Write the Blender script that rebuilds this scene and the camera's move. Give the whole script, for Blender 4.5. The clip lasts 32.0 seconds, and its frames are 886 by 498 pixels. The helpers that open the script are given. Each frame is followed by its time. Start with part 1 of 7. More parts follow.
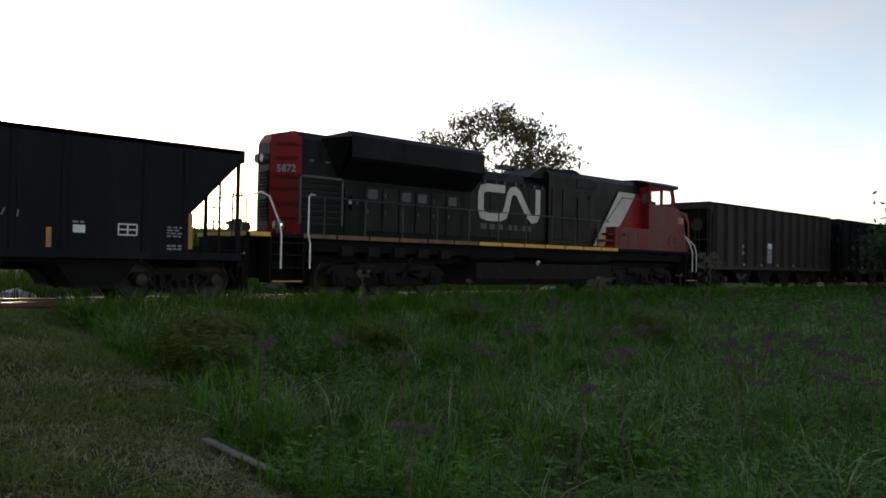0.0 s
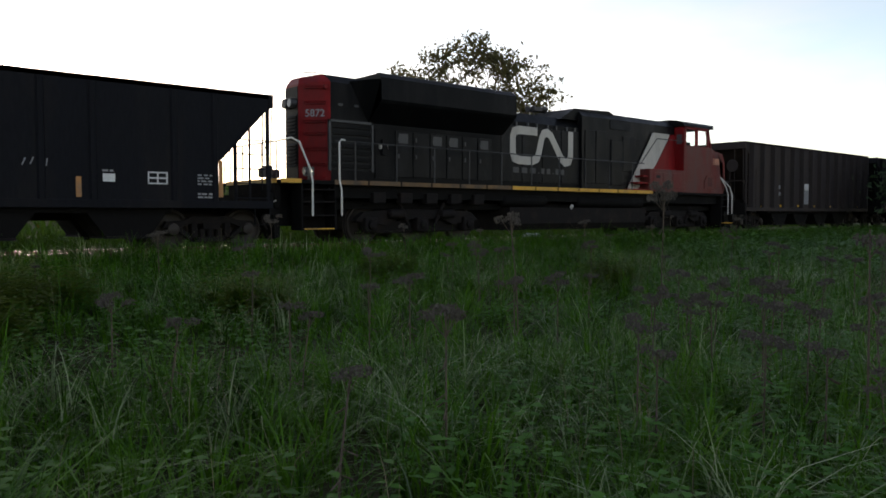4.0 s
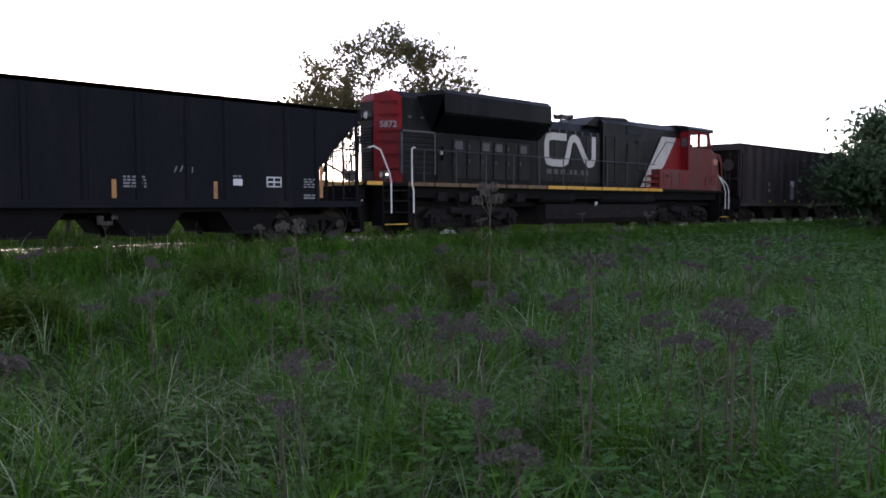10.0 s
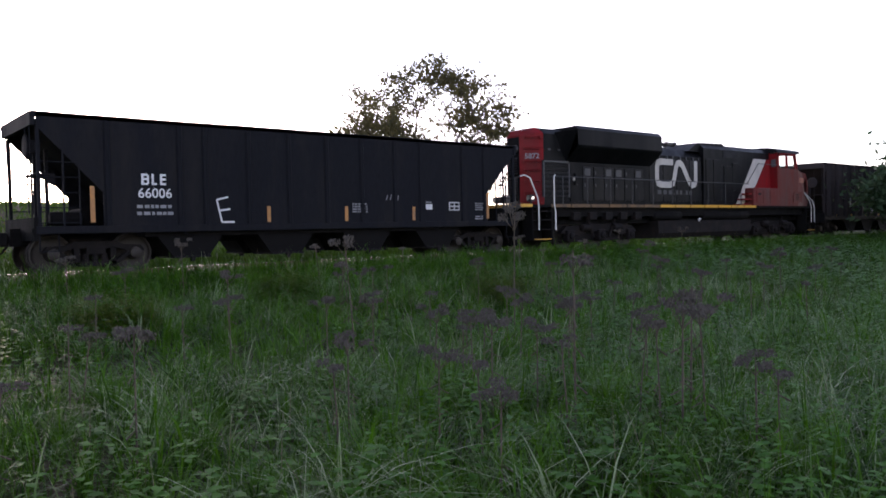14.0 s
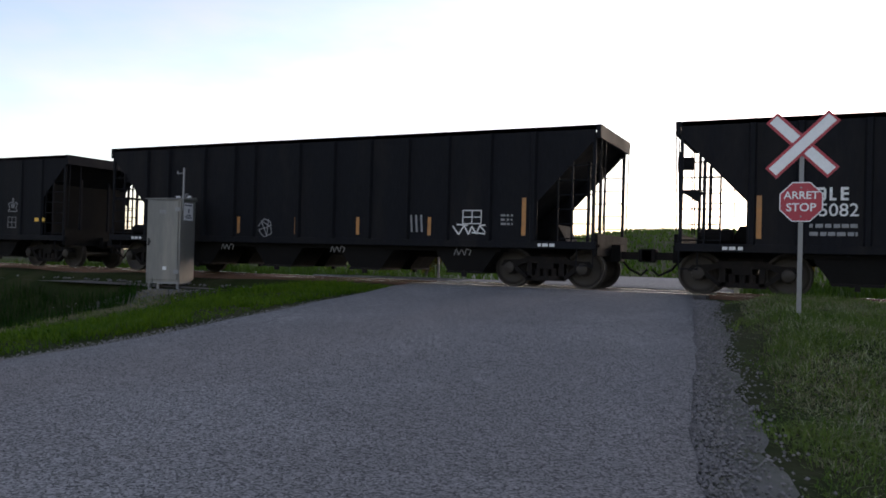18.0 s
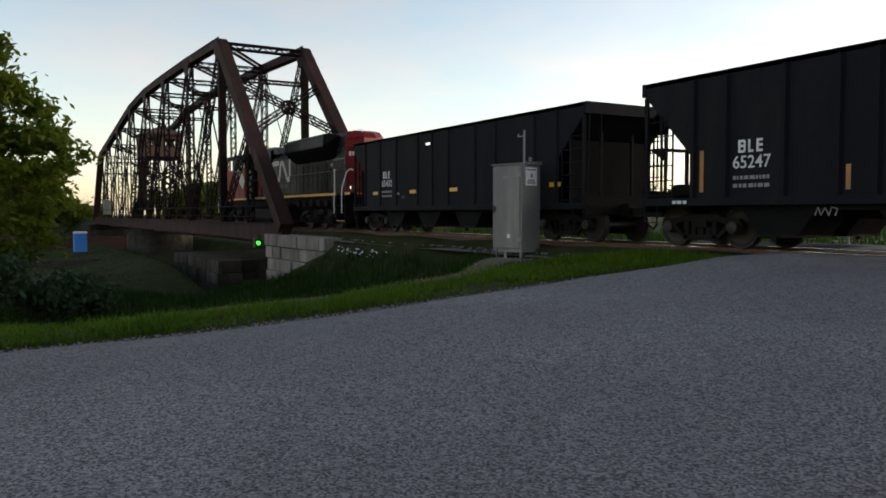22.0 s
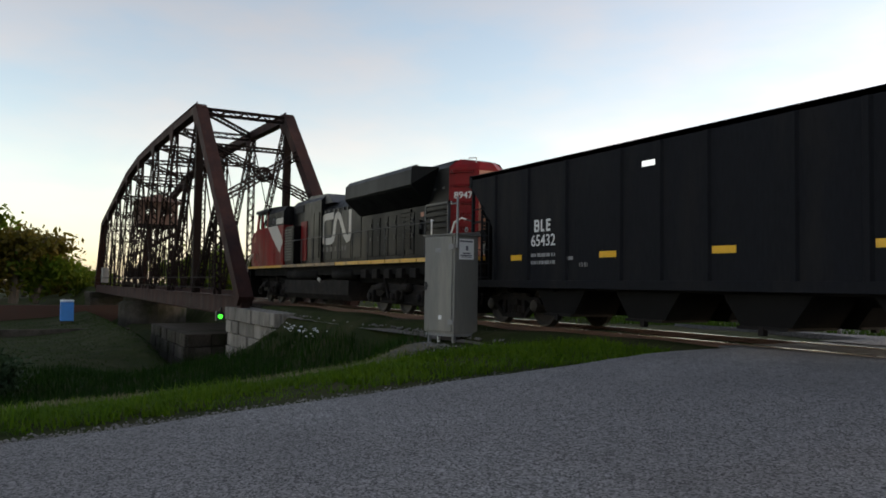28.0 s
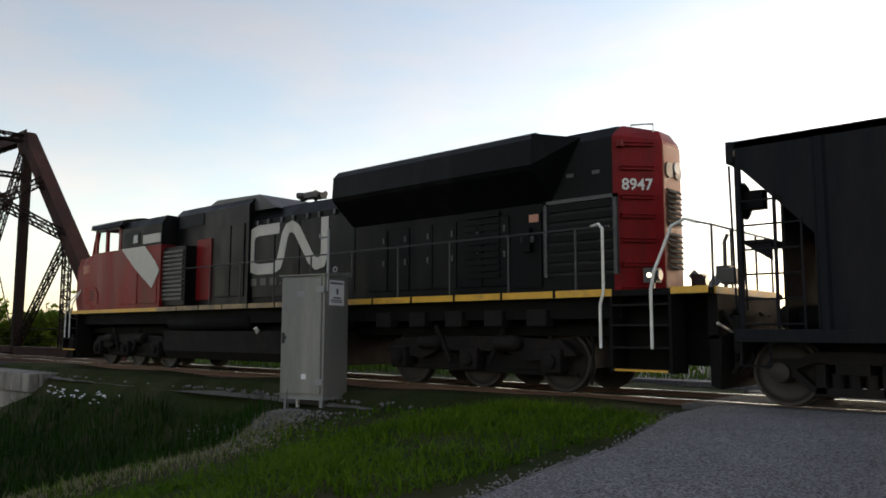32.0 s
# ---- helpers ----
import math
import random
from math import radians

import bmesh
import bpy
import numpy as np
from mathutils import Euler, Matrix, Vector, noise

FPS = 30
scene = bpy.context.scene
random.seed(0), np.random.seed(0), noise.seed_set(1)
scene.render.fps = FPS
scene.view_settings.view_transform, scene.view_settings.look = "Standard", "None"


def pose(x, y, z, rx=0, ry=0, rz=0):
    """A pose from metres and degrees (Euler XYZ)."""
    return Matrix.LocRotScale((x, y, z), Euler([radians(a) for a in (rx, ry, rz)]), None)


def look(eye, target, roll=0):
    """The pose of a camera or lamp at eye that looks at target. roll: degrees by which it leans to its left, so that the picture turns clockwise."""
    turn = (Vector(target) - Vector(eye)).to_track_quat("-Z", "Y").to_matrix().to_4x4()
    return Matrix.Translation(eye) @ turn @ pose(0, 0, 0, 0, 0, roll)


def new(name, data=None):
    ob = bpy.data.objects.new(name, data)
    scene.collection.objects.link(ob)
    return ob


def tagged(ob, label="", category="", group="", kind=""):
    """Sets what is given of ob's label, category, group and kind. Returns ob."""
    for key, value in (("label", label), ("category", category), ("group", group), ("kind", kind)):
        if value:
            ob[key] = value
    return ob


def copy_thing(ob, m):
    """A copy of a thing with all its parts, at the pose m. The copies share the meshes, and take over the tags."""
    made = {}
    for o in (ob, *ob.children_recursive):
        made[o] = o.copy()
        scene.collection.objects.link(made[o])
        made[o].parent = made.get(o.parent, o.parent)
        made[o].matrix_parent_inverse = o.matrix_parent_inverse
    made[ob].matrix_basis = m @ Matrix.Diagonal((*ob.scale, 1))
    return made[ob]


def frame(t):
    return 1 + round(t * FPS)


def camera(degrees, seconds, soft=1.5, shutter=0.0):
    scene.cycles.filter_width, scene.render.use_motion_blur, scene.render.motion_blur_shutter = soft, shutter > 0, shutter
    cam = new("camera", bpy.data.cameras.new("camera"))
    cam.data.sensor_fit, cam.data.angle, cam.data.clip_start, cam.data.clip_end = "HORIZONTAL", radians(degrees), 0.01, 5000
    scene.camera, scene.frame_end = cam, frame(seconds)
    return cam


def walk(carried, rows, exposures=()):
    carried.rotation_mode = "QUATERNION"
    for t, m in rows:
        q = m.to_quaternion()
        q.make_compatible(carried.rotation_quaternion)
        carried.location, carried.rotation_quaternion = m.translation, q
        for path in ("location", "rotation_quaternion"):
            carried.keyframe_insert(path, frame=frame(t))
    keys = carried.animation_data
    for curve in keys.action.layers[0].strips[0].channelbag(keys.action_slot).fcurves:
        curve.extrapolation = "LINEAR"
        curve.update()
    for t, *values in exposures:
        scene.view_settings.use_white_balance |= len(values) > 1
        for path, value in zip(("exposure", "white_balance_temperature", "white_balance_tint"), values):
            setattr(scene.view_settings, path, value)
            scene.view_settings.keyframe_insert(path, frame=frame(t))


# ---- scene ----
# ---------------------------------------------------------------- camera and its way
cam = camera(59.36, 32.0, soft=1.7)


def aim(x, y, z, yaw, pitch, roll):
    """A camera pose: yaw turns from +y towards +x, pitch up, roll about the view."""
    return Matrix.Translation((x, y, z)) @ pose(0, 0, 0, 0, 0, -yaw) @ pose(0, 0, 0, 90 + pitch) @ pose(0, 0, 0, 0, 0, roll)


PATH = [
    (0.0, aim(19.065, -18.318, 0.958, 42.87, 1.05, 1.09)),
    (0.5, aim(19.136, -18.211, 0.900, 43.08, 1.53, 0.94)),
    (1.0, aim(19.196, -18.136, 0.849, 43.70, 2.30, 0.88)),
    (1.5, aim(19.278, -18.088, 0.807, 44.06, 2.48, 0.86)),
    (2.0, aim(19.415, -18.043, 0.776, 43.89, 1.81, 0.25)),
    (2.5, aim(19.656, -18.011, 0.754, 43.29, -0.13, -0.02)),
    (3.0, aim(20.254, -17.993, 0.740, 42.22, -1.69, -0.03)),
    (3.5, aim(21.038, -17.943, 0.732, 41.58, -2.40, 0.16)),
    (5.5, aim(24.657, -16.992, 0.927, 41.20, -2.62, -0.69)),
    (6.0, aim(24.653, -17.141, 0.932, 41.58, -2.72, -0.29)),
    (6.5, aim(24.605, -17.319, 0.933, 41.41, -2.91, -0.33)),
    (7.0, aim(24.543, -17.494, 0.933, 41.49, -2.77, -0.55)),
    (7.5, aim(24.499, -17.650, 0.932, 41.05, -3.24, -0.35)),
    (8.0, aim(24.464, -17.793, 0.930, 40.44, -3.33, -0.65)),
    (8.5, aim(24.445, -17.934, 0.928, 40.65, -3.31, -0.29)),
    (9.0, aim(24.416, -18.094, 0.926, 41.29, -3.37, -0.09)),
    (9.5, aim(24.374, -18.276, 0.922, 42.21, -3.25, -0.33)),
    (10.0, aim(24.333, -18.466, 0.919, 43.44, -3.09, -0.17)),
    (10.5, aim(24.293, -18.648, 0.916, 44.05, -2.77, -0.05)),
    (11.0, aim(24.259, -18.816, 0.915, 44.61, -2.53, -0.09)),
    (11.5, aim(24.220, -18.976, 0.913, 45.07, -2.33, 0.04)),
    (12.0, aim(24.183, -19.133, 0.911, 45.45, -2.23, -0.01)),
    (12.5, aim(24.135, -19.313, 0.906, 45.33, -2.30, -0.34)),
    (13.0, aim(24.094, -19.489, 0.901, 44.35, -2.19, -0.78)),
    (13.5, aim(24.057, -19.659, 0.894, 42.50, -1.90, -1.05)),
    (15.5, aim(21.163, -19.859, 0.649, 17.99, -1.25, 0.67)),
    (16.0, aim(21.196, -19.684, 0.639, 4.86, -1.84, 1.71)),
    (16.5, aim(21.071, -19.439, 0.642, -6.62, -0.32, 0.84)),
    (17.0, aim(20.853, -19.184, 0.650, -13.08, -1.00, -0.11)),
    (17.5, aim(20.670, -18.911, 0.672, -19.31, -0.94, 0.00)),
    (18.0, aim(20.541, -18.581, 0.701, -25.59, 0.48, 1.47)),
    (18.5, aim(20.487, -18.065, 0.736, -28.69, -0.62, -0.18)),
    (19.0, aim(20.659, -17.513, 0.768, -39.14, 1.43, 1.27)),
    (19.5, aim(20.787, -17.044, 0.783, -43.80, 2.61, 1.64)),
    (20.0, aim(20.953, -16.569, 0.774, -47.32, 1.53, -0.09)),
    (20.5, aim(21.103, -16.068, 0.762, -50.25, 1.33, 1.01)),
    (21.0, aim(21.187, -15.639, 0.761, -51.26, 2.62, 3.74)),
    (21.5, aim(21.246, -15.187, 0.765, -53.83, 0.29, 0.32)),
    (22.0, aim(21.330, -14.706, 0.784, -59.37, -2.69, -0.07)),
    (22.5, aim(21.350, -14.251, 0.829, -63.44, -1.82, 1.44)),
    (23.0, aim(21.387, -13.780, 0.874, -65.09, -1.11, 0.85)),
    (23.5, aim(21.446, -13.340, 0.925, -66.06, -0.50, 1.37)),
    (24.0, aim(21.399, -12.966, 0.970, -64.88, 2.17, 0.88)),
    (24.5, aim(21.344, -12.617, 1.000, -65.16, 1.76, -0.15)),
    (26.5, aim(21.022, -11.718, 0.912, -66.59, 1.72, 1.10)),
    (27.0, aim(20.807, -11.495, 0.909, -67.34, 2.19, 1.60)),
    (27.5, aim(20.545, -11.347, 0.914, -64.42, 2.93, 1.80)),
    (28.0, aim(20.215, -11.292, 0.912, -61.30, 2.61, 0.81)),
    (28.5, aim(19.776, -11.174, 0.915, -57.91, 2.64, 0.23)),
    (29.0, aim(19.323, -11.149, 0.940, -54.52, 3.91, -0.32)),
    (29.5, aim(18.979, -11.297, 0.981, -50.48, 4.13, -2.25)),
    (30.0, aim(18.298, -11.285, 1.008, -48.63, 4.53, -1.10)),
    (30.5, aim(17.781, -11.401, 1.029, -41.67, 4.78, -2.80)),
    (31.0, aim(17.224, -11.617, 1.048, -41.97, 4.92, -1.46)),
    (31.5, aim(16.739, -11.812, 1.025, -44.32, 6.23, -0.31)),
    (32.0, aim(16.262, -11.940, 0.986, -41.85, 6.11, 0.11)),
]
EXPOSURES = [(0.0, 0.75, 7000, 13), (1.0, 0.72, 7000, 13), (2.0, 0.62, 7000, 13), (3.5, 0.7, 7000, 13), (5.5, 1.36, 6400, 23), (8.0, 1.47, 6330, 27), (13.5, 1.62, 6270, 30), (15.5, 1.43, 6250, 30), (17.0, 1.25, 6400, 24), (18.5, 0.95, 6700, 15), (20.0, 0.8, 6900, 12), (22.0, 0.95, 7200, 12), (24.0, 1.04, 7300, 13), (27.0, 1.0, 7350, 13), (28.5, 1.08, 7400, 13), (32.0, 1.1, 7500, 13)]
walk(cam, PATH, EXPOSURES)

# How far the train has rolled at each time.
ROLL = [(0.0, 1.60), (1.0, 2.41), (2.0, 3.23), (3.0, 3.92), (3.5, 4.25), (5.5, 5.95), (6.0, 6.45), (7.0, 7.48), (8.0, 8.55), (9.0, 9.65), (10.0, 10.78), (11.0, 11.92), (12.0, 13.06), (13.0, 14.20), (13.5, 14.77), (15.5, 17.04), (16.0, 17.76), (17.0, 19.27), (18.0, 20.91), (19.0, 22.63), (20.0, 24.37), (21.0, 26.17), (22.0, 28.00), (23.0, 29.84), (24.0, 31.73), (24.5, 32.69), (26.5, 36.77), (27.0, 37.81), (28.0, 39.89), (29.0, 42.01), (30.0, 44.11), (31.0, 46.24), (32.0, 48.38)]

# ---------------------------------------------------------------- sky and sun
SUN_AZ, SUN_EL = radians(13), radians(11.0)   # behind the train, a little right of north, low
world = bpy.data.worlds.new("evening_sky")
scene.world = world
world.use_nodes = True
wn = world.node_tree
sky = wn.nodes.new("ShaderNodeTexSky")
sky.sky_type, sky.sun_disc = "NISHITA", False
sky.sun_elevation, sky.sun_rotation = SUN_EL, SUN_AZ
sky.air_density, sky.dust_density, sky.ozone_density = 1.0, 0.6, 1.6
bg = wn.nodes["Background"]
bg.inputs["Strength"].default_value = 0.15
# a thin veil of high cloud over the whole sky
wtc, wmp, wno, wmr, wcl, wad = (wn.nodes.new("ShaderNode" + k) for k in ("TexCoord", "Mapping", "TexNoise", "MapRange", "Mix", "Mix"))
wn.links.new(wtc.outputs["Generated"], wmp.inputs[0])
wmp.inputs["Scale"].default_value = (1.0, 1.0, 3.2)
wn.links.new(wmp.outputs[0], wno.inputs["Vector"])
wno.inputs["Scale"].default_value, wno.inputs["Detail"].default_value, wno.inputs["Roughness"].default_value = 4.5, 6, 0.55
wmr.inputs["From Min"].default_value, wmr.inputs["From Max"].default_value = 0.35, 0.7
wmr.inputs["To Min"].default_value, wmr.inputs["To Max"].default_value = 0.2, 0.55
wn.links.new(wno.outputs[0], wmr.inputs["Value"])
wbw = wn.nodes.new("ShaderNodeRGBToBW")
wn.links.new(sky.outputs[0], wbw.inputs[0])
wcl.data_type, wcl.blend_type = "RGBA", "MULTIPLY"
wcl.inputs["Factor"].default_value = 1.0
wcl.inputs["B"].default_value = (1.24, 1.14, 1.14, 1)
wn.links.new(wbw.outputs[0], wcl.inputs["A"])
wad.data_type, wad.blend_type = "RGBA", "MIX"
wn.links.new(wmr.outputs[0], wad.inputs["Factor"])
wn.links.new(sky.outputs[0], wad.inputs["A"])
wn.links.new(wcl.outputs["Result"], wad.inputs["B"])
wn.links.new(wad.outputs["Result"], bg.inputs[0])
sun = new("sun", bpy.data.lights.new("sun", "SUN"))
sun.data.energy, sun.data.angle, sun.data.color = 0.16, radians(3.0), (1.0, 0.8, 0.58)
sun.matrix_basis = look((0, 0, 0), (-math.sin(SUN_AZ) * math.cos(SUN_EL), -math.cos(SUN_AZ) * math.cos(SUN_EL), -math.sin(SUN_EL)))

# ---------------------------------------------------------------- mesh tools
class Mesh:
    """Collects boxes, beams, tubes and prisms into one mesh."""

    def __init__(self):
        self.v, self.f = [], []

    def add(self, verts, faces):
        n = len(self.v)
        self.v += [tuple(p) for p in verts]
        self.f += [tuple(i + n for i in f) for f in faces]
        return self

    def box(self, x0, x1, y0, y1, z0, z1):
        vs = [(x, y, z) for x in (x0, x1) for y in (y0, y1) for z in (z0, z1)]
        return self.add(vs, [(0, 1, 3, 2), (4, 6, 7, 5), (0, 4, 5, 1), (2, 3, 7, 6), (0, 2, 6, 4), (1, 5, 7, 3)])

    def soft(self, x0, x1, y0, y1, z0, z1, b=0.02):
        """A box with chamfered edges."""
        bm = bmesh.new()
        bmesh.ops.create_cube(bm, size=1.0)
        for v in bm.verts:
            v.co = ((x0 + x1) / 2 + v.co.x * (x1 - x0), (y0 + y1) / 2 + v.co.y * (y1 - y0), (z0 + z1) / 2 + v.co.z * (z1 - z0))
        bmesh.ops.bevel(bm, geom=bm.edges[:], offset=b, segments=2, affect="EDGES", profile=0.5)
        bm.verts.index_update()
        self.add([v.co for v in bm.verts], [[v.index for v in f.verts] for f in bm.faces])
        bm.free()
        return self

    def beam(self, p, q, w, h, up=(0, 0, 1)):
        p, q = Vector(p), Vector(q)
        d = (q - p).normalized()
        s = d.cross(Vector(up))
        s = s.normalized() if s.length > 1e-4 else Vector((1, 0, 0))
        u = s.cross(d)
        vs = [c + s * a * w / 2 + u * b * h / 2 for c in (p, q) for a, b in ((-1, -1), (1, -1), (1, 1), (-1, 1))]
        return self.add(vs, [(0, 1, 2, 3), (7, 6, 5, 4), (0, 4, 5, 1), (1, 5, 6, 2), (2, 6, 7, 3), (3, 7, 4, 0)])

    def tube(self, pts, r, n=8, r2=None):
        """A round bar along a line of points."""
        pts = [Vector(p) for p in pts]
        rings = []
        for i, p in enumerate(pts):
            d = (pts[min(i + 1, len(pts) - 1)] - pts[max(i - 1, 0)]).normalized()
            s = d.cross(Vector((0.13, 0.21, 0.97)))
            s = s.normalized() if s.length > 1e-3 else Vector((1, 0, 0))
            u = s.cross(d)
            k = r if r2 is None else r + (r2 - r) * i / (len(pts) - 1)
            rings += [p + s * math.cos(2 * math.pi * a / n) * k + u * math.sin(2 * math.pi * a / n) * k for a in range(n)]
        m = len(pts)
        fs = [(i * n + a, i * n + (a + 1) % n, (i + 1) * n + (a + 1) % n, (i + 1) * n + a) for i in range(m - 1) for a in range(n)]
        fs += [tuple(range(n - 1, -1, -1)), tuple((m - 1) * n + a for a in range(n))]
        return self.add(rings, fs)

    def prism(self, prof, a, b, axis="x"):
        """A closed profile drawn along an axis: (y, z) along x, (x, z) along y, (x, y) along z."""
        n = len(prof)
        at = {"x": lambda p, k: (k, p[0], p[1]), "y": lambda p, k: (p[0], k, p[1]), "z": lambda p, k: (p[0], p[1], k)}[axis]
        return self.add([at(p, k) for k in (a, b) for p in prof],
                        [tuple(range(n)), tuple(range(2 * n - 1, n - 1, -1))] + [(i, n + i, n + (i + 1) % n, (i + 1) % n) for i in range(n)])

    def lathe(self, prof, c, axis="y", n=24):
        """Rings of (radius, offset) round an axis through c."""
        c = Vector(c)
        vs = []
        for r, o in prof:
            for a in range(n):
                x, y = r * math.cos(2 * math.pi * a / n), r * math.sin(2 * math.pi * a / n)
                vs.append(c + Vector({"y": (x, o, y), "x": (o, x, y), "z": (x, y, o)}[axis]))
        m = len(prof)
        fs = [(i * n + a, i * n + (a + 1) % n, (i + 1) * n + (a + 1) % n, (i + 1) * n + a) for i in range(m - 1) for a in range(n)]
        fs += [tuple(range(n - 1, -1, -1)), tuple((m - 1) * n + a for a in range(n))]
        return self.add(vs, fs)

    def mesh(self, name, mat, smooth=False):
        me = bpy.data.meshes.new(name)
        me.from_pydata(self.v, [], self.f)
        bm = bmesh.new()
        bm.from_mesh(me)
        bmesh.ops.recalc_face_normals(bm, faces=bm.faces[:])
        bm.to_mesh(me)
        bm.free()
        me.materials.append(mat)
        if smooth:
            for p in me.polygons:
                p.use_smooth = True
            me.set_sharp_from_angle(angle=radians(38))
        return me


def part(name, m, mat, parent, label="", smooth=False, at=None):
    ob = new(name, m.mesh(name, mat, smooth) if isinstance(m, Mesh) else m)
    if parent is not None:
        ob.parent = parent
    if at is not None:
        ob.matrix_basis = at
    if label:
        ob["label"] = label
    return ob


def thing(name, label, category, m=None, group="", kind=""):
    ob = new(name)
    ob.empty_display_size = 0.2
    if m is not None:
        ob.matrix_basis = m
    return tagged(ob, label, category, group, kind)


def solid(name, m, mat, label, category, group="", kind="", smooth=False):
    return tagged(part(name, m, mat, None, smooth=smooth), label, category, group, kind)


def raw(name, v, f, mat, smooth=False):
    me = bpy.data.meshes.new(name)
    me.from_pydata(v, [], f)
    me.materials.append(mat)
    if smooth:
        me.polygons.foreach_set("use_smooth", [True] * len(me.polygons))
    return me


def letters(text, size, x, z, y, name, mat, parent, label="", bold=0.0, flip=False, align="CENTER"):
    """Letters of the built-in font standing upright on a plane that faces -y."""
    cu = bpy.data.curves.new(name, "FONT")
    cu.body, cu.size, cu.extrude, cu.offset = text, size, 0.003, bold
    cu.align_x, cu.align_y, cu.resolution_u = align, "CENTER", 3
    tmp = bpy.data.objects.new(name, cu)
    me = bpy.data.meshes.new_from_object(tmp)
    bpy.data.objects.remove(tmp)
    me.transform(Matrix.Translation((x, y, z)) @ Matrix.Rotation(math.pi / 2, 4, "X"))
    me.materials.clear()
    me.materials.append(mat)
    return part(name, me, mat, parent, label)


# ---------------------------------------------------------------- materials
def material(name, col, rough=0.6, metal=0.0, var=0.25, scale=3.0, fine=40.0, bump=0.15, dirt=None, dirt_amount=0.35, streak=1.0,
             island=0.0, rand=0.0, spec=0.5, bump_dist=0.01):
    """A worn surface: two scales of tone, dirt patches, fine relief."""
    mat = bpy.data.materials.new(name)
    mat.use_nodes = True
    nt = mat.node_tree
    nt.nodes.clear()
    N, L = nt.nodes.new, nt.links.new
    out, bs = N("ShaderNodeOutputMaterial"), N("ShaderNodeBsdfPrincipled")
    L(bs.outputs[0], out.inputs[0])
    tc, mp = N("ShaderNodeTexCoord"), N("ShaderNodeMapping")
    L(tc.outputs["Object"], mp.inputs[0])
    mp.inputs["Scale"].default_value = (1, 1, 1 / streak)
    n1, n2 = N("ShaderNodeTexNoise"), N("ShaderNodeTexNoise")
    for n, s, d in ((n1, scale, 5), (n2, fine, 4)):
        L(mp.outputs[0], n.inputs["Vector"])
        n.inputs["Scale"].default_value, n.inputs["Detail"].default_value = s, d
        n.inputs["Roughness"].default_value = 0.62
    add = N("ShaderNodeMath")
    add.operation = "ADD"
    L(n1.outputs[0], add.inputs[0])
    L(n2.outputs[0], add.inputs[1])
    mr = N("ShaderNodeMapRange")
    mr.inputs["From Min"].default_value, mr.inputs["From Max"].default_value = 0.6, 1.4
    mr.inputs["To Min"].default_value, mr.inputs["To Max"].default_value = 1 - var, 1 + var
    L(add.outputs[0], mr.inputs["Value"])
    last = mr.outputs[0]
    for amount, node, sock in ((rand, "ShaderNodeObjectInfo", "Random"), (island, "ShaderNodeNewGeometry", "Random Per Island")):
        if amount:
            r, k, mu = N(node), N("ShaderNodeMapRange"), N("ShaderNodeMath")
            k.inputs["To Min"].default_value, k.inputs["To Max"].default_value = 1 - amount, 1 + amount
            L(r.outputs[sock], k.inputs["Value"])
            mu.operation = "MULTIPLY"
            L(last, mu.inputs[0])
            L(k.outputs[0], mu.inputs[1])
            last = mu.outputs[0]
    mix = N("ShaderNodeMix")
    mix.data_type, mix.blend_type = "RGBA", "MULTIPLY"
    mix.inputs["Factor"].default_value = 1.0
    mix.inputs["A"].default_value = (*col, 1)
    L(last, mix.inputs["B"])
    colour = mix.outputs["Result"]
    if dirt:
        n3, r3, m3 = N("ShaderNodeTexNoise"), N("ShaderNodeMapRange"), N("ShaderNodeMix")
        L(mp.outputs[0], n3.inputs["Vector"])
        n3.inputs["Scale"].default_value, n3.inputs["Detail"].default_value = scale * 0.6, 8
        n3.inputs["Roughness"].default_value = 0.7
        r3.inputs["From Min"].default_value, r3.inputs["From Max"].default_value = 0.62 - dirt_amount * 0.4, 0.78 - dirt_amount * 0.2
        L(n3.outputs[0], r3.inputs["Value"])
        m3.data_type = "RGBA"
        L(r3.outputs[0], m3.inputs["Factor"])
        L(colour, m3.inputs["A"])
        m3.inputs["B"].default_value = (*dirt, 1)
        colour = m3.outputs["Result"]
    L(colour, bs.inputs["Base Color"])
    rr = N("ShaderNodeMapRange")
    rr.inputs["From Min"].default_value, rr.inputs["From Max"].default_value = 0.3, 0.7
    rr.inputs["To Min"].default_value, rr.inputs["To Max"].default_value = max(rough - 0.12, 0.05), min(rough + 0.12, 1)
    L(n1.outputs[0], rr.inputs["Value"])
    L(rr.outputs[0], bs.inputs["Roughness"])
    bs.inputs["Metallic"].default_value = metal
    bs.inputs["Specular IOR Level"].default_value = spec
    if bump:
        bp = N("ShaderNodeBump")
        bp.inputs["Strength"].default_value, bp.inputs["Distance"].default_value = bump, bump_dist
        L(n2.outputs[0], bp.inputs["Height"])
        L(bp.outputs[0], bs.inputs["Normal"])
    return mat


def glow(name, col, strength):
    mat = material(name, col, 0.3, var=0.05, bump=0)
    bs = [n for n in mat.node_tree.nodes if n.type == "BSDF_PRINCIPLED"][0]
    bs.inputs["Emission Color"].default_value = (*col, 1)
    bs.inputs["Emission Strength"].default_value = strength
    return mat


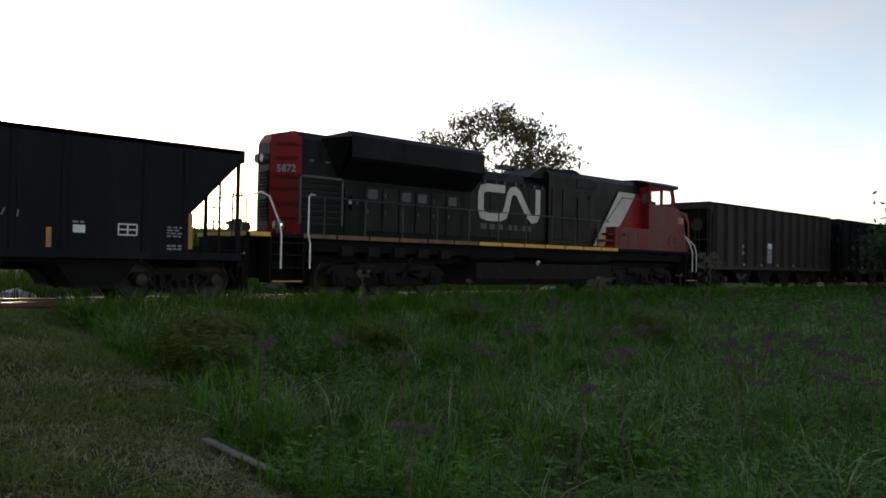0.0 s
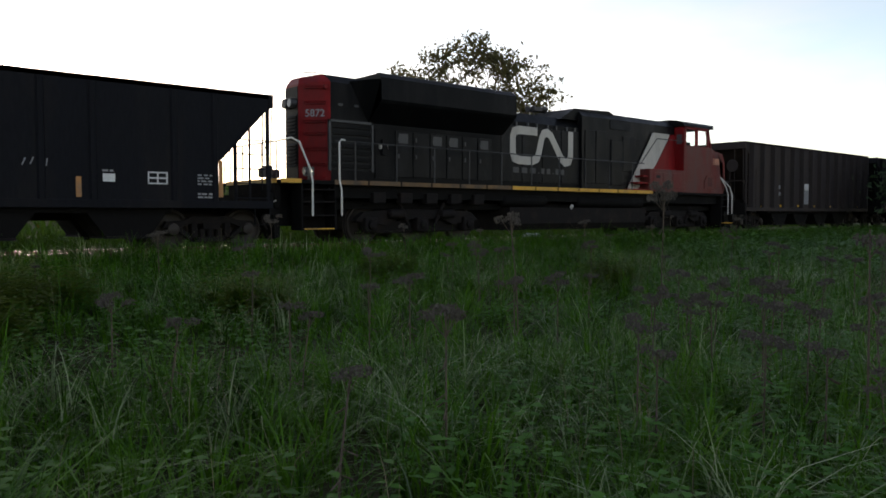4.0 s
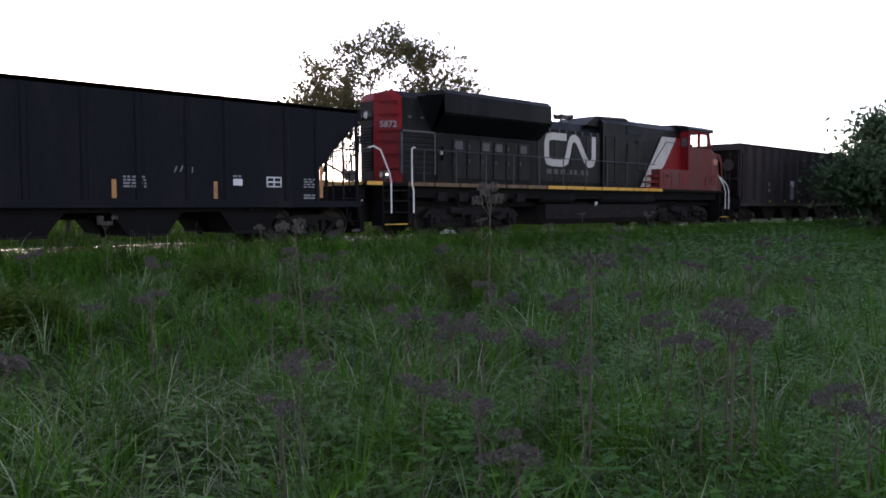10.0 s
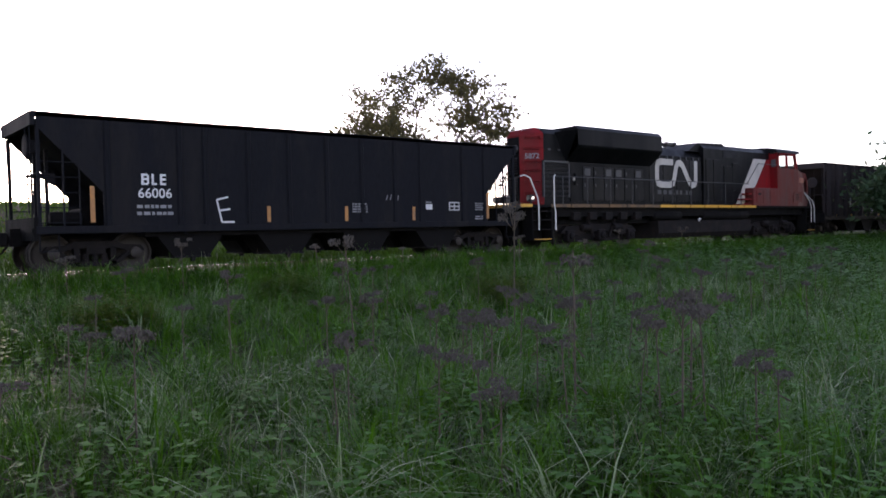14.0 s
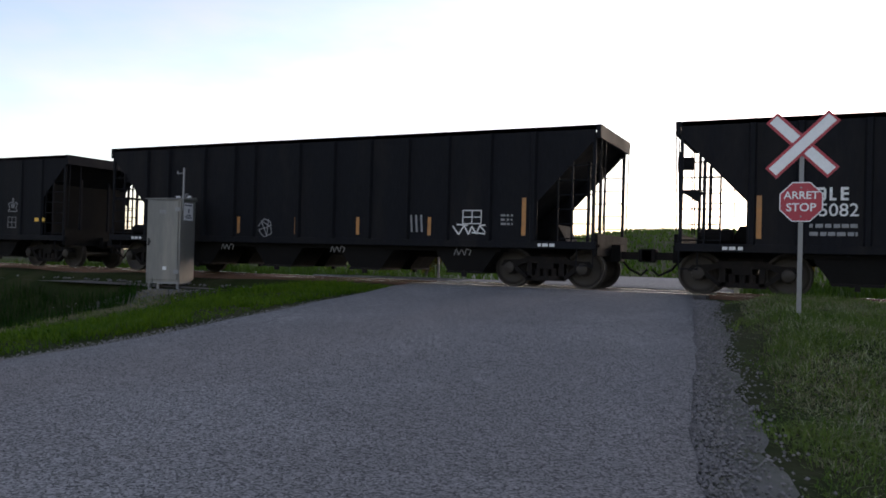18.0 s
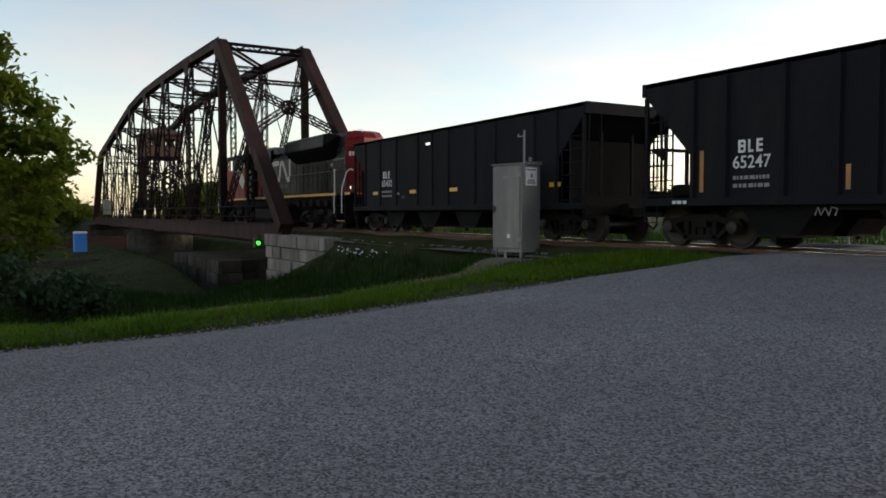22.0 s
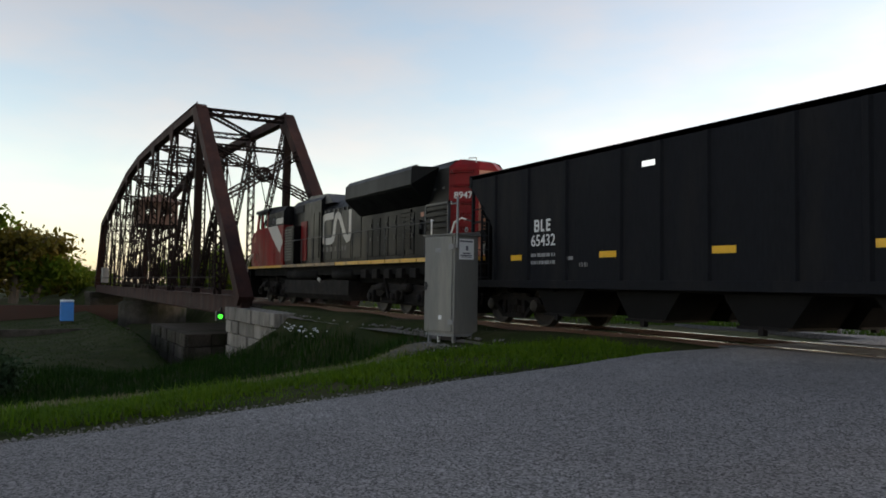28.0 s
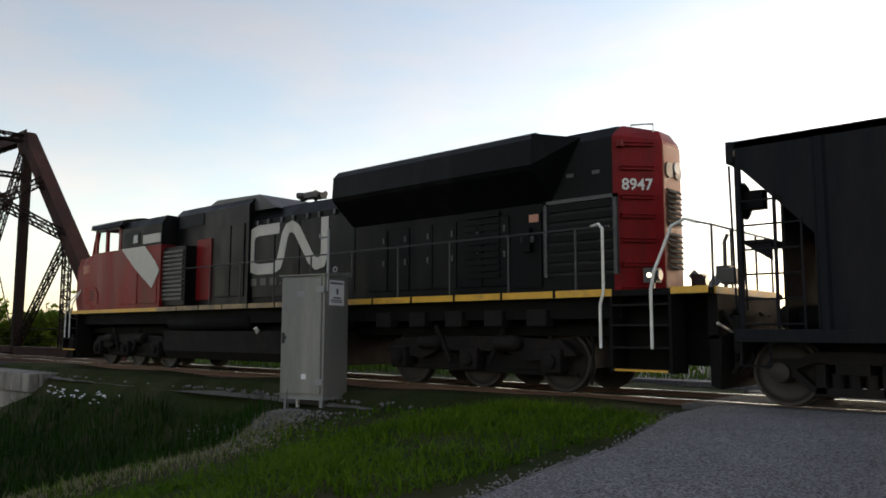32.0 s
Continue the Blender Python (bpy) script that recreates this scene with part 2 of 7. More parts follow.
def clear_glass(name):
    mat = bpy.data.materials.new(name)
    mat.use_nodes = True
    bs = mat.node_tree.nodes["Principled BSDF"]
    bs.inputs["Base Color"].default_value = (0.85, 0.92, 0.9, 1)
    bs.inputs["Roughness"].default_value = 0.03
    bs.inputs["Transmission Weight"].default_value = 1.0
    bs.inputs["IOR"].default_value = 1.05
    return mat


def leafy(name, col, col2, trans=0.25, rough=0.6, scale=0.5, spec=0.1):
    """Grass and leaves: tone per blade, patches over the ground, some light through."""
    mat = bpy.data.materials.new(name)
    mat.use_nodes = True
    nt = mat.node_tree
    nt.nodes.clear()
    N, L = nt.nodes.new, nt.links.new
    out, bs, tr, ms = N("ShaderNodeOutputMaterial"), N("ShaderNodeBsdfPrincipled"), N("ShaderNodeBsdfTranslucent"), N("ShaderNodeMixShader")
    geo, tc, n1, mix, hv = N("ShaderNodeNewGeometry"), N("ShaderNodeTexCoord"), N("ShaderNodeTexNoise"), N("ShaderNodeMix"), N("ShaderNodeHueSaturation")
    L(tc.outputs["Object"], n1.inputs["Vector"])
    n1.inputs["Scale"].default_value, n1.inputs["Detail"].default_value = scale, 4
    mu = N("ShaderNodeMath")
    mu.operation = "MULTIPLY_ADD"
    L(geo.outputs["Random Per Island"], mu.inputs[0])
    mu.inputs[1].default_value = 0.55
    r = N("ShaderNodeMapRange")
    r.inputs["From Min"].default_value, r.inputs["From Max"].default_value = 0.35, 0.65
    r.inputs["To Min"].default_value, r.inputs["To Max"].default_value = 0.0, 0.45
    L(n1.outputs[0], r.inputs["Value"])
    L(r.outputs[0], mu.inputs[2])
    mix.data_type = "RGBA"
    L(mu.outputs[0], mix.inputs["Factor"])
    mix.inputs["A"].default_value, mix.inputs["B"].default_value = (*col, 1), (*col2, 1)
    L(mix.outputs["Result"], bs.inputs["Base Color"])
    L(mix.outputs["Result"], tr.inputs["Color"])
    bs.inputs["Roughness"].default_value = rough
    bs.inputs["Specular IOR Level"].default_value = spec
    ms.inputs[0].default_value = trans
    L(bs.outputs[0], ms.inputs[1])
    L(tr.outputs[0], ms.inputs[2])
    L(ms.outputs[0], out.inputs[0])
    nt.nodes.remove(hv)
    return mat


HOPPER = material("hopper_black", (0.0088, 0.0093, 0.0122), 0.75, var=0.4, scale=1.2, fine=22, bump=0.2, dirt=(0.019, 0.017, 0.017), dirt_amount=0.3, streak=5, spec=0.12)
HOPPER_DARK = material("hopper_under", (0.007, 0.0065, 0.0065), 0.85, var=0.35, scale=2.5, bump=0.25, spec=0.12)
LOCO_BLACK = material("loco_black", (0.0045, 0.0048, 0.0055), 0.42, var=0.35, scale=1.5, fine=25, bump=0.1, dirt=(0.016, 0.015, 0.015), dirt_amount=0.25, streak=5, spec=0.08)
# black whose lighter patches mix dust with painted grey reflections
LOCO_DUST_SHEEN = material("loco_door_dust_sheen", (0.0048, 0.005, 0.0058), 0.4, var=0.5, scale=2.2, fine=25, bump=0.1, dirt=(0.019, 0.0185, 0.02), dirt_amount=0.35, streak=2.5, spec=0.13)
LOCO_GREY = material("loco_pale_grey", (0.045, 0.045, 0.047), 0.5, var=0.35, scale=1.5, fine=25, bump=0.1, streak=5)
LOCO_RED = material("loco_red", (0.22, 0.009, 0.011), 0.45, var=0.4, scale=1.5, bump=0.1, spec=0.14, dirt=(0.1, 0.014, 0.014), dirt_amount=0.45, streak=4)
# brownish red with the sky's reflection on the cab put into the colour
LOCO_RED_SKY = material("loco_red_sky_tone", (0.14, 0.022, 0.02), 0.45, var=0.35, scale=1.6, bump=0.1, spec=0.18, dirt=(0.1, 0.05, 0.045), dirt_amount=0.5, streak=3)
LOCO_WHITE = material("loco_white", (0.47, 0.44, 0.4), 0.55, var=0.2, scale=2, bump=0.1, dirt=(0.3, 0.27, 0.24), dirt_amount=0.25, streak=4)
# tan that holds the low sun's warmth on the west loco's end face
LOCO_TAN = material("loco_tan_sunlit", (0.45, 0.2, 0.13), 0.6, var=0.25, scale=2, bump=0.1, dirt=(0.3, 0.1, 0.07))
TRUCK = material("truck_steel", (0.011, 0.0095, 0.0095), 0.8, var=0.4, scale=4, bump=0.3, dirt=(0.022, 0.016, 0.014), spec=0.15)
WHEEL = material("wheel_steel", (0.03, 0.024, 0.02), 0.6, 0.3, var=0.3, scale=5, bump=0.1)
TREAD = material("wheel_tread", (0.5, 0.48, 0.46), 0.25, 1.0, var=0.1, scale=5, bump=0)
DARK = material("dark_slot", (0.008, 0.008, 0.009), 0.8, var=0.2, bump=0)
DULL = material("stripe_dull", (0.16, 0.085, 0.03), 0.6, var=0.4, scale=4, bump=0.05, dirt=(0.05, 0.035, 0.025), dirt_amount=0.45)
TAN_STRIPE = material("stripe_tan", (0.3, 0.19, 0.085), 0.5, var=0.5, scale=3, bump=0.05, dirt=(0.09, 0.06, 0.04), dirt_amount=0.5)
YELLOW = material("yellow_stripe", (0.62, 0.33, 0.03), 0.45, var=0.25, scale=3, bump=0.05, dirt=(0.3, 0.18, 0.05), dirt_amount=0.2)
PLATE = material("plate_yellow", (0.8, 0.43, 0.02), 0.4, var=0.12, scale=5, bump=0)
ORANGE = material("orange_tape", (0.42, 0.18, 0.045), 0.5, var=0.3, scale=5, bump=0.05, dirt=(0.25, 0.14, 0.07))
WHITE = material("stencil_white", (0.66, 0.66, 0.66), 0.6, var=0.25, scale=5, bump=0.05)
FADED = material("stencil_faded", (0.24, 0.24, 0.25), 0.7, var=0.4, scale=6, bump=0.05)
RAILING = material("handrail_white", (0.7, 0.68, 0.64), 0.45, var=0.2, scale=6, bump=0)
RAILDARK = material("handrail_black", (0.03, 0.03, 0.032), 0.5, var=0.2, scale=6, bump=0)
HORN = material("horn_dark", (0.04, 0.035, 0.035), 0.5, var=0.2, bump=0)
GLASS = clear_glass("cab_glass")
LAMP = glow("lamp_lit", (1.0, 0.93, 0.8), 4.0)
LAMP_DIM = glow("lamp_dim", (1.0, 0.9, 0.75), 1.5)
LAMP_OFF = material("lamp_glass", (0.12, 0.12, 0.13), 0.12, 0.3, var=0.1, bump=0)
GREEN = glow("signal_green", (0.02, 1.0, 0.06), 0.9)
BRIDGE = material("bridge_steel", (0.028, 0.013, 0.012), 0.8, var=0.4, scale=1.5, fine=18, bump=0.3, dirt=(0.055, 0.022, 0.017), dirt_amount=0.45, streak=3, spec=0.2)
# old mossy stone, its base tone lowered further for under-bridge shade
STONE_OLD = material("rubble_stone_shaded", (0.055, 0.047, 0.042), 0.95, var=0.5, scale=1.2, fine=12, bump=0.6, dirt=(0.02, 0.024, 0.012), dirt_amount=0.5, rand=0.35, bump_dist=0.04, spec=0.1)
# darker copy of bridge_steel: shade among the inner members put into colour
BRIDGE_SHADED = material("bridge_steel_shaded", (0.012, 0.007, 0.006), 0.85, var=0.4, scale=2, bump=0.2, spec=0.15)
STONE = material("abutment_stone", (0.27, 0.245, 0.22), 0.9, var=0.35, scale=1.4, fine=15, bump=0.5, dirt=(0.09, 0.08, 0.07), dirt_amount=0.5, streak=3, rand=0.25, bump_dist=0.03)
CASE = material("case_aluminium", (0.18, 0.177, 0.172), 0.5, 0.2, var=0.12, scale=1.5, fine=30, bump=0.06, dirt=(0.3, 0.28, 0.25), dirt_amount=0.25, streak=6)
GALV = material("galvanised", (0.24, 0.24, 0.25), 0.5, 0.4, var=0.15, scale=6, bump=0.05)
SIGN_RED = material("sign_red", (0.38, 0.025, 0.045), 0.45, var=0.12, scale=4, bump=0)
SIGN_WHITE = material("sign_white", (0.74, 0.74, 0.76), 0.45, var=0.1, scale=4, bump=0)
INK = material("ink_grey", (0.12, 0.12, 0.16), 0.6, var=0.1, bump=0)
RAIL_SIDE = material("rail_rust", (0.11, 0.055, 0.035), 0.8, var=0.35, scale=6, bump=0.2)
RAIL_TOP = material("rail_head", (0.62, 0.58, 0.54), 0.22, 1.0, var=0.1, scale=4, bump=0)
TIE = material("tie_wood", (0.075, 0.06, 0.05), 0.9, var=0.35, scale=3, bump=0.5, rand=0.25, bump_dist=0.02)
BALLAST = material("ballast_stone", (0.15, 0.138, 0.135), 0.9, var=0.3, scale=6, bump=0.4, island=0.35)
BLUE = material("toilet_blue", (0.03, 0.22, 0.62), 0.45, var=0.15, scale=2, bump=0.05)
BLUE_ROOF = material("toilet_roof", (0.6, 0.66, 0.72), 0.45, var=0.1, bump=0)
BARK = material("bark", (0.09, 0.07, 0.055), 0.9, var=0.35, scale=4, bump=0.6, streak=4, bump_dist=0.03)
DRY = leafy("dry_weed", (0.1, 0.08, 0.06), (0.2, 0.16, 0.125), 0.2, 0.9)
DRYHEAD = leafy("dry_flower_head", (0.085, 0.074, 0.062), (0.19, 0.168, 0.145), 0.2, 0.9)
# near-black to bright green: shade in gaps and lit tips put into tone
GRASS = leafy("grass_blade", (0.005, 0.03, 0.0012), (0.105, 0.275, 0.012), 0.45, 0.4, 1.6, 0.22)
GRASS_SHORT = leafy("lawn_blade", (0.026, 0.08, 0.003), (0.115, 0.19, 0.012), 0.4, 0.6, 1.2)
VERGE = leafy("verge_blade", (0.05, 0.11, 0.014), (0.17, 0.225, 0.055), 0.4, 0.6, 1.2)
STRAW = leafy("straw_blade", (0.17, 0.155, 0.085), (0.28, 0.25, 0.15), 0.2, 0.7, 0.6)
LEAF = leafy("tree_leaf", (0.04, 0.1, 0.01), (0.17, 0.2, 0.022), 0.5, 0.5, 0.25)
LEAF_SPARSE = leafy("ash_leaf", (0.06, 0.06, 0.025), (0.13, 0.11, 0.04), 0.35, 0.6, 0.4)
LEAF_BUSH = leafy("bush_leaf", (0.03, 0.06, 0.03), (0.055, 0.09, 0.04), 0.25, 0.5, 0.5)
# evening sun put into the leaf colour as warm yellow-brown tones
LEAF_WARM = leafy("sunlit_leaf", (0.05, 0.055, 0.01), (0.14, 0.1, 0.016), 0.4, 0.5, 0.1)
BAG = material("white_bag", (0.7, 0.72, 0.75), 0.6, var=0.1, scale=6, bump=0.3)

# ---------------------------------------------------------------- ground
def smooth(a, b, x):
    k = min(max((x - a) / (b - a), 0.0), 1.0)
    return k * k * (3 - 2 * k)


def crest_x(y):
    """Where the crest of the bank runs, west of the road."""
    return 6.5 - 1.4 * smooth(-6.0, -3.0, y) + 0.25 * math.sin(y * 0.8) + 0.8 * smooth(-10, -14, y)


def road_edge(y):
    return 18.0 - 0.14 * max(y, -17.0) - 2.0 * smooth(-16.4, -18.5, y)


def road_west(y):
    return 11.85 + 0.72 * smooth(-2.0, -5.5, y)


def ground_z(x, y):
    """Height of the earth: level by the track, falling towards the south, a bank down to the canal side in the west, a hill in the north."""
    if y < 0:
        z = -0.1 - 0.54 * smooth(-3.2, -14.5, y) - 0.26 * smooth(-14, -22, y)
    else:
        z = -0.1 - 0.25 * smooth(3, 9, y) * smooth(22, 18, x)
    z -= 0.3 * smooth(20.6, 23.4, x) * smooth(-2.2, -4.5, y)
    bank = (0.8 * smooth(crest_x(y), crest_x(y) - 3.0, x) + 0.2 * smooth(2, -6, x)) * smooth(-2.0, -4.6, y) + smooth(1.0, -6.5, x) * smooth(-2.0, -3.4, y) * smooth(-6.5, -4.0, y) * 0.25
    z -= 0.62 * smooth(11.6, 6.2, x) * smooth(-3.6, -8.5, y) * smooth(-20, -12, y) + 1.5 * min(bank, 1.0) + 0.45 * smooth(-8, -30, x) * smooth(-2.0, -5.2, y)
    z += 0.1 * noise.noise((x * 0.35, y * 0.35, 0)) * smooth(11.5, 8, x)
    z -= 1.7 * smooth(-8, -14, x) * smooth(2.5, 5, y)
    z -= 1.5 * smooth(-6.5, -14.0, x) * smooth(-1.9, -2.9, y) * smooth(-10, -5, y) * smooth(-30, -15, x)
    z -= 0.27 * smooth(9.8, 6.8, x) * smooth(-1.9, -2.5, y) * smooth(-8, -5, y) * smooth(-2, 1.5, x)
    if x < -13.2:
        z -= 2.9 * smooth(-13.2, -13.9, x) * smooth(-5.2, -2.6, y) * smooth(4.5, 3.0, y) * smooth(-96, -88, x)
    z += 0.24 * smooth(18.5 - 0.14 * y, 19.4 - 0.14 * y, x) * smooth(24.0, 22.5, x) * smooth(-13, -7.5, y) * smooth(-2.2, -4.0, y)
    z += 4.8 * smooth(24, 80, y) * smooth(-30, 5, x)
    return z


def sheet(name, xs, ys, zf, mat, smooth_it=True):
    v = [(x, y, zf(x, y)) for y in ys for x in xs]
    n = len(xs)
    f = [(j * n + i, j * n + i + 1, (j + 1) * n + i + 1, (j + 1) * n + i) for j in range(len(ys) - 1) for i in range(n - 1)]
    return raw(name, v, f, mat, smooth_it)


def steps(a, b, d):
    n = max(int(round((b - a) / d)), 1)
    return [a + (b - a) * i / n for i in range(n + 1)]


SOIL = material("soil", (0.024, 0.033, 0.01), 0.95, var=0.45, scale=0.8, fine=12, bump=0.5, dirt=(0.055, 0.05, 0.026), dirt_amount=0.4, bump_dist=0.03, spec=0.05)
xs = steps(-900, -120, 60)[:-1] + steps(-120, -40, 4)[:-1] + steps(-40, 70, 0.6)[:-1] + steps(70, 160, 6)[:-1] + steps(160, 900, 60)
ys = steps(-400, -60, 34)[:-1] + steps(-60, -28, 3)[:-1] + steps(-28, 16, 0.5)[:-1] + steps(16, 110, 4)[:-1] + steps(110, 1200, 90)
ground = tagged(part("ground", sheet("ground", xs, ys, ground_z, SOIL), SOIL, None), "grassy earth falling from the track to a lower lawn", "ground", kind="structure")

# road: crown of chip-sealed asphalt that climbs to the crossing and goes on behind it
ASPHALT = material("asphalt", (0.104, 0.098, 0.098), 0.85, var=0.35, scale=0.35, fine=170, bump=0.6, dirt=(0.15, 0.145, 0.145), dirt_amount=0.3, bump_dist=0.012)


def chips(mat):
    """Pale and dark stones in the road's surface."""
    nt = mat.node_tree
    bs = [n for n in nt.nodes if n.type == "BSDF_PRINCIPLED"][0]
    src = bs.inputs["Base Color"].links[0].from_socket
    tc, vo, rp, mx = nt.nodes.new("ShaderNodeTexCoord"), nt.nodes.new("ShaderNodeTexVoronoi"), nt.nodes.new("ShaderNodeMapRange"), nt.nodes.new("ShaderNodeMix")
    nt.links.new(tc.outputs["Object"], vo.inputs["Vector"])
    vo.inputs["Scale"].default_value = 70
    sp = nt.nodes.new("ShaderNodeSeparateColor")
    nt.links.new(vo.outputs["Color"], sp.inputs[0])
    rp.inputs["From Min"].default_value, rp.inputs["From Max"].default_value = 0.0, 1.0
    rp.inputs["To Min"].default_value, rp.inputs["To Max"].default_value = 0.2, 2.5
    nt.links.new(sp.outputs[0], rp.inputs["Value"])
    mx.data_type, mx.blend_type = "RGBA", "MULTIPLY"
    mx.inputs["Factor"].default_value = 1.0
    nt.links.new(src, mx.inputs["A"])
    nt.links.new(rp.outputs[0], mx.inputs["B"])
    nt.links.new(mx.outputs["Result"], bs.inputs["Base Color"])


chips(ASPHALT)


def edge_wobble(y, k):
    return 0.12 * noise.noise((k * 7.3, y * 0.6, 1.0)) + 0.06 * noise.noise((k * 3.1, y * 2.3, 2.0))


def road_z(x, y):
    return ground_z(15.3, y) + 0.065 - 0.004 * abs(x - 15.3) + (0.05 if y > -3 else 0.05 * smooth(-8, -3, y))


def road_strip(name, y0, y1, left, right, mat, label, dy=0.4):
    v, f, n = [], [], 15
    Y = steps(y0, y1, dy)
    for y in Y:
        a, b = left(y) + edge_wobble(y, 1), right(y) + edge_wobble(y, 2)
        row = [a - 0.05] + [a + (b - a) * i / (n - 3) for i in range(n - 2)] + [b + 0.05]
        for i, x in enumerate(row):
            v.append((x, y, road_z(x, y) - (0.16 if i in (0, n - 1) else 0.0)))
    for j in range(len(Y) - 1):
        for i in range(n - 1):
            f.append((j * n + i, j * n + i + 1, (j + 1) * n + i + 1, (j + 1) * n + i))
    return tagged(part(name, raw(name, v, f, mat, True), mat, None), label, "road", kind="structure")


road_strip("road", -60, -1.35, road_west, road_edge, ASPHALT, "grey chip-sealed asphalt road climbing to the crossing")
road_strip("road_north", 1.35, 26, lambda y: 11.2 - 7.5 * smooth(2.5, 5.5, y), lambda y: 18.4 - 1.5 * smooth(4, 20, y), ASPHALT, "pale worn road going on behind the track")
PLANK = material("crossing_plank", (0.06, 0.055, 0.055), 0.85, var=0.3, scale=2, bump=0.4, rand=0.2)
cross = thing("crossing_deck", "dark planks level with the rails at the road crossing", "crossing", kind="structure")
for y0, y1 in ((-1.32, -0.8), (-0.62, -0.2), (-0.19, 0.19), (0.2, 0.62), (0.8, 1.32)):
    for k in range(3):
        part("plank", Mesh().soft(11.3 + k * 2.4, 11.3 + k * 2.4 + 2.38, y0, y1, -0.1, -0.012, 0.01), PLANK, cross)

# gravel shoulder by the sign
SHOULDER = material("gravel_shoulder", (0.14, 0.13, 0.128), 0.95, var=0.5, scale=2.2, fine=60, bump=0.8, dirt=(0.07, 0.075, 0.04), dirt_amount=0.5, bump_dist=0.02)


def strip(name, y0, y1, left, right, mat, label, lift=0.012, n=7, dy=0.4):
    v, f = [], []
    Y = steps(y0, y1, dy)
    for y in Y:
        a, b = left(y), right(y)
        for i in range(n):
            x = a + (b - a) * i / (n - 1)
            v.append((x, y, ground_z(x, y) + lift - (0.06 if i in (0, n - 1) else 0)))
    for j in range(len(Y) - 1):
        for i in range(n - 1):
            f.append((j * n + i, j * n + i + 1, (j + 1) * n + i + 1, (j + 1) * n + i))
    return tagged(part(name, raw(name, v, f, mat, True), mat, None), label, "shoulder", kind="structure")


strip("shoulder_east", -40, -1.6, lambda y: road_edge(y) - 0.12, lambda y: road_edge(y) + 0.58 + 0.2 * noise.noise((y * 0.7, 3, 0)) + 0.2 * noise.noise((y * 3.1, 1, 0)), SHOULDER, "gravel edge of the road with sparse weeds")
strip("shoulder_west", -40, -1.6, lambda y: road_west(y) - 0.3 + 0.2 * noise.noise((y * 0.6, 8, 0)), lambda y: road_west(y) + 0.4, SHOULDER, "thin gravel edge of the road")

# track
track = thing("track", "railway track with rusty rails on stone ballast", "track", kind="structure")
for y in (-0.7525, 0.7525):
    s = 1 if y > 0 else -1
    prof = [(-0.07, -0.17), (0.07, -0.17), (0.07, -0.155), (0.012, -0.13), (0.012, -0.045), (0.036, -0.035), (0.036, -0.004), (-0.036, -0.004), (-0.036, -0.035), (-0.012, -0.045), (-0.012, -0.13), (-0.07, -0.155)]
    r = part("rail", Mesh().prism([(y + p[0], p[1]) for p in prof], -320, 330, "x"), RAIL_SIDE, track)
    part("rail_head", Mesh().box(-320, 330, y - 0.035, y + 0.035, -0.006, 0.0), RAIL_TOP, r)
tie_me = Mesh().soft(-0.11, 0.11, -1.3, 1.3, -0.34, -0.165, 0.012).mesh("tie", TIE)
rnd = random.Random(5)
for k in range(150):
    x = -12.5 + k * 0.53
    if not 11.0 < x < 18.8:
        part("tie", tie_me, TIE, track, at=pose(x + rnd.uniform(-0.03, 0.03), rnd.uniform(-0.03, 0.03), rnd.uniform(-0.01, 0.005), 0, 0, rnd.uniform(-1.2, 1.2)))
BED = material("ballast_bed", (0.15, 0.135, 0.125), 0.95, var=0.45, scale=3, fine=28, bump=1.0, dirt=(0.08, 0.06, 0.045), dirt_amount=0.4, bump_dist=0.04)
for x0, x1 in ((-13.4, 11.2), (18.5, 330)):
    v, f = [], []
    Xs = steps(x0, x1, 0.5 if x1 < 20 else 1.5)
    yy = [-2.6, -1.9, -1.3, 0, 1.3, 1.9, 2.6]
    zz = [-0.36, -0.26, -0.2, -0.2, -0.2, -0.26, -0.36]
    for x in Xs:
        v += [(x, y + 0.1 * noise.noise((x, y, 4)), z + 0.03 * noise.noise((x * 2, y * 2, 0)) + (0.06 if abs(y) > 2 and x > 18 else 0)) for y, z in zip(yy, zz)]
    for j in range(len(Xs) - 1):
        f += [(j * 7 + i, (j + 1) * 7 + i, (j + 1) * 7 + i + 1, j * 7 + i + 1) for i in range(6)]
    part("ballast_bed", raw("ballast_bed", v, f, BED, True), BED, track)


def pebbles(name, n, where, size, mat, seed, label, flat=0.7):
    """Loose stones as one body of small faceted lumps."""
    rs = np.random.RandomState(seed)
    base = np.array([(1, 0, 0), (-1, 0, 0), (0, 1, 0), (0, -1, 0), (0, 0, 1), (0, 0, -1)], float)
    tri = np.array([(0, 2, 4), (2, 1, 4), (1, 3, 4), (3, 0, 4), (2, 0, 5), (1, 2, 5), (3, 1, 5), (0, 3, 5)])
    V, F = [], []
    for k in range(n):
        x, y, z = where(rs)
        s = size * rs.uniform(0.5, 1.4)
        a = rs.uniform(0, 6.28)
        p = base * (s * rs.uniform(0.7, 1.2, (6, 1))) * np.array([1, rs.uniform(0.7, 1), flat])
        c, q = math.cos(a), math.sin(a)
        p = np.stack([p[:, 0] * c - p[:, 1] * q + x, p[:, 0] * q + p[:, 1] * c + y, p[:, 2] + z], 1)
        V.append(p)
        F.append(tri + 6 * k)
    V, F = np.concatenate(V), np.concatenate(F)
    return tagged(part(name, raw(name, V.tolist(), F.tolist(), mat), mat, None), label, "stones", kind="stuff")


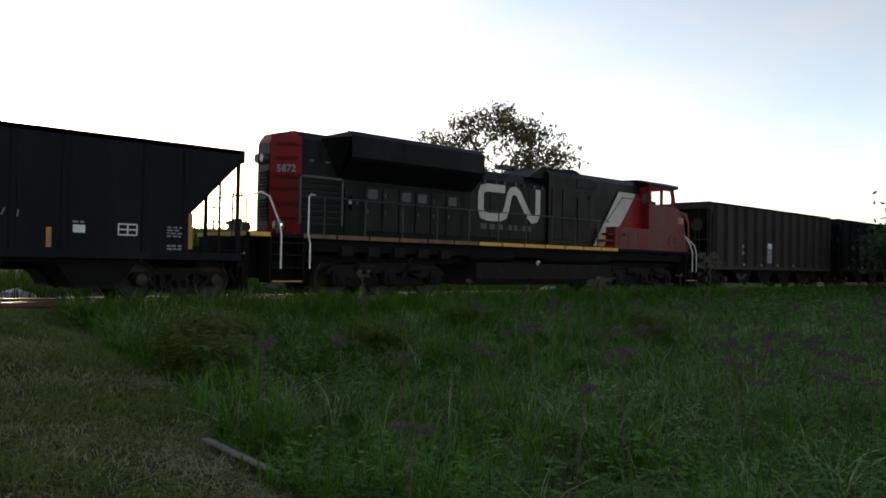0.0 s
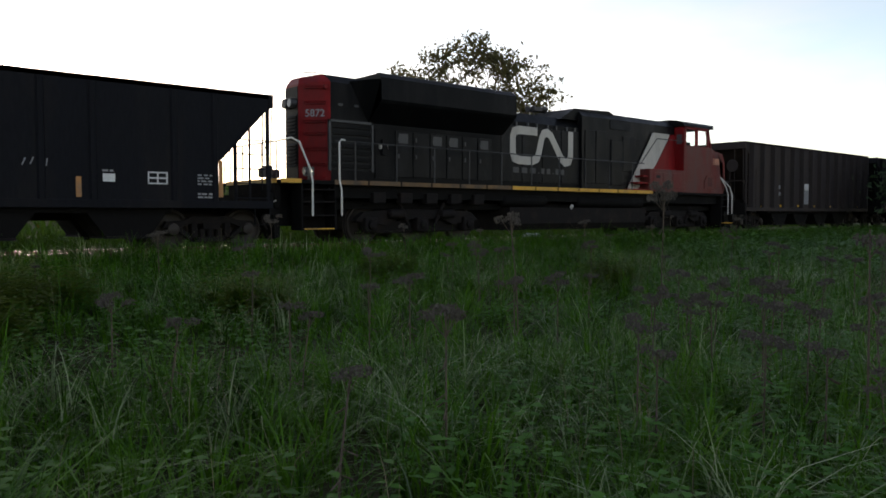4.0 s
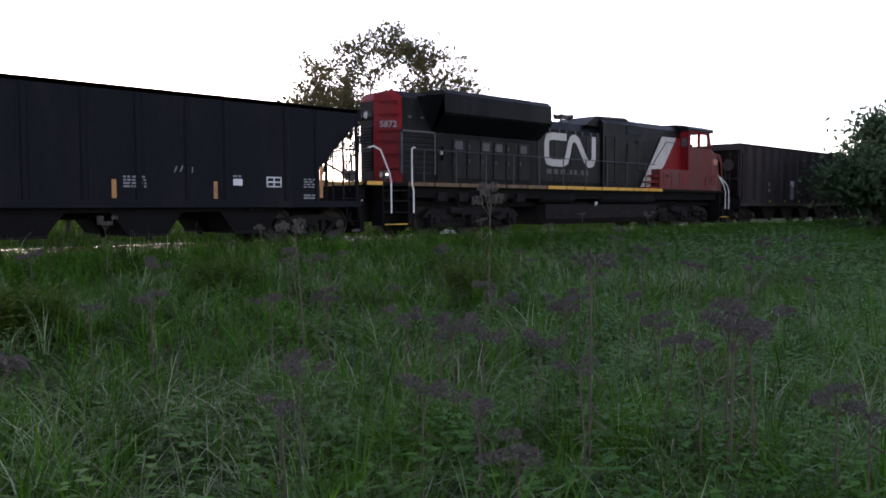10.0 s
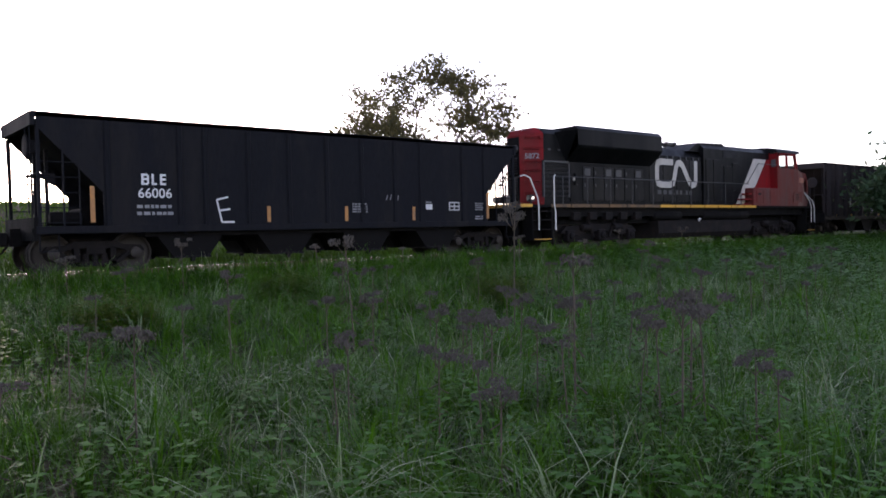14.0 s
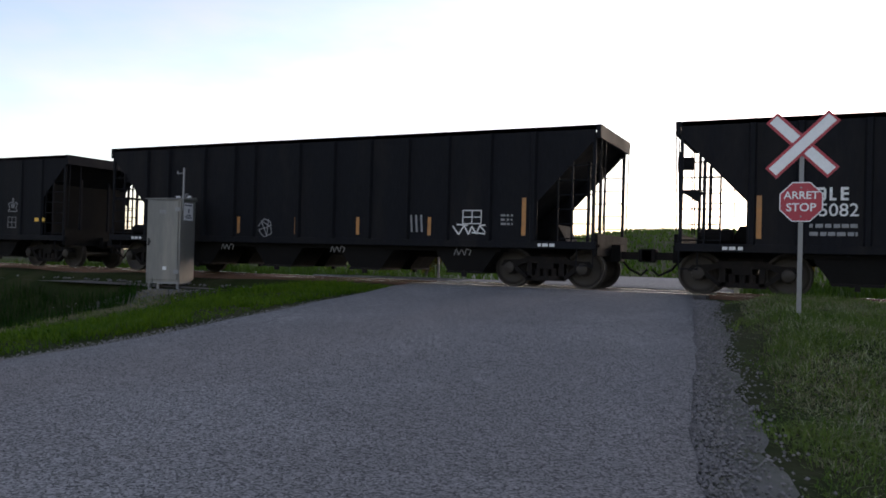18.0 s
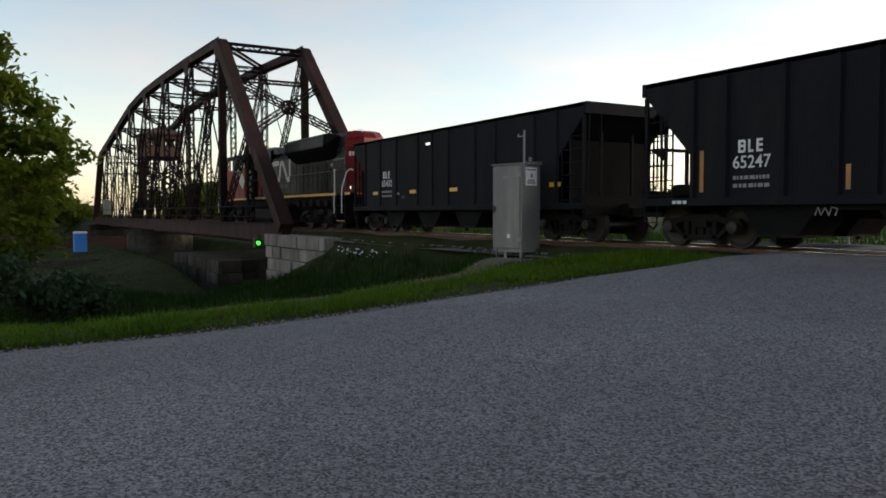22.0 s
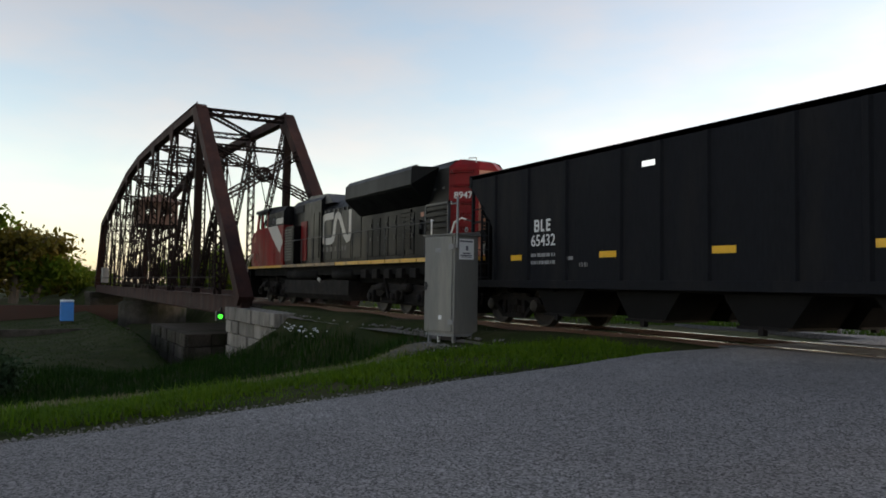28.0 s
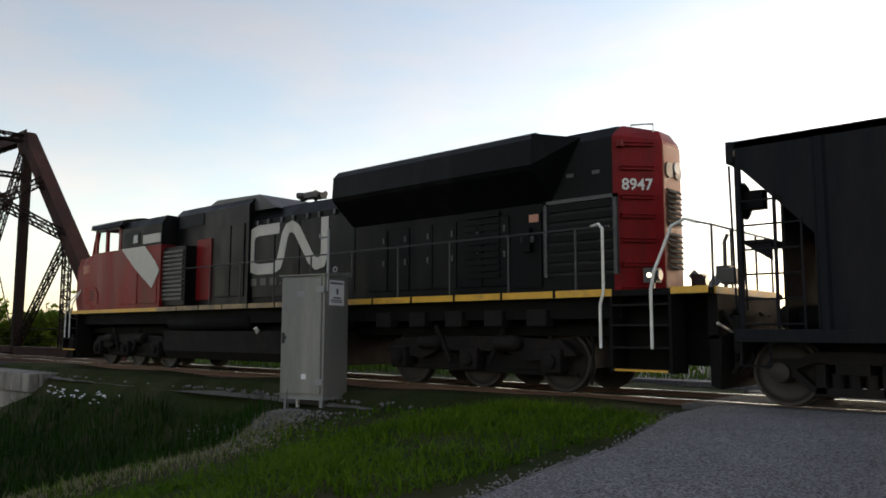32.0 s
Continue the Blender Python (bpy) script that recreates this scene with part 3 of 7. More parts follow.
def on_bed(rs):
    x, y = rs.uniform(-13, 60), rs.choice([-1, 1]) * rs.uniform(0.85, 2.5)
    if 11.0 < x < 18.7:
        x += 8 if rs.uniform() > 0.4 else -9
    return x, y, -0.17 - 0.1 * smooth(1.3, 2.5, abs(y))


pebbles("ballast", 5200, on_bed, 0.045, BALLAST, 3, "grey crushed stone beside the rails")


def on_shoulder(rs):
    y = -19 + 17 * rs.uniform(0, 1) ** 1.3
    x = road_edge(y) - 0.04 + abs(rs.normal(0, 0.26)) if rs.uniform() < 0.75 else road_west(y) - abs(rs.normal(0, 0.15))
    return x, y, ground_z(x, y) + 0.03


pebbles("loose_gravel", 15000, on_shoulder, 0.016, BALLAST, 4, "loose gravel along the edge of the road")


def on_bank(rs):
    y = -3.2 - abs(rs.normal(0, 1.2))
    x = crest_x(y) - 0.9 + rs.normal(0, 0.9)
    return x, y, ground_z(x, y) + 0.01


pebbles("bank_gravel", 2600, on_bank, 0.028, BALLAST, 6, "loose grey gravel on the crest beside the signal case")

# ---------------------------------------------------------------- the train
TRAIN, WHEELS = [], []


def wheelset(r, parent, x, name="wheelset"):
    """Two wheels on an axle; it turns as the train rolls."""
    m = Mesh()
    for s in (-1, 1):
        m.lathe([(0.07, s * 0.86), (0.13, s * 0.84), (0.15, s * 0.8), (r * 0.72, s * 0.77), (r * 0.86, s * 0.8), (r * 0.9, s * 0.83), (r - 0.004, s * 0.83), (r, s * 0.82), (r, s * 0.71),
                 (r + 0.025, s * 0.705), (r + 0.025, s * 0.685), (r * 0.86, s * 0.68), (r * 0.7, s * 0.73), (0.14, s * 0.68), (0.09, s * 0.6)], (0, 0, 0), "y", 28)
    m.tube([(0, -0.66, 0), (0, 0.66, 0)], 0.085, 10)
    key = "wheelset_%d" % round(r * 1000)
    me = bpy.data.meshes.get(key)
    if me is None:
        me = m.mesh(key, WHEEL, True)
    ob = part(name, me, WHEEL, parent)
    WHEELS.append((ob, x, r))
    return ob


def freight_truck(parent, x, d):
    """Two-axle cast truck: side frames with a window for the springs, bolster, bearing caps."""
    tr = part("truck", Mesh().box(-0.2, 0.2, -1.1, 1.1, 0.45, 0.62).box(-0.35, 0.35, -0.35, 0.35, 0.6, 0.8), TRUCK, parent, at=pose(x, 0, 0))
    for y in (-1.0, 1.0):
        frame_m = Mesh()
        a, b = y - 0.07, y + 0.07
        frame_m.prism([(-1.12, 0.5), (-1.02, 0.64), (-0.62, 0.66), (-0.45, 0.74), (0.45, 0.74), (0.62, 0.66), (1.02, 0.64), (1.12, 0.5), (0.72, 0.5), (0.5, 0.58), (-0.5, 0.58), (-0.72, 0.5)], a, b, "y")
        for s in (-1, 1):
            frame_m.prism([(s * 0.7, 0.5), (s * 0.86, 0.5), (s * 0.48, 0.2), (s * 0.36, 0.2)], a, b, "y")
            frame_m.prism([(s * 0.33, 0.6), (s * 0.45, 0.6), (s * 0.45, 0.2), (s * 0.33, 0.2)], a, b, "y")
        frame_m.prism([(-0.48, 0.17), (0.48, 0.17), (0.44, 0.28), (-0.44, 0.28)], a, b, "y")
        part("side_frame", frame_m, TRUCK, tr)
    part("brake_beam", Mesh().box(-0.42, 0.42, -0.62, 0.62, 0.3, 0.44), TRUCK, tr)
    for y in (-1.0, 1.0):
        sp = Mesh()
        for k in (-0.2, 0, 0.2):
            sp.tube([(k, y, 0.28), (k, y, 0.46)], 0.075, 8)
        part("spring_nest", sp, TRUCK, tr)
        for s in (-0.89, 0.89):
            part("bearing_cap", Mesh().lathe([(0.05, -0.16), (0.13, -0.13), (0.15, 0.0), (0.15, 0.1)], (s, y, 0.46), "y", 14), WHEEL, tr, smooth=True)
    for s in (-0.89, 0.89):
        wheelset(0.457, parent, x + s)


def rib_mesh(z0, z1, deep, wide):
    key = "rib_%d_%d_%d" % (round(z0 * 100), round(z1 * 100), round(deep * 1000))
    me = bpy.data.meshes.get(key)
    if me is None:
        h = wide / 2
        me = Mesh().prism([(-h, 0), (-h * 0.55, -deep), (h * 0.55, -deep), (h, 0)], z0, z1, "z").mesh(key, HOPPER)
    return me


def hopper_car(base, L, top, mat, label, ribs, rib_deep=0.06, end=1.45, vents=4, hole=None, level=1.06, clear=(), closed=False):
    """An open hopper car: ribbed sides with cut-away ends, sloped end sheets, chutes, end ladders, brake wheel, trucks."""
    ob = thing("hopper_car", label, "hopper car", group="cars of the train")
    TRAIN.append((ob, base))
    Y = 1.49
    e0, dz = 0.12, top - 0.3
    for s in (-1, 1):
        a, b = s * Y, s * (Y - 0.03)
        prof_top = 0.04
        if hole:
            hx, hz, hw, hh = hole
            hz2, hx2 = (hz, hx) if s < 0 else (hz + 0.3, hx)
            if s > 0:
                hw, hh = hw + 0.9, hh + 0.25
                hx2 = hx - 0.5
            m = Mesh()
            m.prism([(e0, top), (hx2 - hw / 2, top), (hx2 - hw / 2, level), (end, level), (end, dz - (end - e0) * 1.05), (e0, dz)], a, b, "y")
            m.prism([(hx2 + hw / 2, top), (L - e0, top), (L - e0, dz), (L - end, dz - (end - e0) * 1.05), (L - end, level), (hx2 + hw / 2, level)], a, b, "y")
            m.prism([(hx2 - hw / 2, top), (hx2 + hw / 2, top), (hx2 + hw / 2, hz2 + hh / 2), (hx2 - hw / 2, hz2 + hh / 2)], a, b, "y")
            m.prism([(hx2 - hw / 2, level), (hx2 + hw / 2, level), (hx2 + hw / 2, hz2 - hh / 2), (hx2 - hw / 2, hz2 - hh / 2)], a, b, "y")
        else:
            m = Mesh().prism([(e0, top), (L - e0, top), (L - e0, dz), (L - end, dz - (end - e0) * 1.05), (L - end, level), (end, level), (end, dz - (end - e0) * 1.05), (e0, dz)], a, b, "y")
        part("side", m, mat, ob)
        part("top_chord", Mesh().soft(0, L, min(a, a - s * 0.1), max(a, a - s * 0.1) + (0 if s < 0 else 0.06) - (0.06 if s < 0 else 0), top - 0.1, top + 0.02, 0.015), mat, ob)
        part("side_sill", Mesh().soft(0.05, L - 0.05, min(s * 1.36, s * 1.54), max(s * 1.36, s * 1.54), level - 0.14, level + 0.03, 0.012), mat, ob)
        rm = rib_mesh(level + 0.02, top - 0.09, rib_deep, 0.16)
        for k in range(ribs):
            x = end + 0.1 + (L - 2 * end - 0.2) * k / (ribs - 1)
            for cx, ch in clear:
                if abs(x - cx) < ch:
                    x = cx + (ch if x > cx else -ch)
            part("rib", rm, HOPPER, ob, at=pose(x, s * Y, 0, 0, 0, 0 if s < 0 else 180))
            if mat is not HOPPER:
                rm.materials[0] = mat
    zc = dz - (end - e0) * 1.05
    for d in (0, 1):
        X = (lambda x: x) if d == 0 else (lambda x: L - x)
        sl = Mesh()
        sl.prism([(X(e0), dz + 0.15), (X(e0 + 0.04), dz + 0.15), (X(3.4), level - 0.2), (X(3.34), level - 0.2)], -Y + 0.03, Y - 0.03, "y")
        part("slope_sheet", sl, mat, ob)
        part("end_header", Mesh().box(min(X(0.0), X(0.1)), max(X(0.0), X(0.1)), -1.5, 1.5, top - 0.28, top + 0.02), mat, ob)
        part("end_deck", Mesh().box(min(X(0.0), X(end)), max(X(0.0), X(end)), -1.42, 1.42, level - 0.1, level - 0.02).box(min(X(0.02), X(0.1)), max(X(0.02), X(0.1)), -1.5, 1.5, level - 0.28, level + 0.22), HOPPER_DARK, ob)
        for y in (-1.46, -0.55, 0.55, 1.46):
            part("end_post", Mesh().beam((X(0.14 if abs(y) > 1 else 0.5), y, level), (X(0.14 if abs(y) > 1 else 0.5), y, dz - (0 if abs(y) > 1 else 0.4)), 0.07, 0.07), mat, ob)
        for y in (-1.5, 1.5):
            lad = part("ladder", Mesh().beam((X(0.62), y, level), (X(0.62), y, dz - 0.45), 0.035, 0.05), mat, ob)
            part("ladder_stile", Mesh().beam((X(0.95), y, level), (X(0.95), y, dz - 0.8), 0.025, 0.04), mat, lad)
            for k in range(6):
                z = level + 0.1 + k * 0.33
                if z < dz - 0.5:
                    part("rung", Mesh().tube([(X(0.14), y, z), (X(min(0.95, e0 + (dz - z) / 1.05 + 0.1)), y, z)], 0.014, 6), mat, lad)
        for y in (-1.2, 1.2):
            part("end_ladder", Mesh().tube([(X(0.04), y - 0.2, level + 0.3), (X(0.0), y - 0.2, dz)], 0.015, 6).tube([(X(0.04), y + 0.2, level + 0.3), (X(0.0), y + 0.2, dz)], 0.015, 6), mat, ob)
        part("gusset", Mesh().prism([(X(1.0), level), (X(end), level), (X(end), level + 0.45), (X(1.25), level + 0.45)], -0.5, 0.5, "y"), HOPPER_DARK, ob)
        coup = Mesh().box(min(X(-0.85), X(0.5)), max(X(-0.85), X(0.5)), -0.08, 0.08, 0.72, 0.9).soft(min(X(-0.95), X(-0.6)), max(X(-0.95), X(-0.6)), -0.16, 0.16, 0.66, 0.98, 0.04)
        coup.tube([(X(-0.1), 0.3, 0.75), (X(-0.3), 0.32, 0.5), (X(-0.6), 0.28, 0.35), (X(-0.75), 0.25, 0.5)], 0.03, 6)
        part("coupler", coup, TRUCK, ob)
        step = Mesh().tube([(X(0.12), -1.5, level - 0.1), (X(0.12), -1.5, 0.55), (X(0.5), -1.5, 0.55), (X(0.5), -1.5, level - 0.1)], 0.018, 6)
        part("stirrup_step", step, mat, ob)
        freight_truck(ob, X(1.36), d)
    part("brake_platform", Mesh().box(0.1, 0.5, -1.35, -0.3, 2.2, 2.24).prism([(0.12, 2.2), (0.5, 2.2), (0.5, 1.95)], -1.3, -1.26, "y"), mat, ob)
    bw = Mesh().lathe([(0.24, -0.02), (0.27, 0.0), (0.24, 0.02), (0.22, 0.0)], (0.02, -0.9, 2.85), "x", 18)
    for k in range(4):
        a = k * math.pi / 2 + 0.4
        bw.tube([(0.02, -0.9, 2.85), (0.02, -0.9 + 0.24 * math.cos(a), 2.85 + 0.24 * math.sin(a))], 0.016, 5)
    part("brake_wheel", bw.box(0.02, 0.3, -1.0, -0.8, 2.72, 2.98), mat, ob)
    part("brake_cylinder", Mesh().lathe([(0.12, -0.35), (0.16, -0.3), (0.16, 0.3), (0.1, 0.36)], (0.8, -0.9, level + 0.2), "x", 12), HOPPER_DARK, ob)
    part("centre_sill", Mesh().box(-0.2, L + 0.2, -0.22, 0.22, 0.66, level), HOPPER_DARK, ob)
    part("floor_slab", Mesh().box(2.4, L - 2.4, -1.34, 1.34, 0.82, level - 0.02), HOPPER_DARK, ob)
    # dark sheets added behind the end posts for the shade on the slopes
    if closed:
        for x in (0.7, L - 0.7):
            part("end_sheet", Mesh().box(x - 0.02, x + 0.02, -1.44, 1.44, level, dz - 0.6), HOPPER_DARK, ob)
    for k in range(vents):
        c = 3.5 + (L - 6.8) * k / (vents - 1)
        h = 0.82
        for s in (-1, 1):
            part("chute", Mesh().prism([(c - h, 0.83), (c + h, 0.83), (c + 0.5, 0.4), (c + 0.44, 0.3), (c - 0.44, 0.3), (c - 0.5, 0.4)], s * 0.24, s * 1.34, "y"), HOPPER_DARK, ob)
            part("chute_gate", Mesh().box(c - 0.46, c + 0.46, min(s * 0.3, s * 1.42), max(s * 0.3, s * 1.42), 0.29, 0.34).box(c - 0.05, c + 0.05, min(s * 1.34, s * 1.44), max(s * 1.34, s * 1.44), 0.2, 0.34), TRUCK, ob)
    return ob


def mark(ob, name, x, z, w, h, mat, y=-1.499, label=""):
    return part(name, Mesh().box(x - w / 2, x + w / 2, y - 0.004, y + 0.002, z - h / 2, z + h / 2), mat, ob, label)


def lines(ob, x, z, w, rows, h=0.05, gap=0.1, mat=FADED, y=-1.503):
    """Small stencilling that cannot be read: rows of short bars."""
    rnd = random.Random(int(x * 100 + z * 10))
    for k in range(rows):
        a = x - w / 2
        while a < x + w / 2 - 0.03:
            b = min(a + rnd.uniform(0.04, 0.16), x + w / 2)
            part("stencil", Mesh().box(a, b, y - 0.003, y + 0.002, z - k * gap - h / 2, z - k * gap + h / 2), mat, ob)
            a = b + rnd.uniform(0.02, 0.05)


def frame_mark(ob, x, z, w, h, t=0.025, mat=WHITE, y=-1.503):
    m = Mesh()
    for a, b, c, d in ((x - w / 2, x + w / 2, z + h / 2 - t, z + h / 2), (x - w / 2, x + w / 2, z - h / 2, z - h / 2 + t), (x - w / 2, x - w / 2 + t, z - h / 2, z + h / 2),
                       (x + w / 2 - t, x + w / 2, z - h / 2, z + h / 2), (x - t / 2, x + t / 2, z - h / 2, z + h / 2), (x - w / 2, x + w / 2, z - t / 2, z + t / 2)):
        m.box(a, b, y - 0.003, y + 0.002, c, d)
    return part("stencil_box", m, mat, ob)


def scrawl(ob, x, z, pts, t=0.03, mat=FADED, y=-1.503, name="graffiti"):
    m = Mesh()
    for a, b in zip(pts, pts[1:]):
        if a is None or b is None:
            continue
        m.beam((x + a[0], y, z + a[1]), (x + b[0], y, z + b[1]), t, 0.004, (0, 1, 0))
    return part(name, m, mat, ob)


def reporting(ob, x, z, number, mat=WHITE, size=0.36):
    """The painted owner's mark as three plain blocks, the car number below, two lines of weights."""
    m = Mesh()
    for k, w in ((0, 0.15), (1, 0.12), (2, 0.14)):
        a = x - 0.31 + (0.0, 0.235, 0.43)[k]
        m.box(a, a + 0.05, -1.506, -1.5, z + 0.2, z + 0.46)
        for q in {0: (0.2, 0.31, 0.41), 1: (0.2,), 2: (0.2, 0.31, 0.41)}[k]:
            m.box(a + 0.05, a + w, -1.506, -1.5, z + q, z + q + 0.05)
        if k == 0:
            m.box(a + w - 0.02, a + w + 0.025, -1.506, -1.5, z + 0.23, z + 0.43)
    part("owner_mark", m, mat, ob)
    letters(number, size, x, z, -1.5, "car_number", mat, ob, bold=0.002)
    lines(ob, x, z - 0.3, 0.85, 2, 0.075, 0.16, FADED)


# Car positions along the train, west to east.
U432, U247, U082, U66 = -36.24, -19.92, -3.11, 12.07
UL1, UL2, UA, UB = 27.3, -37.1, 48.8, 63.3
c432 = hopper_car(U432, 14.4, 3.58, HOPPER, "black steel hopper car with yellow plates and holed side", 10, 0.05, 1.1, 4, hole=(6.22, 3.13, 0.36, 0.11), level=1.0, clear=((3.15, 0.62), (11.8, 0.42), (5.17, 0.34), (7.93, 0.34), (10.65, 0.34)), closed=True)
c247 = hopper_car(U247, 15.2, 3.7, HOPPER, "black steel hopper car with orange strips and chalk graffiti", 12, 0.09, clear=((3.0, 0.6), (12.12, 0.4), (5.95, 0.4)))
c082 = hopper_car(U082, 14.0, 3.67, HOPPER, "black steel hopper car with orange strips and white numerals", 12, 0.09, clear=((3.05, 0.6), (11.54, 0.42)))
c66 = hopper_car(U66, 14.5, 3.53, HOPPER, "black steel hopper car with a chalked letter on its side", 11, 0.05, clear=((2.6, 0.6), (4.3, 0.4), (11.77, 0.36), (12.75, 0.3), (10.78, 0.3)))
HOPPER_BROWN = material("hopper_brown", (0.034, 0.028, 0.028), 0.75, var=0.35, scale=1.2, fine=22, bump=0.2, spec=0.2, dirt=(0.055, 0.042, 0.036), dirt_amount=0.35, streak=5)
cA = hopper_car(UA, 13.3, 3.85, HOPPER_BROWN, "brown-grey ribbed hopper car with small yellow reflectors", 14, 0.17, 0.35)
cB = hopper_car(UB, 14.0, 3.85, HOPPER, "dark hopper car with a faded white emblem", 12, 0.1, 0.5)

for ob, ends, middle, end in ((c247, (1.76, 13.43), (5.03, 6.98, 8.92, 10.98), 15.2), (c082, (1.69, 12.61), (5.05, 6.96, 8.77, 10.57), 14.0)):
    for x in ends:
        mark(ob, "reflector_strip", x, 1.65, 0.1, 0.88, ORANGE)
    for x in middle:
        mark(ob, "reflector_strip", x, 1.41, 0.09, 0.45, ORANGE)
    lines(ob, ends[1] - 0.42, 1.68, 0.3, 3, 0.05, 0.1)
    lines(ob, 1.2, 1.0, 0.4, 1, 0.07, 0.1, WHITE, -1.55)
    lines(ob, end - 1.2, 1.0, 0.4, 1, 0.07, 0.1, WHITE, -1.55)
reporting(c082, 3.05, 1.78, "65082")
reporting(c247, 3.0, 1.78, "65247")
frame_mark(c082, 11.54, 1.6, 0.55, 0.32)
frame_mark(c247, 12.12, 1.64, 0.5, 0.34)
scrawl(c247, 11.62, 1.22, [(0, 0.2), (0.16, 0), (0.3, 0.22), (0.42, 0), (0.5, 0.2), (0.62, 0.02), (0.72, 0.24), None, (0.1, 0.24), (0.4, 0.22), None, (0.5, 0.05), (0.9, 0.02), (0.7, 0.22), (0.95, 0.24)], 0.035, WHITE)
for k in (0, 0.14, 0.28):
    scrawl(c247, 10.5 + k, 1.27, [(0, 0), (-0.03, 0.42)], 0.05, FADED)
scrawl(c247, 5.72, 1.08, [(0, 0.3), (0.2, 0.5), (0.42, 0.42), (0.45, 0.1), (0.2, 0.0), (0.02, 0.2), (0.4, 0.3), (0.1, 0.45), (0.3, 0.05), (0.35, 0.5)], 0.025, FADED)
for k, x in enumerate((4.3, 8.0, 11.6)):
    scrawl(c247, x, 0.72, [(0, 0), (0.06, 0.16), (0.12, 0), (0.2, 0.15), (0.28, 0.0), (0.33, 0.16), (0.45, 0.12), (0.4, 0.0)], 0.02, FADED, -1.346)
for x, w in ((2.1, 0.42), (5.17, 0.48), (7.93, 0.48), (10.65, 0.48), (13.15, 0.48)):
    mark(c432, "reflector_plate", x, 1.53, w, 0.12, PLATE, label="yellow reflector plate")
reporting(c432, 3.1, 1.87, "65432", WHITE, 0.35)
letters("10 01", 0.13, 4.45, 1.34, -1.5, "stencil", FADED, c432)
lines(c432, 4.0, 1.48, 0.3, 1, 0.07)
frame_mark(c432, 11.8, 1.44, 0.42, 0.36, 0.02, FADED)
scrawl(c432, 11.6, 1.8, [(0, 0.0), (0.1, 0.1), (0.0, 0.25), (0.12, 0.3), (0.2, 0.1), (0.2, 0.42), (0.26, 0.42), (0.26, 0.1), (0.36, 0.3), (0.46, 0.25), (0.38, 0.1), (0.46, 0.0), None, (0.05, 0.0), (0.42, 0.0)], 0.03, FADED)
for x in (1.21, 13.18):
    mark(c66, "reflector_strip", x, 1.57, 0.1, 0.81, ORANGE)
for x in (5.5, 7.85, 10.2):
    mark(c66, "reflector_strip", x, 1.335, 0.1, 0.4, ORANGE)
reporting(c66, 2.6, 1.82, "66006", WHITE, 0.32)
scrawl(c66, 4.1, 1.14, [(0.45, 0.0), (0.12, 0.0), (0.0, 0.55), (0.3, 0.62), None, (0.04, 0.28), (0.34, 0.32)], 0.045, WHITE, name="chalk_mark")
lines(c66, 8.3, 1.6, 0.5, 4, 0.04, 0.07)
mark(c66, "white_sticker", 10.78, 1.53, 0.24, 0.16, WHITE)
lines(c66, 10.76, 1.67, 0.22, 1, 0.04)
frame_mark(c66, 11.77, 1.55, 0.42, 0.26, 0.03)
lines(c66, 12.81, 1.64, 0.34, 4, 0.035, 0.065)
lines(c66, 12.81, 1.23, 0.34, 2, 0.04, 0.07)
scrawl(c66, 9.2, 1.72, [(0, 0), (0.06, 0.14), None, (0.14, 0.02), (0.2, 0.16), None, (0.28, 0.0), (0.36, 0.18), None, (0.42, 0), (0.44, 0.14)], 0.025, FADED)
for k in range(7):
    mark(cA, "reflector", 1.4 + k * 1.75, 1.16, 0.16, 0.09, YELLOW, -1.55)
lines(cA, 3.3, 2.0, 0.5, 2, 0.16, 0.3, FADED)
mark(cA, "emblem", 5.9, 2.05, 0.5, 0.3, WHITE)
mark(cA, "emblem_panel", 5.9, 1.6, 0.55, 0.7, FADED)
for k in range(6):
    mark(cB, "reflector", 1.4 + k * 2.1, 1.16, 0.16, 0.09, YELLOW, -1.55)
scrawl(cB, 5.5, 1.9, [(0, 0.5), (0.5, 0.7), (0.9, 0.2), (0.4, 0.0), (0.2, 0.3), (0.8, 0.5)], 0.16, WHITE, name="emblem")


def ribbon(pts, w):
    """A flat band of even width along a line of (x, z) points, mitred at its bends."""
    P = [Vector((p[0], p[1])) for p in pts]
    A, B = [], []
    for i, p in enumerate(P):
        d0 = (P[i] - P[i - 1]).normalized() if i else (P[1] - P[0]).normalized()
        d1 = (P[i + 1] - P[i]).normalized() if i < len(P) - 1 else d0
        n = Vector((-(d0 + d1).y, (d0 + d1).x)).normalized()
        k = w / 2 / max(n.dot(Vector((-d0.y, d0.x))), 0.5)
        A.append(p + n * k)
        B.append(p - n * k)
    return A, B


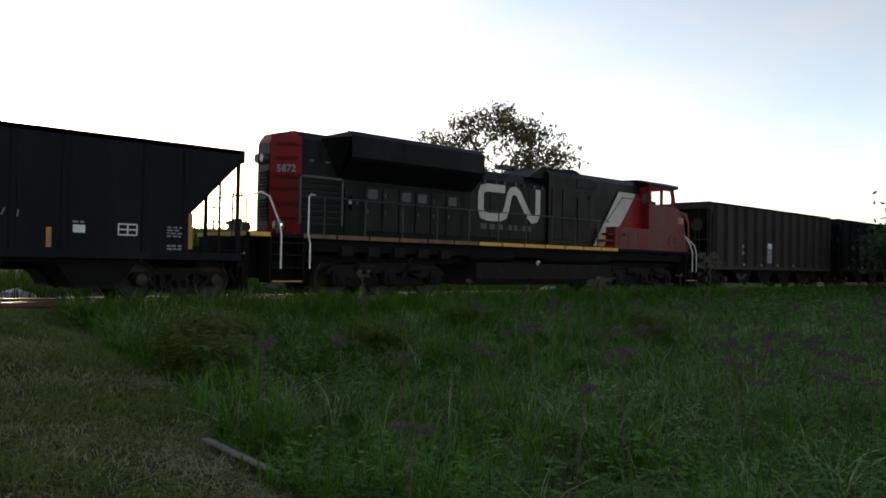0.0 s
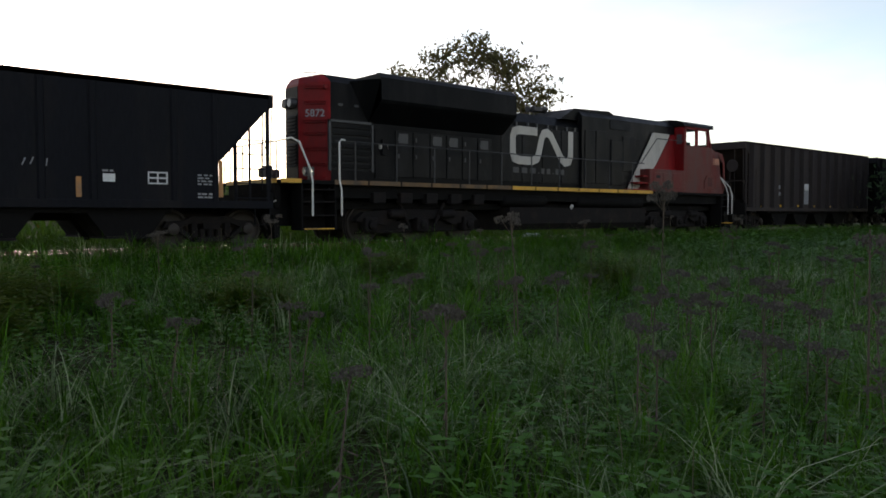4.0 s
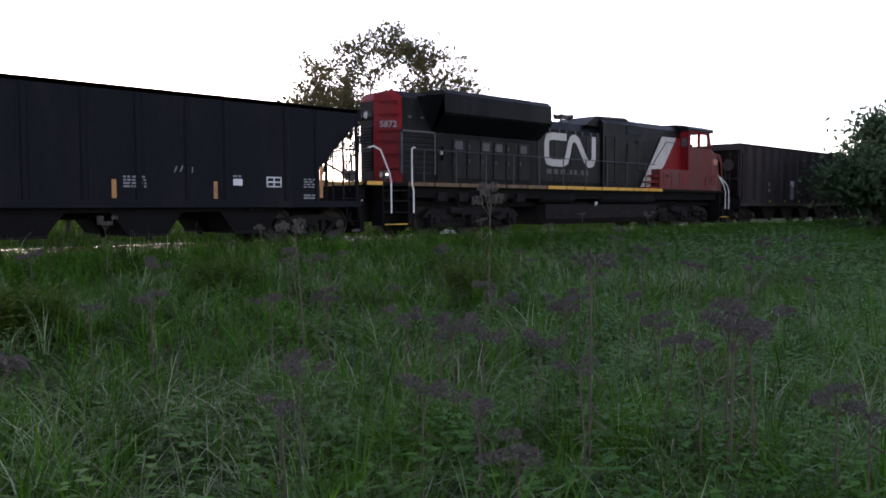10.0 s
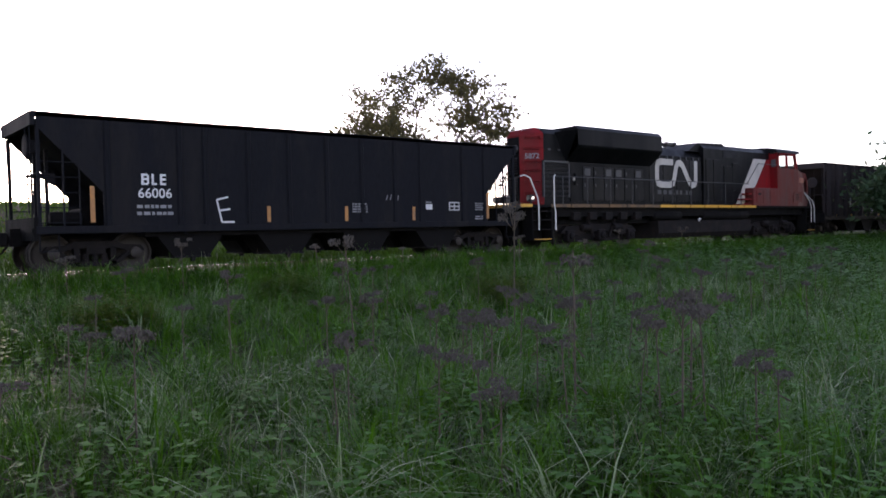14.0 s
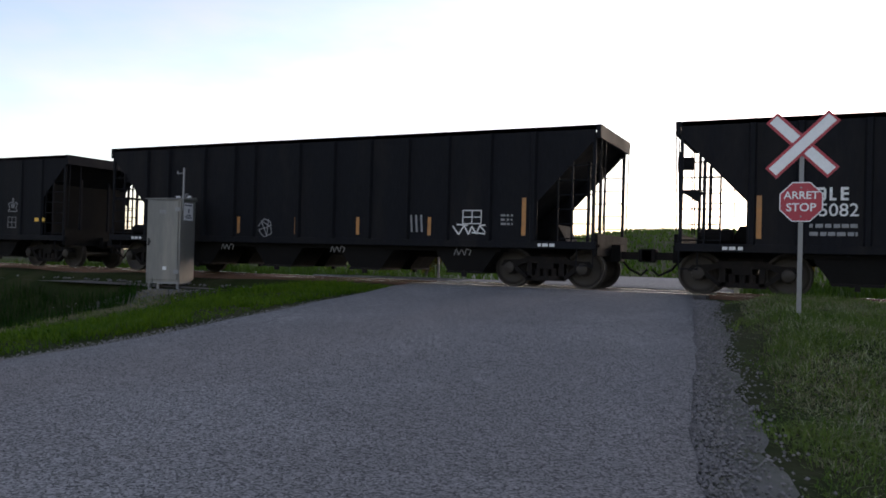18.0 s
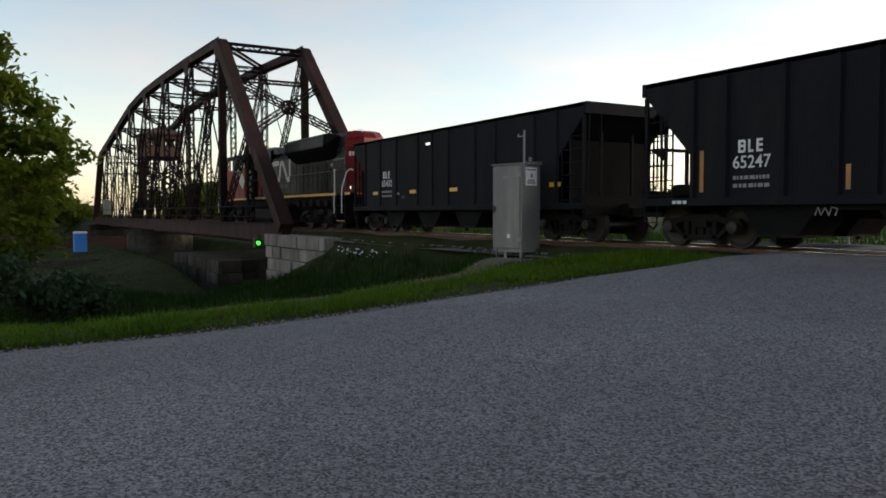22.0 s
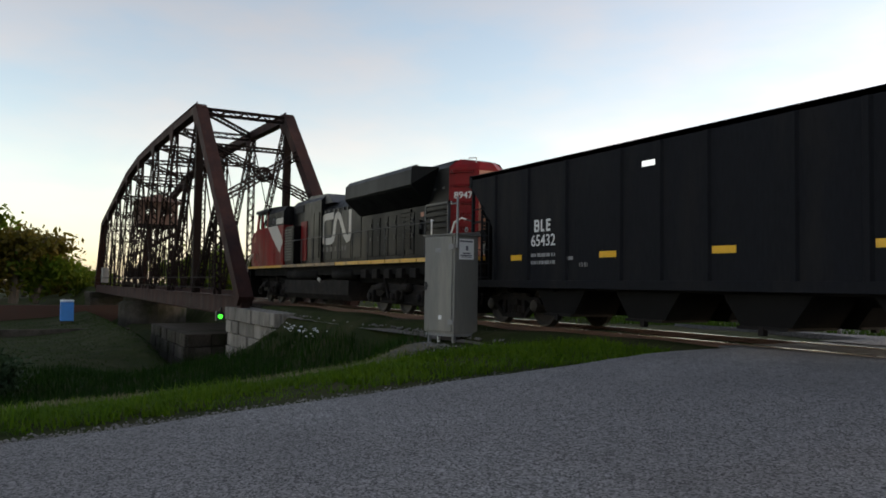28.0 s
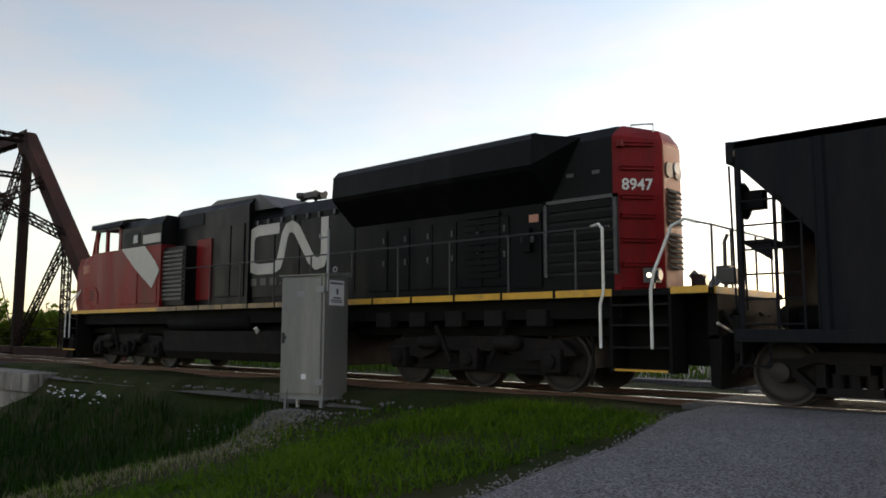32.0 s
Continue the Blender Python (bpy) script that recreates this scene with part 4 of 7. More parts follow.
def locomotive(base, d, number, dusty):
    """A six-axle diesel: x counts from the rear of the hood to the cab, d turns it east (1) or west (-1)."""
    ob = thing("locomotive", "black diesel locomotive with red cab, white emblem and dusty hood doors with painted sheen" if dusty else "black diesel locomotive with red end, red cab and pale emblem", "locomotive", group="locomotives of the train")
    TRAIN.append((ob, base))
    X = lambda x: d * x
    def bx(m, x0, x1, *r):
        return m.box(min(X(x0), X(x1)), max(X(x0), X(x1)), *r)
    def sf(m, x0, x1, *r):
        return m.soft(min(X(x0), X(x1)), max(X(x0), X(x1)), *r)
    def px(m, prof, a, b):
        return m.prism([(X(p[0]), p[1]) for p in prof], a, b, "y")
    HW = 0.92
    # hood in sections
    def section(name, x0, x1, half, top, mat, ch=0.16, low=1.62):
        prof = [(-half, low), (-half, top - ch * 1.1), (-half + ch, top - 0.02), (-half + ch * 2.5, top + 0.03), (half - ch * 2.5, top + 0.03), (half - ch, top - 0.02), (half, top - ch * 1.1), (half, low)]
        return part(name, Mesh().prism(prof, X(x0), X(x1), "x"), mat, ob)
    TH = 4.3
    fold, face, nw = 1.22, 0.65, 0.3
    def corner(z):
        return [(X(fold), -HW, z), (X(face), -nw, z), (X(face), nw, z), (X(fold), HW, z)]
    tops = [(X(fold), -HW, TH - 0.2), (X(face), -nw, TH - 0.26), (X(face), nw, TH - 0.26), (X(fold), HW, TH - 0.2), (X(fold), -HW + 0.35, TH + 0.02), (X(fold), HW - 0.35, TH + 0.02), (X(face + 0.1), 0.2, TH - 0.08), (X(face + 0.1), -0.2, TH - 0.08)]
    part("rear_hood_end", Mesh().add(corner(1.62) + tops, [(0, 1, 5, 4), (1, 2, 6, 5), (2, 3, 7, 6), (4, 5, 11, 8), (5, 6, 10, 11), (6, 7, 9, 10), (8, 11, 10, 9), (3, 2, 1, 0), (0, 4, 8, 9, 7, 3)]), LOCO_RED, ob)
    chx = lambda t, o=0.0: face + (fold - face) * t - o * 0.73
    chy = lambda t, o=0.0: -nw - (HW - nw) * t - o * 0.68
    section("radiator_hood", 1.22, 7.1, HW, 4.3, LOCO_BLACK, 0.2)
    section("engine_hood", 7.1, 11.2, HW, 3.96, LOCO_BLACK, 0.3)
    section("inverter_hood", 11.2, 16.9 if dusty else 14.7, HW + 0.1, 4.27, LOCO_DUST_SHEEN, 0.2)
    # rear end face with louvres and lamps
    # the tan panel paints in the warm sun falling on this end
    part("end_panel", bx(Mesh(), 0.63, 0.65, -0.3, 0.3, 1.7, 3.98), LOCO_TAN if not dusty else LOCO_BLACK, ob)
    for z0 in (2.05, 2.75):
        lv = Mesh()
        for k in range(7):
            lv.prism([(X(0.63), z0 + k * 0.085), (X(0.58), z0 + k * 0.085 - 0.05), (X(0.575), z0 + k * 0.085 - 0.035), (X(0.63), z0 + k * 0.085 + 0.02)], -0.24, 0.24, "y")
        part("end_louvre", lv, DARK, ob)
    hl = part("headlight", Mesh().lathe([(0.05, -0.14), (0.12, -0.13), (0.13, 0.02)], (X(0.62), -0.15, 3.58), "x", 14).lathe([(0.05, -0.14), (0.12, -0.13), (0.13, 0.02)], (X(0.62), 0.15, 3.58), "x", 14), RAILDARK, ob, smooth=True)
    part("lens", Mesh().lathe([(0.1, -0.02), (0.1, 0.02)], (X(0.49), -0.15, 3.58), "x", 14), LAMP_OFF, hl)
    for y, z in ((-0.86, 1.86), (0.86, 1.86)):
        dl = part("ditch_light", Mesh().box(min(X(0.5), X(0.7)), max(X(0.5), X(0.7)), y - 0.1, y + 0.1, z - 0.11, z + 0.11).box(min(X(0.57), X(0.63)), max(X(0.57), X(0.63)), y - 0.03, y + 0.03, 1.6, z), RAILDARK, ob)
        part("lens", Mesh().lathe([(0.08, -0.02), (0.08, 0.02)], (X(0.48), y, z), "x", 14), LAMP_OFF, dl)
        if y < 0:
            part("side_lamp", Mesh().lathe([(0.035, -0.02), (0.035, 0.02)], (X(0.6), y - 0.105, z), "y", 14), LAMP_DIM, dl)
    part("marker_lamp", sf(Mesh(), 1.05, 1.15, -HW + 0.0, -HW + 0.12, 3.9, 4.0, 0.01), LOCO_RED, ob)
    for k in range(7):
        z = 1.7 + k * 0.38 - (0.08 if k == 4 else 0)
        rg = Mesh().tube([(X(chx(q, o)), chy(q, o), z) for q, o in ((0.2, 0), (0.2, 0.07), (0.85, 0.07), (0.85, 0))], 0.016, 6)
        rg.beam((X(chx(0.2, 0.03)), chy(0.2, 0.03), z - 0.04), (X(chx(0.85, 0.03)), chy(0.85, 0.03), z - 0.04), 0.06, 0.03)
        part("ladder_rung", rg, LOCO_RED, ob)
    part("grab_iron", Mesh().tube([(X(chx(0.97, o)), chy(0.97, o), z) for o, z in ((0, 3.0), (0.07, 3.0), (0.07, 2.15), (0, 2.15))], 0.018, 6), RAILING, ob)
    part("roof_grab", Mesh().tube([(X(0.8), -0.3, TH - 0.1), (X(0.8), -0.3, TH + 0.03), (X(1.2), -0.3, TH + 0.08), (X(1.22), -0.3, TH)], 0.015, 6), RAILING, ob)
    num = letters(number, 0.26, 0, 0, -0.006, "road_number", FADED if dusty else RAILING, ob, bold=0.004)
    num.matrix_basis = pose(X(chx(0.52, 0.006)), chy(0.52, 0.006), 3.36, 0, 0, -d * 47.4)
    # radiator flare
    fl = [(-0.9, 3.14), (-1.48, 3.62), (-1.52, 3.7), (-1.5, 4.22), (-1.38, 4.33), (1.38, 4.33), (1.5, 4.22), (1.52, 3.7), (1.48, 3.62), (0.9, 3.14)]
    fo = 0.05
    fl = [(p, z + (0.03 if dusty else -0.1) * (z > 4.0)) for p, z in fl]
    m = Mesh().prism(fl, X(2.35 + fo), X(7.42 + fo), "x")
    rf = part("radiator_flare", m, LOCO_BLACK, ob)
    part("flare_end", Mesh().add([(X(1.75 + fo), -0.93, 3.35), (X(1.75 + fo), -0.93, 4.15), (X(2.35 + fo), -1.49, 4.22), (X(2.35 + fo), -1.51, 3.7), (X(2.35 + fo), -0.93, 3.15)], [(0, 1, 2, 3, 4)]), LOCO_BLACK, ob)
    for x in (3.1 + fo, 5.2 + fo):
        part("radiator_fan", bx(Mesh(), x, x + 1.3, -0.8, 0.8, fl[5][1], fl[5][1] + 0.07), LOCO_BLACK, rf)
    part("flare_edge", bx(Mesh(), 2.35 + fo, 7.42 + fo, -1.36, -1.28, fl[5][1], fl[5][1] + 0.025), LOCO_GREY, rf)
    # intake louvres, doors and fittings on the hood side
    lv = Mesh()
    for k in range(7):
        z = 1.98 + k * 0.165
        px(lv, [(1.2, z), (2.45, z), (2.45, z + 0.1), (1.2, z + 0.1)], -HW - 0.06, -HW + 0.01)
    part("intake_louvre", lv, LOCO_BLACK, ob)
    part("louvre_frame", bx(bx(bx(Mesh(), 1.13, 1.19, -HW - 0.07, -HW, 1.9, 3.16), 2.46, 2.52, -HW - 0.07, -HW, 1.9, 3.16), 1.13, 2.52, -HW - 0.07, -HW, 3.1, 3.16), LOCO_GREY, ob)
    part("louvre_shadow", bx(Mesh(), 1.19, 2.46, -HW - 0.012, -HW, 1.92, 3.1), DARK, ob)
    for k in range(6):
        x = 3.3 + k * 0.62
        dr = part("hood_door", sf(Mesh(), x, x + 0.57, -HW - 0.025, -HW + 0.01, 1.8, 3.02, 0.012), LOCO_DUST_SHEEN if dusty else LOCO_BLACK, ob)
        for z in (2.3, 2.75):
            part("latch", bx(Mesh(), x + 0.06, x + 0.11, -HW - 0.05, -HW - 0.02, z, z + 0.11), LOCO_GREY, dr)
        # pale patches put the door's reflections, and some dust, into colour
        if dusty and k in (0, 2, 3, 5):
            part("dust_patch", bx(Mesh(), x + 0.1, x + 0.42, -HW - 0.03, -HW - 0.024, 2.7, 2.95), LOCO_GREY, dr)
    part("equipment_door", bx(bx(Mesh(), 2.6, 3.22, -HW - 0.03, -HW, 1.75, 3.02), 2.78, 2.95, -HW - 0.12, -HW - 0.03, 2.35, 2.75), LOCO_BLACK, ob)
    part("gauge_box", sf(Mesh(), 2.72, 2.98, -HW - 0.1, -HW, 2.5, 2.62, 0.01), LOCO_WHITE if dusty else RAILDARK, ob)
    if not dusty:
        sl = Mesh()
        for k in range(10):
            bx(sl, 3.5, 4.3, -HW - 0.05, -HW, 1.95 + k * 0.12, 2.03 + k * 0.12)
        part("side_louvre", sl, LOCO_BLACK, ob)
        part("builder_plate", bx(Mesh(), 2.65, 2.85, -HW - 0.035, -HW - 0.02, 2.85, 2.98), LOCO_TAN, ob)
    for x in (1.45, 1.95):
        part("plate", bx(Mesh(), x, x + 0.14, -HW - 0.012, -HW, 3.52, 3.58), LOCO_GREY, ob)
    for k in range(4):
        x = 7.4 + k * 0.95
        part("engine_door", sf(Mesh(), x, x + 0.9, -HW - 0.02, -HW + 0.01, 1.8, 3.5, 0.012), LOCO_DUST_SHEEN, ob)
        part("door_hook", bx(Mesh(), x + 0.2, x + 0.27, -HW - 0.05, -HW, 3.5, 3.62), LOCO_GREY, ob)
        part("door_hook", bx(Mesh(), x + 0.62, x + 0.69, -HW - 0.05, -HW, 3.5, 3.62), LOCO_GREY, ob)
    # emblem
    C = [(1.22, 0.97), (0.42, 0.97), (0.2, 0.92), (0.13, 0.76), (0.13, 0.3), (0.2, 0.14), (0.42, 0.09), (1.0, 0.09), (1.2, 0.16), (1.3, 0.36), (1.42, 0.78), (1.52, 0.93), (1.68, 0.97), (1.86, 0.88),
         (2.36, 0.22), (2.55, 0.1), (2.74, 0.14), (2.82, 0.3), (2.82, 1.07)]
    A, B = ribbon(C, 0.24)
    x0 = 7.77 if d > 0 else -11.32
    yy = -HW - 0.028
    vs = [(x0 + p.x * 1.04, yy, 2.37 + p.y * 1.04) for p in A] + [(x0 + p.x * 1.04, yy, 2.37 + p.y * 1.04) for p in B]
    vs += [(v[0], yy + 0.008, v[2]) for v in vs]
    n = len(A)
    fs = []
    for i in range(n - 1):
        fs += [(i, i + 1, n + i + 1, n + i), (2 * n + i, 3 * n + i, 3 * n + i + 1, 2 * n + i + 1), (i, 2 * n + i, 2 * n + i + 1, i + 1), (n + i, n + i + 1, 3 * n + i + 1, 3 * n + i)]
    part("emblem", Mesh().add(vs, fs), LOCO_WHITE, ob, "pale painted ribbon emblem")
    a = x0 + 0.15
    for w in (0.3, 0.3, 0.3, 0.05, 0.18, 0.2, 0.05, 0.18, 0.2):
        part("painted_bar", Mesh().box(a, a + w * 0.85, yy - 0.002, yy + 0.006, 2.08, 2.08 + (0.17 if w > 0.1 else 0.05)), LOCO_GREY, ob)
        a += w + 0.09
    # horn
    hn = part("horn", Mesh().box(min(X(9.72), X(10.12)), max(X(9.72), X(10.12)), -0.2, 0.2, 4.17, 4.3), HORN, ob)
    part("horn_stand", Mesh().tube([(X(9.9), 0, 3.96), (X(9.9), 0, 4.2)], 0.035, 8), HORN, hn)
    for y, l, z in ((-0.16, 0.42, 4.26), (0, 0.5, 4.22), (0.16, 0.38, 4.28)):
        part("trumpet", Mesh().tube([(X(9.95), y, z), (X(9.95 + l), y, z)], 0.025, 8, 0.085), HORN, hn)
        part("trumpet", Mesh().tube([(X(9.95), y, z), (X(9.95 - l * 0.6), y, z)], 0.025, 8, 0.07), HORN, hn)
    # exhaust housing and raised roof before the cab
    part("exhaust_housing", px(Mesh(), [(10.3, 3.9), (11.0, 4.28), (12.9, 4.34), (13.2, 4.24), (13.2, 3.9)], -0.86, 0.86), LOCO_GREY if not dusty else LOCO_BLACK, ob)
    xi = 12.75 if dusty else 13.25
    part("air_intake", bx(Mesh(), xi, xi + 1.2, -HW - 0.125, -HW - 0.1, 3.72, 4.02), DARK, ob)
    if not dusty:
        bw = part("blower_box", sf(Mesh(), 13.52, 14.76, -1.36, -HW - 0.09, 1.66, 3.2, 0.02), LOCO_BLACK, ob)
        for k in range(12):
            z = 1.82 + k * 0.11
            part("blower_slat", px(Mesh(), [(13.62, z), (14.66, z), (14.66, z + 0.06), (13.62, z + 0.06)], -1.4, -1.35), RAILDARK, bw)
    for x, w in ((11.35, 0.55), (11.95, 0.62)):
        part("cabinet_door", sf(Mesh(), x, x + w, -HW - 0.13, -HW - 0.09, 1.85, 3.6, 0.012), LOCO_DUST_SHEEN, ob)
    part("red_door" if not dusty else "cabinet_door", sf(Mesh(), 12.8, 13.5, -HW - 0.14, -HW - 0.09, 1.8, 3.35, 0.012), LOCO_RED if not dusty else LOCO_DUST_SHEEN, ob)
    if dusty:
        part("cabinet_door", sf(Mesh(), 13.5, 14.2, -HW - 0.14, -HW - 0.09, 2.3, 3.5, 0.012), LOCO_DUST_SHEEN, ob)
    red = LOCO_RED_SKY if dusty else LOCO_RED
    # livery bands: white slant and red field before the cab
    if dusty:
        bands = (([(13.7, 1.66), (14.3, 1.66), (15.5, 2.6), (16.25, 3.5), (16.42, 3.76), (15.3, 3.76)], LOCO_WHITE, "white_band", -1.085), ([(14.34, 1.66), (16.86, 1.66), (16.86, 3.76), (16.47, 3.76), (16.29, 3.5), (15.54, 2.6)], LOCO_RED, "red_band", -1.08))
    else:
        bands = (([(16.89, 3.3), (15.53, 3.3), (14.9, 2.85), (14.68, 2.6), (15.05, 2.15), (16.1, 2.75)], LOCO_WHITE, "white_band", -1.475), ([(15.63, 3.36), (14.68, 3.36), (14.68, 3.6), (15.63, 3.6)], LOCO_WHITE, "white_band", -1.475))
    for q, mat, nm, yb in bands:
        part(nm, px(Mesh(), q, yb, yb + 0.02), mat, ob)
    # cab
    ca, cb, cs = (16.85, 18.85, 3.38) if dusty else (17.0, 18.85, 3.3)
    ct = 4.06 if dusty else 3.98
    cab = part("cab_body", px(Mesh(), [(ca, 1.62), (cb, 1.62), (cb, cs), (ca, cs)], -1.45, 1.45), red, ob)
    for xa_, xb_ in ((ca, ca + 0.14), (ca + 0.85, ca + 0.98), (cb - 0.32, cb - 0.2)):
        for y in (-1.45, 1.38):
            part("cab_pillar", bx(Mesh(), xa_, xb_, y, y + 0.07, cs, ct), LOCO_RED, cab)
    for y in (-1.45, 1.36):
        part("cab_header", bx(Mesh(), ca, cb - 0.2, y, y + 0.09, ct - 0.08, ct + 0.04), LOCO_RED if dusty else LOCO_BLACK, cab)
    fr = Mesh()
    for ya_, yb_ in ((-1.45, -1.3), (-0.1, 0.1), (1.3, 1.45)):
        fr.add([(X(cb), ya_, cs), (X(cb), yb_, cs), (X(cb - 0.22), yb_, ct), (X(cb - 0.22), ya_, ct), (X(cb - 0.08), ya_, cs), (X(cb - 0.08), yb_, cs), (X(cb - 0.3), yb_, ct), (X(cb - 0.3), ya_, ct)],
               [(0, 1, 2, 3), (7, 6, 5, 4), (0, 3, 7, 4), (1, 5, 6, 2), (3, 2, 6, 7), (0, 4, 5, 1)])
    part("windscreen_frame", fr, LOCO_RED, cab)
    part("windscreen", Mesh().add([(X(cb - 0.05), -1.3, cs), (X(cb - 0.05), 1.3, cs), (X(cb - 0.27), 1.3, ct), (X(cb - 0.27), -1.3, ct)], [(0, 1, 2, 3)]), GLASS, cab).visible_shadow = False
    part("side_window", Mesh().add([(X(ca + 0.98), -1.41, cs), (X(cb - 0.32), -1.41, cs), (X(cb - 0.32), -1.41, ct - 0.08), (X(ca + 0.98), -1.41, ct - 0.08)], [(0, 1, 2, 3)]), GLASS, cab).visible_shadow = False
    part("cab_seat", bx(bx(Mesh(), ca + 0.7, ca + 1.1, -0.9, -0.5, cs - 0.2, cs - 0.1), ca + 0.6, ca + 0.72, -0.9, -0.5, cs - 0.1, cs + 0.4), DARK, cab)
    part("cab_desk", bx(Mesh(), ca + 1.2, ca + 1.5, -0.8, -0.1, cs, cs + 0.22), DARK, cab)
    roof = [(-1.5, ct + 0.02), (-1.42, ct + 0.16), (-0.9, ct + 0.28), (0, ct + 0.31), (0.9, ct + 0.28), (1.42, ct + 0.16), (1.5, ct + 0.02)]
    part("cab_roof", Mesh().prism(roof, X(ca - 0.08), X(cb + 0.08), "x"), LOCO_BLACK, cab)
    # pale strip that paints the sky's highlight along the roof edge
    part("roof_edge", Mesh().prism([(-1.47, ct + 0.11), (-1.42, ct + 0.175), (-0.9, ct + 0.295), (-0.9, ct + 0.27), (-1.42, ct + 0.14)], X(ca + 0.2), X(cb + 0.14), "x"), LOCO_GREY, cab)
    if dusty:
        part("cab_rear_wall", px(Mesh(), [(16.83, 1.62), (16.87, 1.62), (16.87, 4.06), (16.83, 4.06)], -1.44, -1.0), LOCO_RED, cab)
        part("rear_window", bx(Mesh(), 16.815, 16.828, -1.36, -1.14, 3.42, 3.78), LAMP_OFF, cab)
    else:
        # full-width body behind the cab, black above the red field
        body = part("cowl_side", px(Mesh(), [(14.65, 1.62), (17.0, 1.62), (17.0, 3.3), (14.65, 3.3)], -1.45, 1.45), LOCO_RED, ob)
        part("cowl_top", Mesh().prism([(-1.45, 3.3), (-1.45, 3.86), (-1.3, 4.08), (1.3, 4.08), (1.45, 3.86), (1.45, 3.3)], X(14.65), X(16.93), "x"), LOCO_BLACK, body)
        part("cowl_window", bx(Mesh(), 15.85, 16.75, -1.462, -1.448, 3.38, 3.72), DARK, body)
        part("window_pane", bx(Mesh(), 15.95, 16.2, -1.472, -1.46, 3.42, 3.64), LAMP_OFF, body)
        for xa_, za_, zb_ in ((14.8, 1.75, 2.45), (15.9, 1.75, 2.6)):
            part("body_panel", sf(Mesh(), xa_, xa_ + 0.95, -1.468, -1.44, za_, zb_, 0.01), LOCO_RED, body)
        part("body_stripe", bx(Mesh(), 14.65, 20.0, -1.515, -1.498, 1.53, 1.63), YELLOW, body)
    # nose
    ns = part("nose", px(Mesh(), [(cb, 1.62), (20.05, 1.62), (20.2, 1.9), (20.16, 2.85), (19.95, 3.2), (cb, cs - 0.03)], -1.3, 1.3), red, ob)
    for s in (-1, 1):
        part("nose_cheek", Mesh().add([(X(cb), s * 1.45, 1.62), (X(cb), s * 1.45, cs - 0.04), (X(19.6), s * 1.3, 3.2), (X(20.02), s * 1.3, 2.8), (X(20.05), s * 1.3, 1.62), (X(cb), s * 1.29, 1.62), (X(cb), s * 1.29, cs - 0.04), (X(19.6), s * 1.29, 3.2), (X(20.02), s * 1.29, 2.8), (X(20.05), s * 1.29, 1.62)],
                                      [(0, 1, 2, 3, 4), (9, 8, 7, 6, 5), (1, 6, 7, 2), (2, 7, 8, 3), (0, 4, 9, 5)]), red, ns)
    part("nose_hatch", px(Mesh(), [(18.3, 1.8), (19.2, 1.8), (19.2, 2.3), (18.5, 2.3), (18.3, 2.1)], -1.475, -1.4), red, ns)
    for k in range(4):
        part("hatch_slot", px(Mesh(), [(18.55, 1.92 + k * 0.08), (18.85, 1.92 + k * 0.08), (18.85, 1.95 + k * 0.08), (18.55, 1.95 + k * 0.08)], -1.48, -1.473), DARK, ns)
    nb = Mesh()
    for k in range(4):
        a = 18.95 + k * 0.17
        px(nb, [(a, 2.74), (a + 0.11, 2.74), (a + 0.11, 2.98), (a, 2.98)], -1.43 + 0.1 * k * 0.17, -1.4 + 0.1 * k * 0.17)
    part("number_marks", nb, LOCO_TAN, ns)
    if dusty:
        bb = part("battery_box", sf(Mesh(), 14.5, 16.84, -1.5, -1.0, 1.62, 2.42, 0.02), red, ob)
        for xa_ in (14.75, 15.35, 16.0):
            part("box_lid", sf(Mesh(), xa_, xa_ + 0.5, -1.515, -1.49, 1.75, 2.3, 0.012), red, bb)
        part("box_vent", bx(Mesh(), 14.9, 15.15, -1.52, -1.512, 2.1, 2.2), DARK, bb)
        for k in range(3):
            part("cab_step", bx(Mesh(), 13.6 + k * 0.3, 14.5, -1.42, -1.0, 1.64 + k * 0.24, 1.7 + k * 0.24), LOCO_RED, ob)
    # walkway, sill stripe, steps
    wk = part("walkway", bx(Mesh(), -0.55, 20.1, -1.5, 1.5, 1.53, 1.62), HOPPER_DARK, ob)
    k = 0
    x = 0.95
    while x < 14.6:
        part("sill_stripe", bx(Mesh(), x, x + 1.0, -1.515, -1.498, 1.53, 1.64), DULL if dusty and x < 6.5 else YELLOW if dusty or x < 7.5 else TAN_STRIPE, wk)
        x += 1.06
    part("end_stripe", bx(Mesh(), -0.55, 0.0, -1.515, -1.498, 1.54, 1.64).box(min(X(-0.57), X(-0.55)), max(X(-0.57), X(-0.55)), -1.3, 1.3, 1.54, 1.64), YELLOW, wk)
    part("side_sill", bx(bx(Mesh(), 0.9, 20.1, -1.3, -1.1, 1.2, 1.53), 0.9, 20.1, 1.1, 1.3, 1.2, 1.53), HOPPER_DARK, ob)
    part("frame_beam", bx(Mesh(), -0.4, 19.8, -0.6, 0.6, 1.0, 1.53), HOPPER_DARK, ob)
    for xs_ in (0.5, 20.05):
        st = part("step_well", bx(bx(bx(Mesh(), xs_ - 0.5, xs_ - 0.45, -1.5, -1.0, 0.4, 1.55), xs_ + 0.45, xs_ + 0.5, -1.5, -1.0, 0.4, 1.55), xs_ - 0.5, xs_ + 0.5, -1.03, -1.0, 0.4, 1.55), HOPPER_DARK, ob)
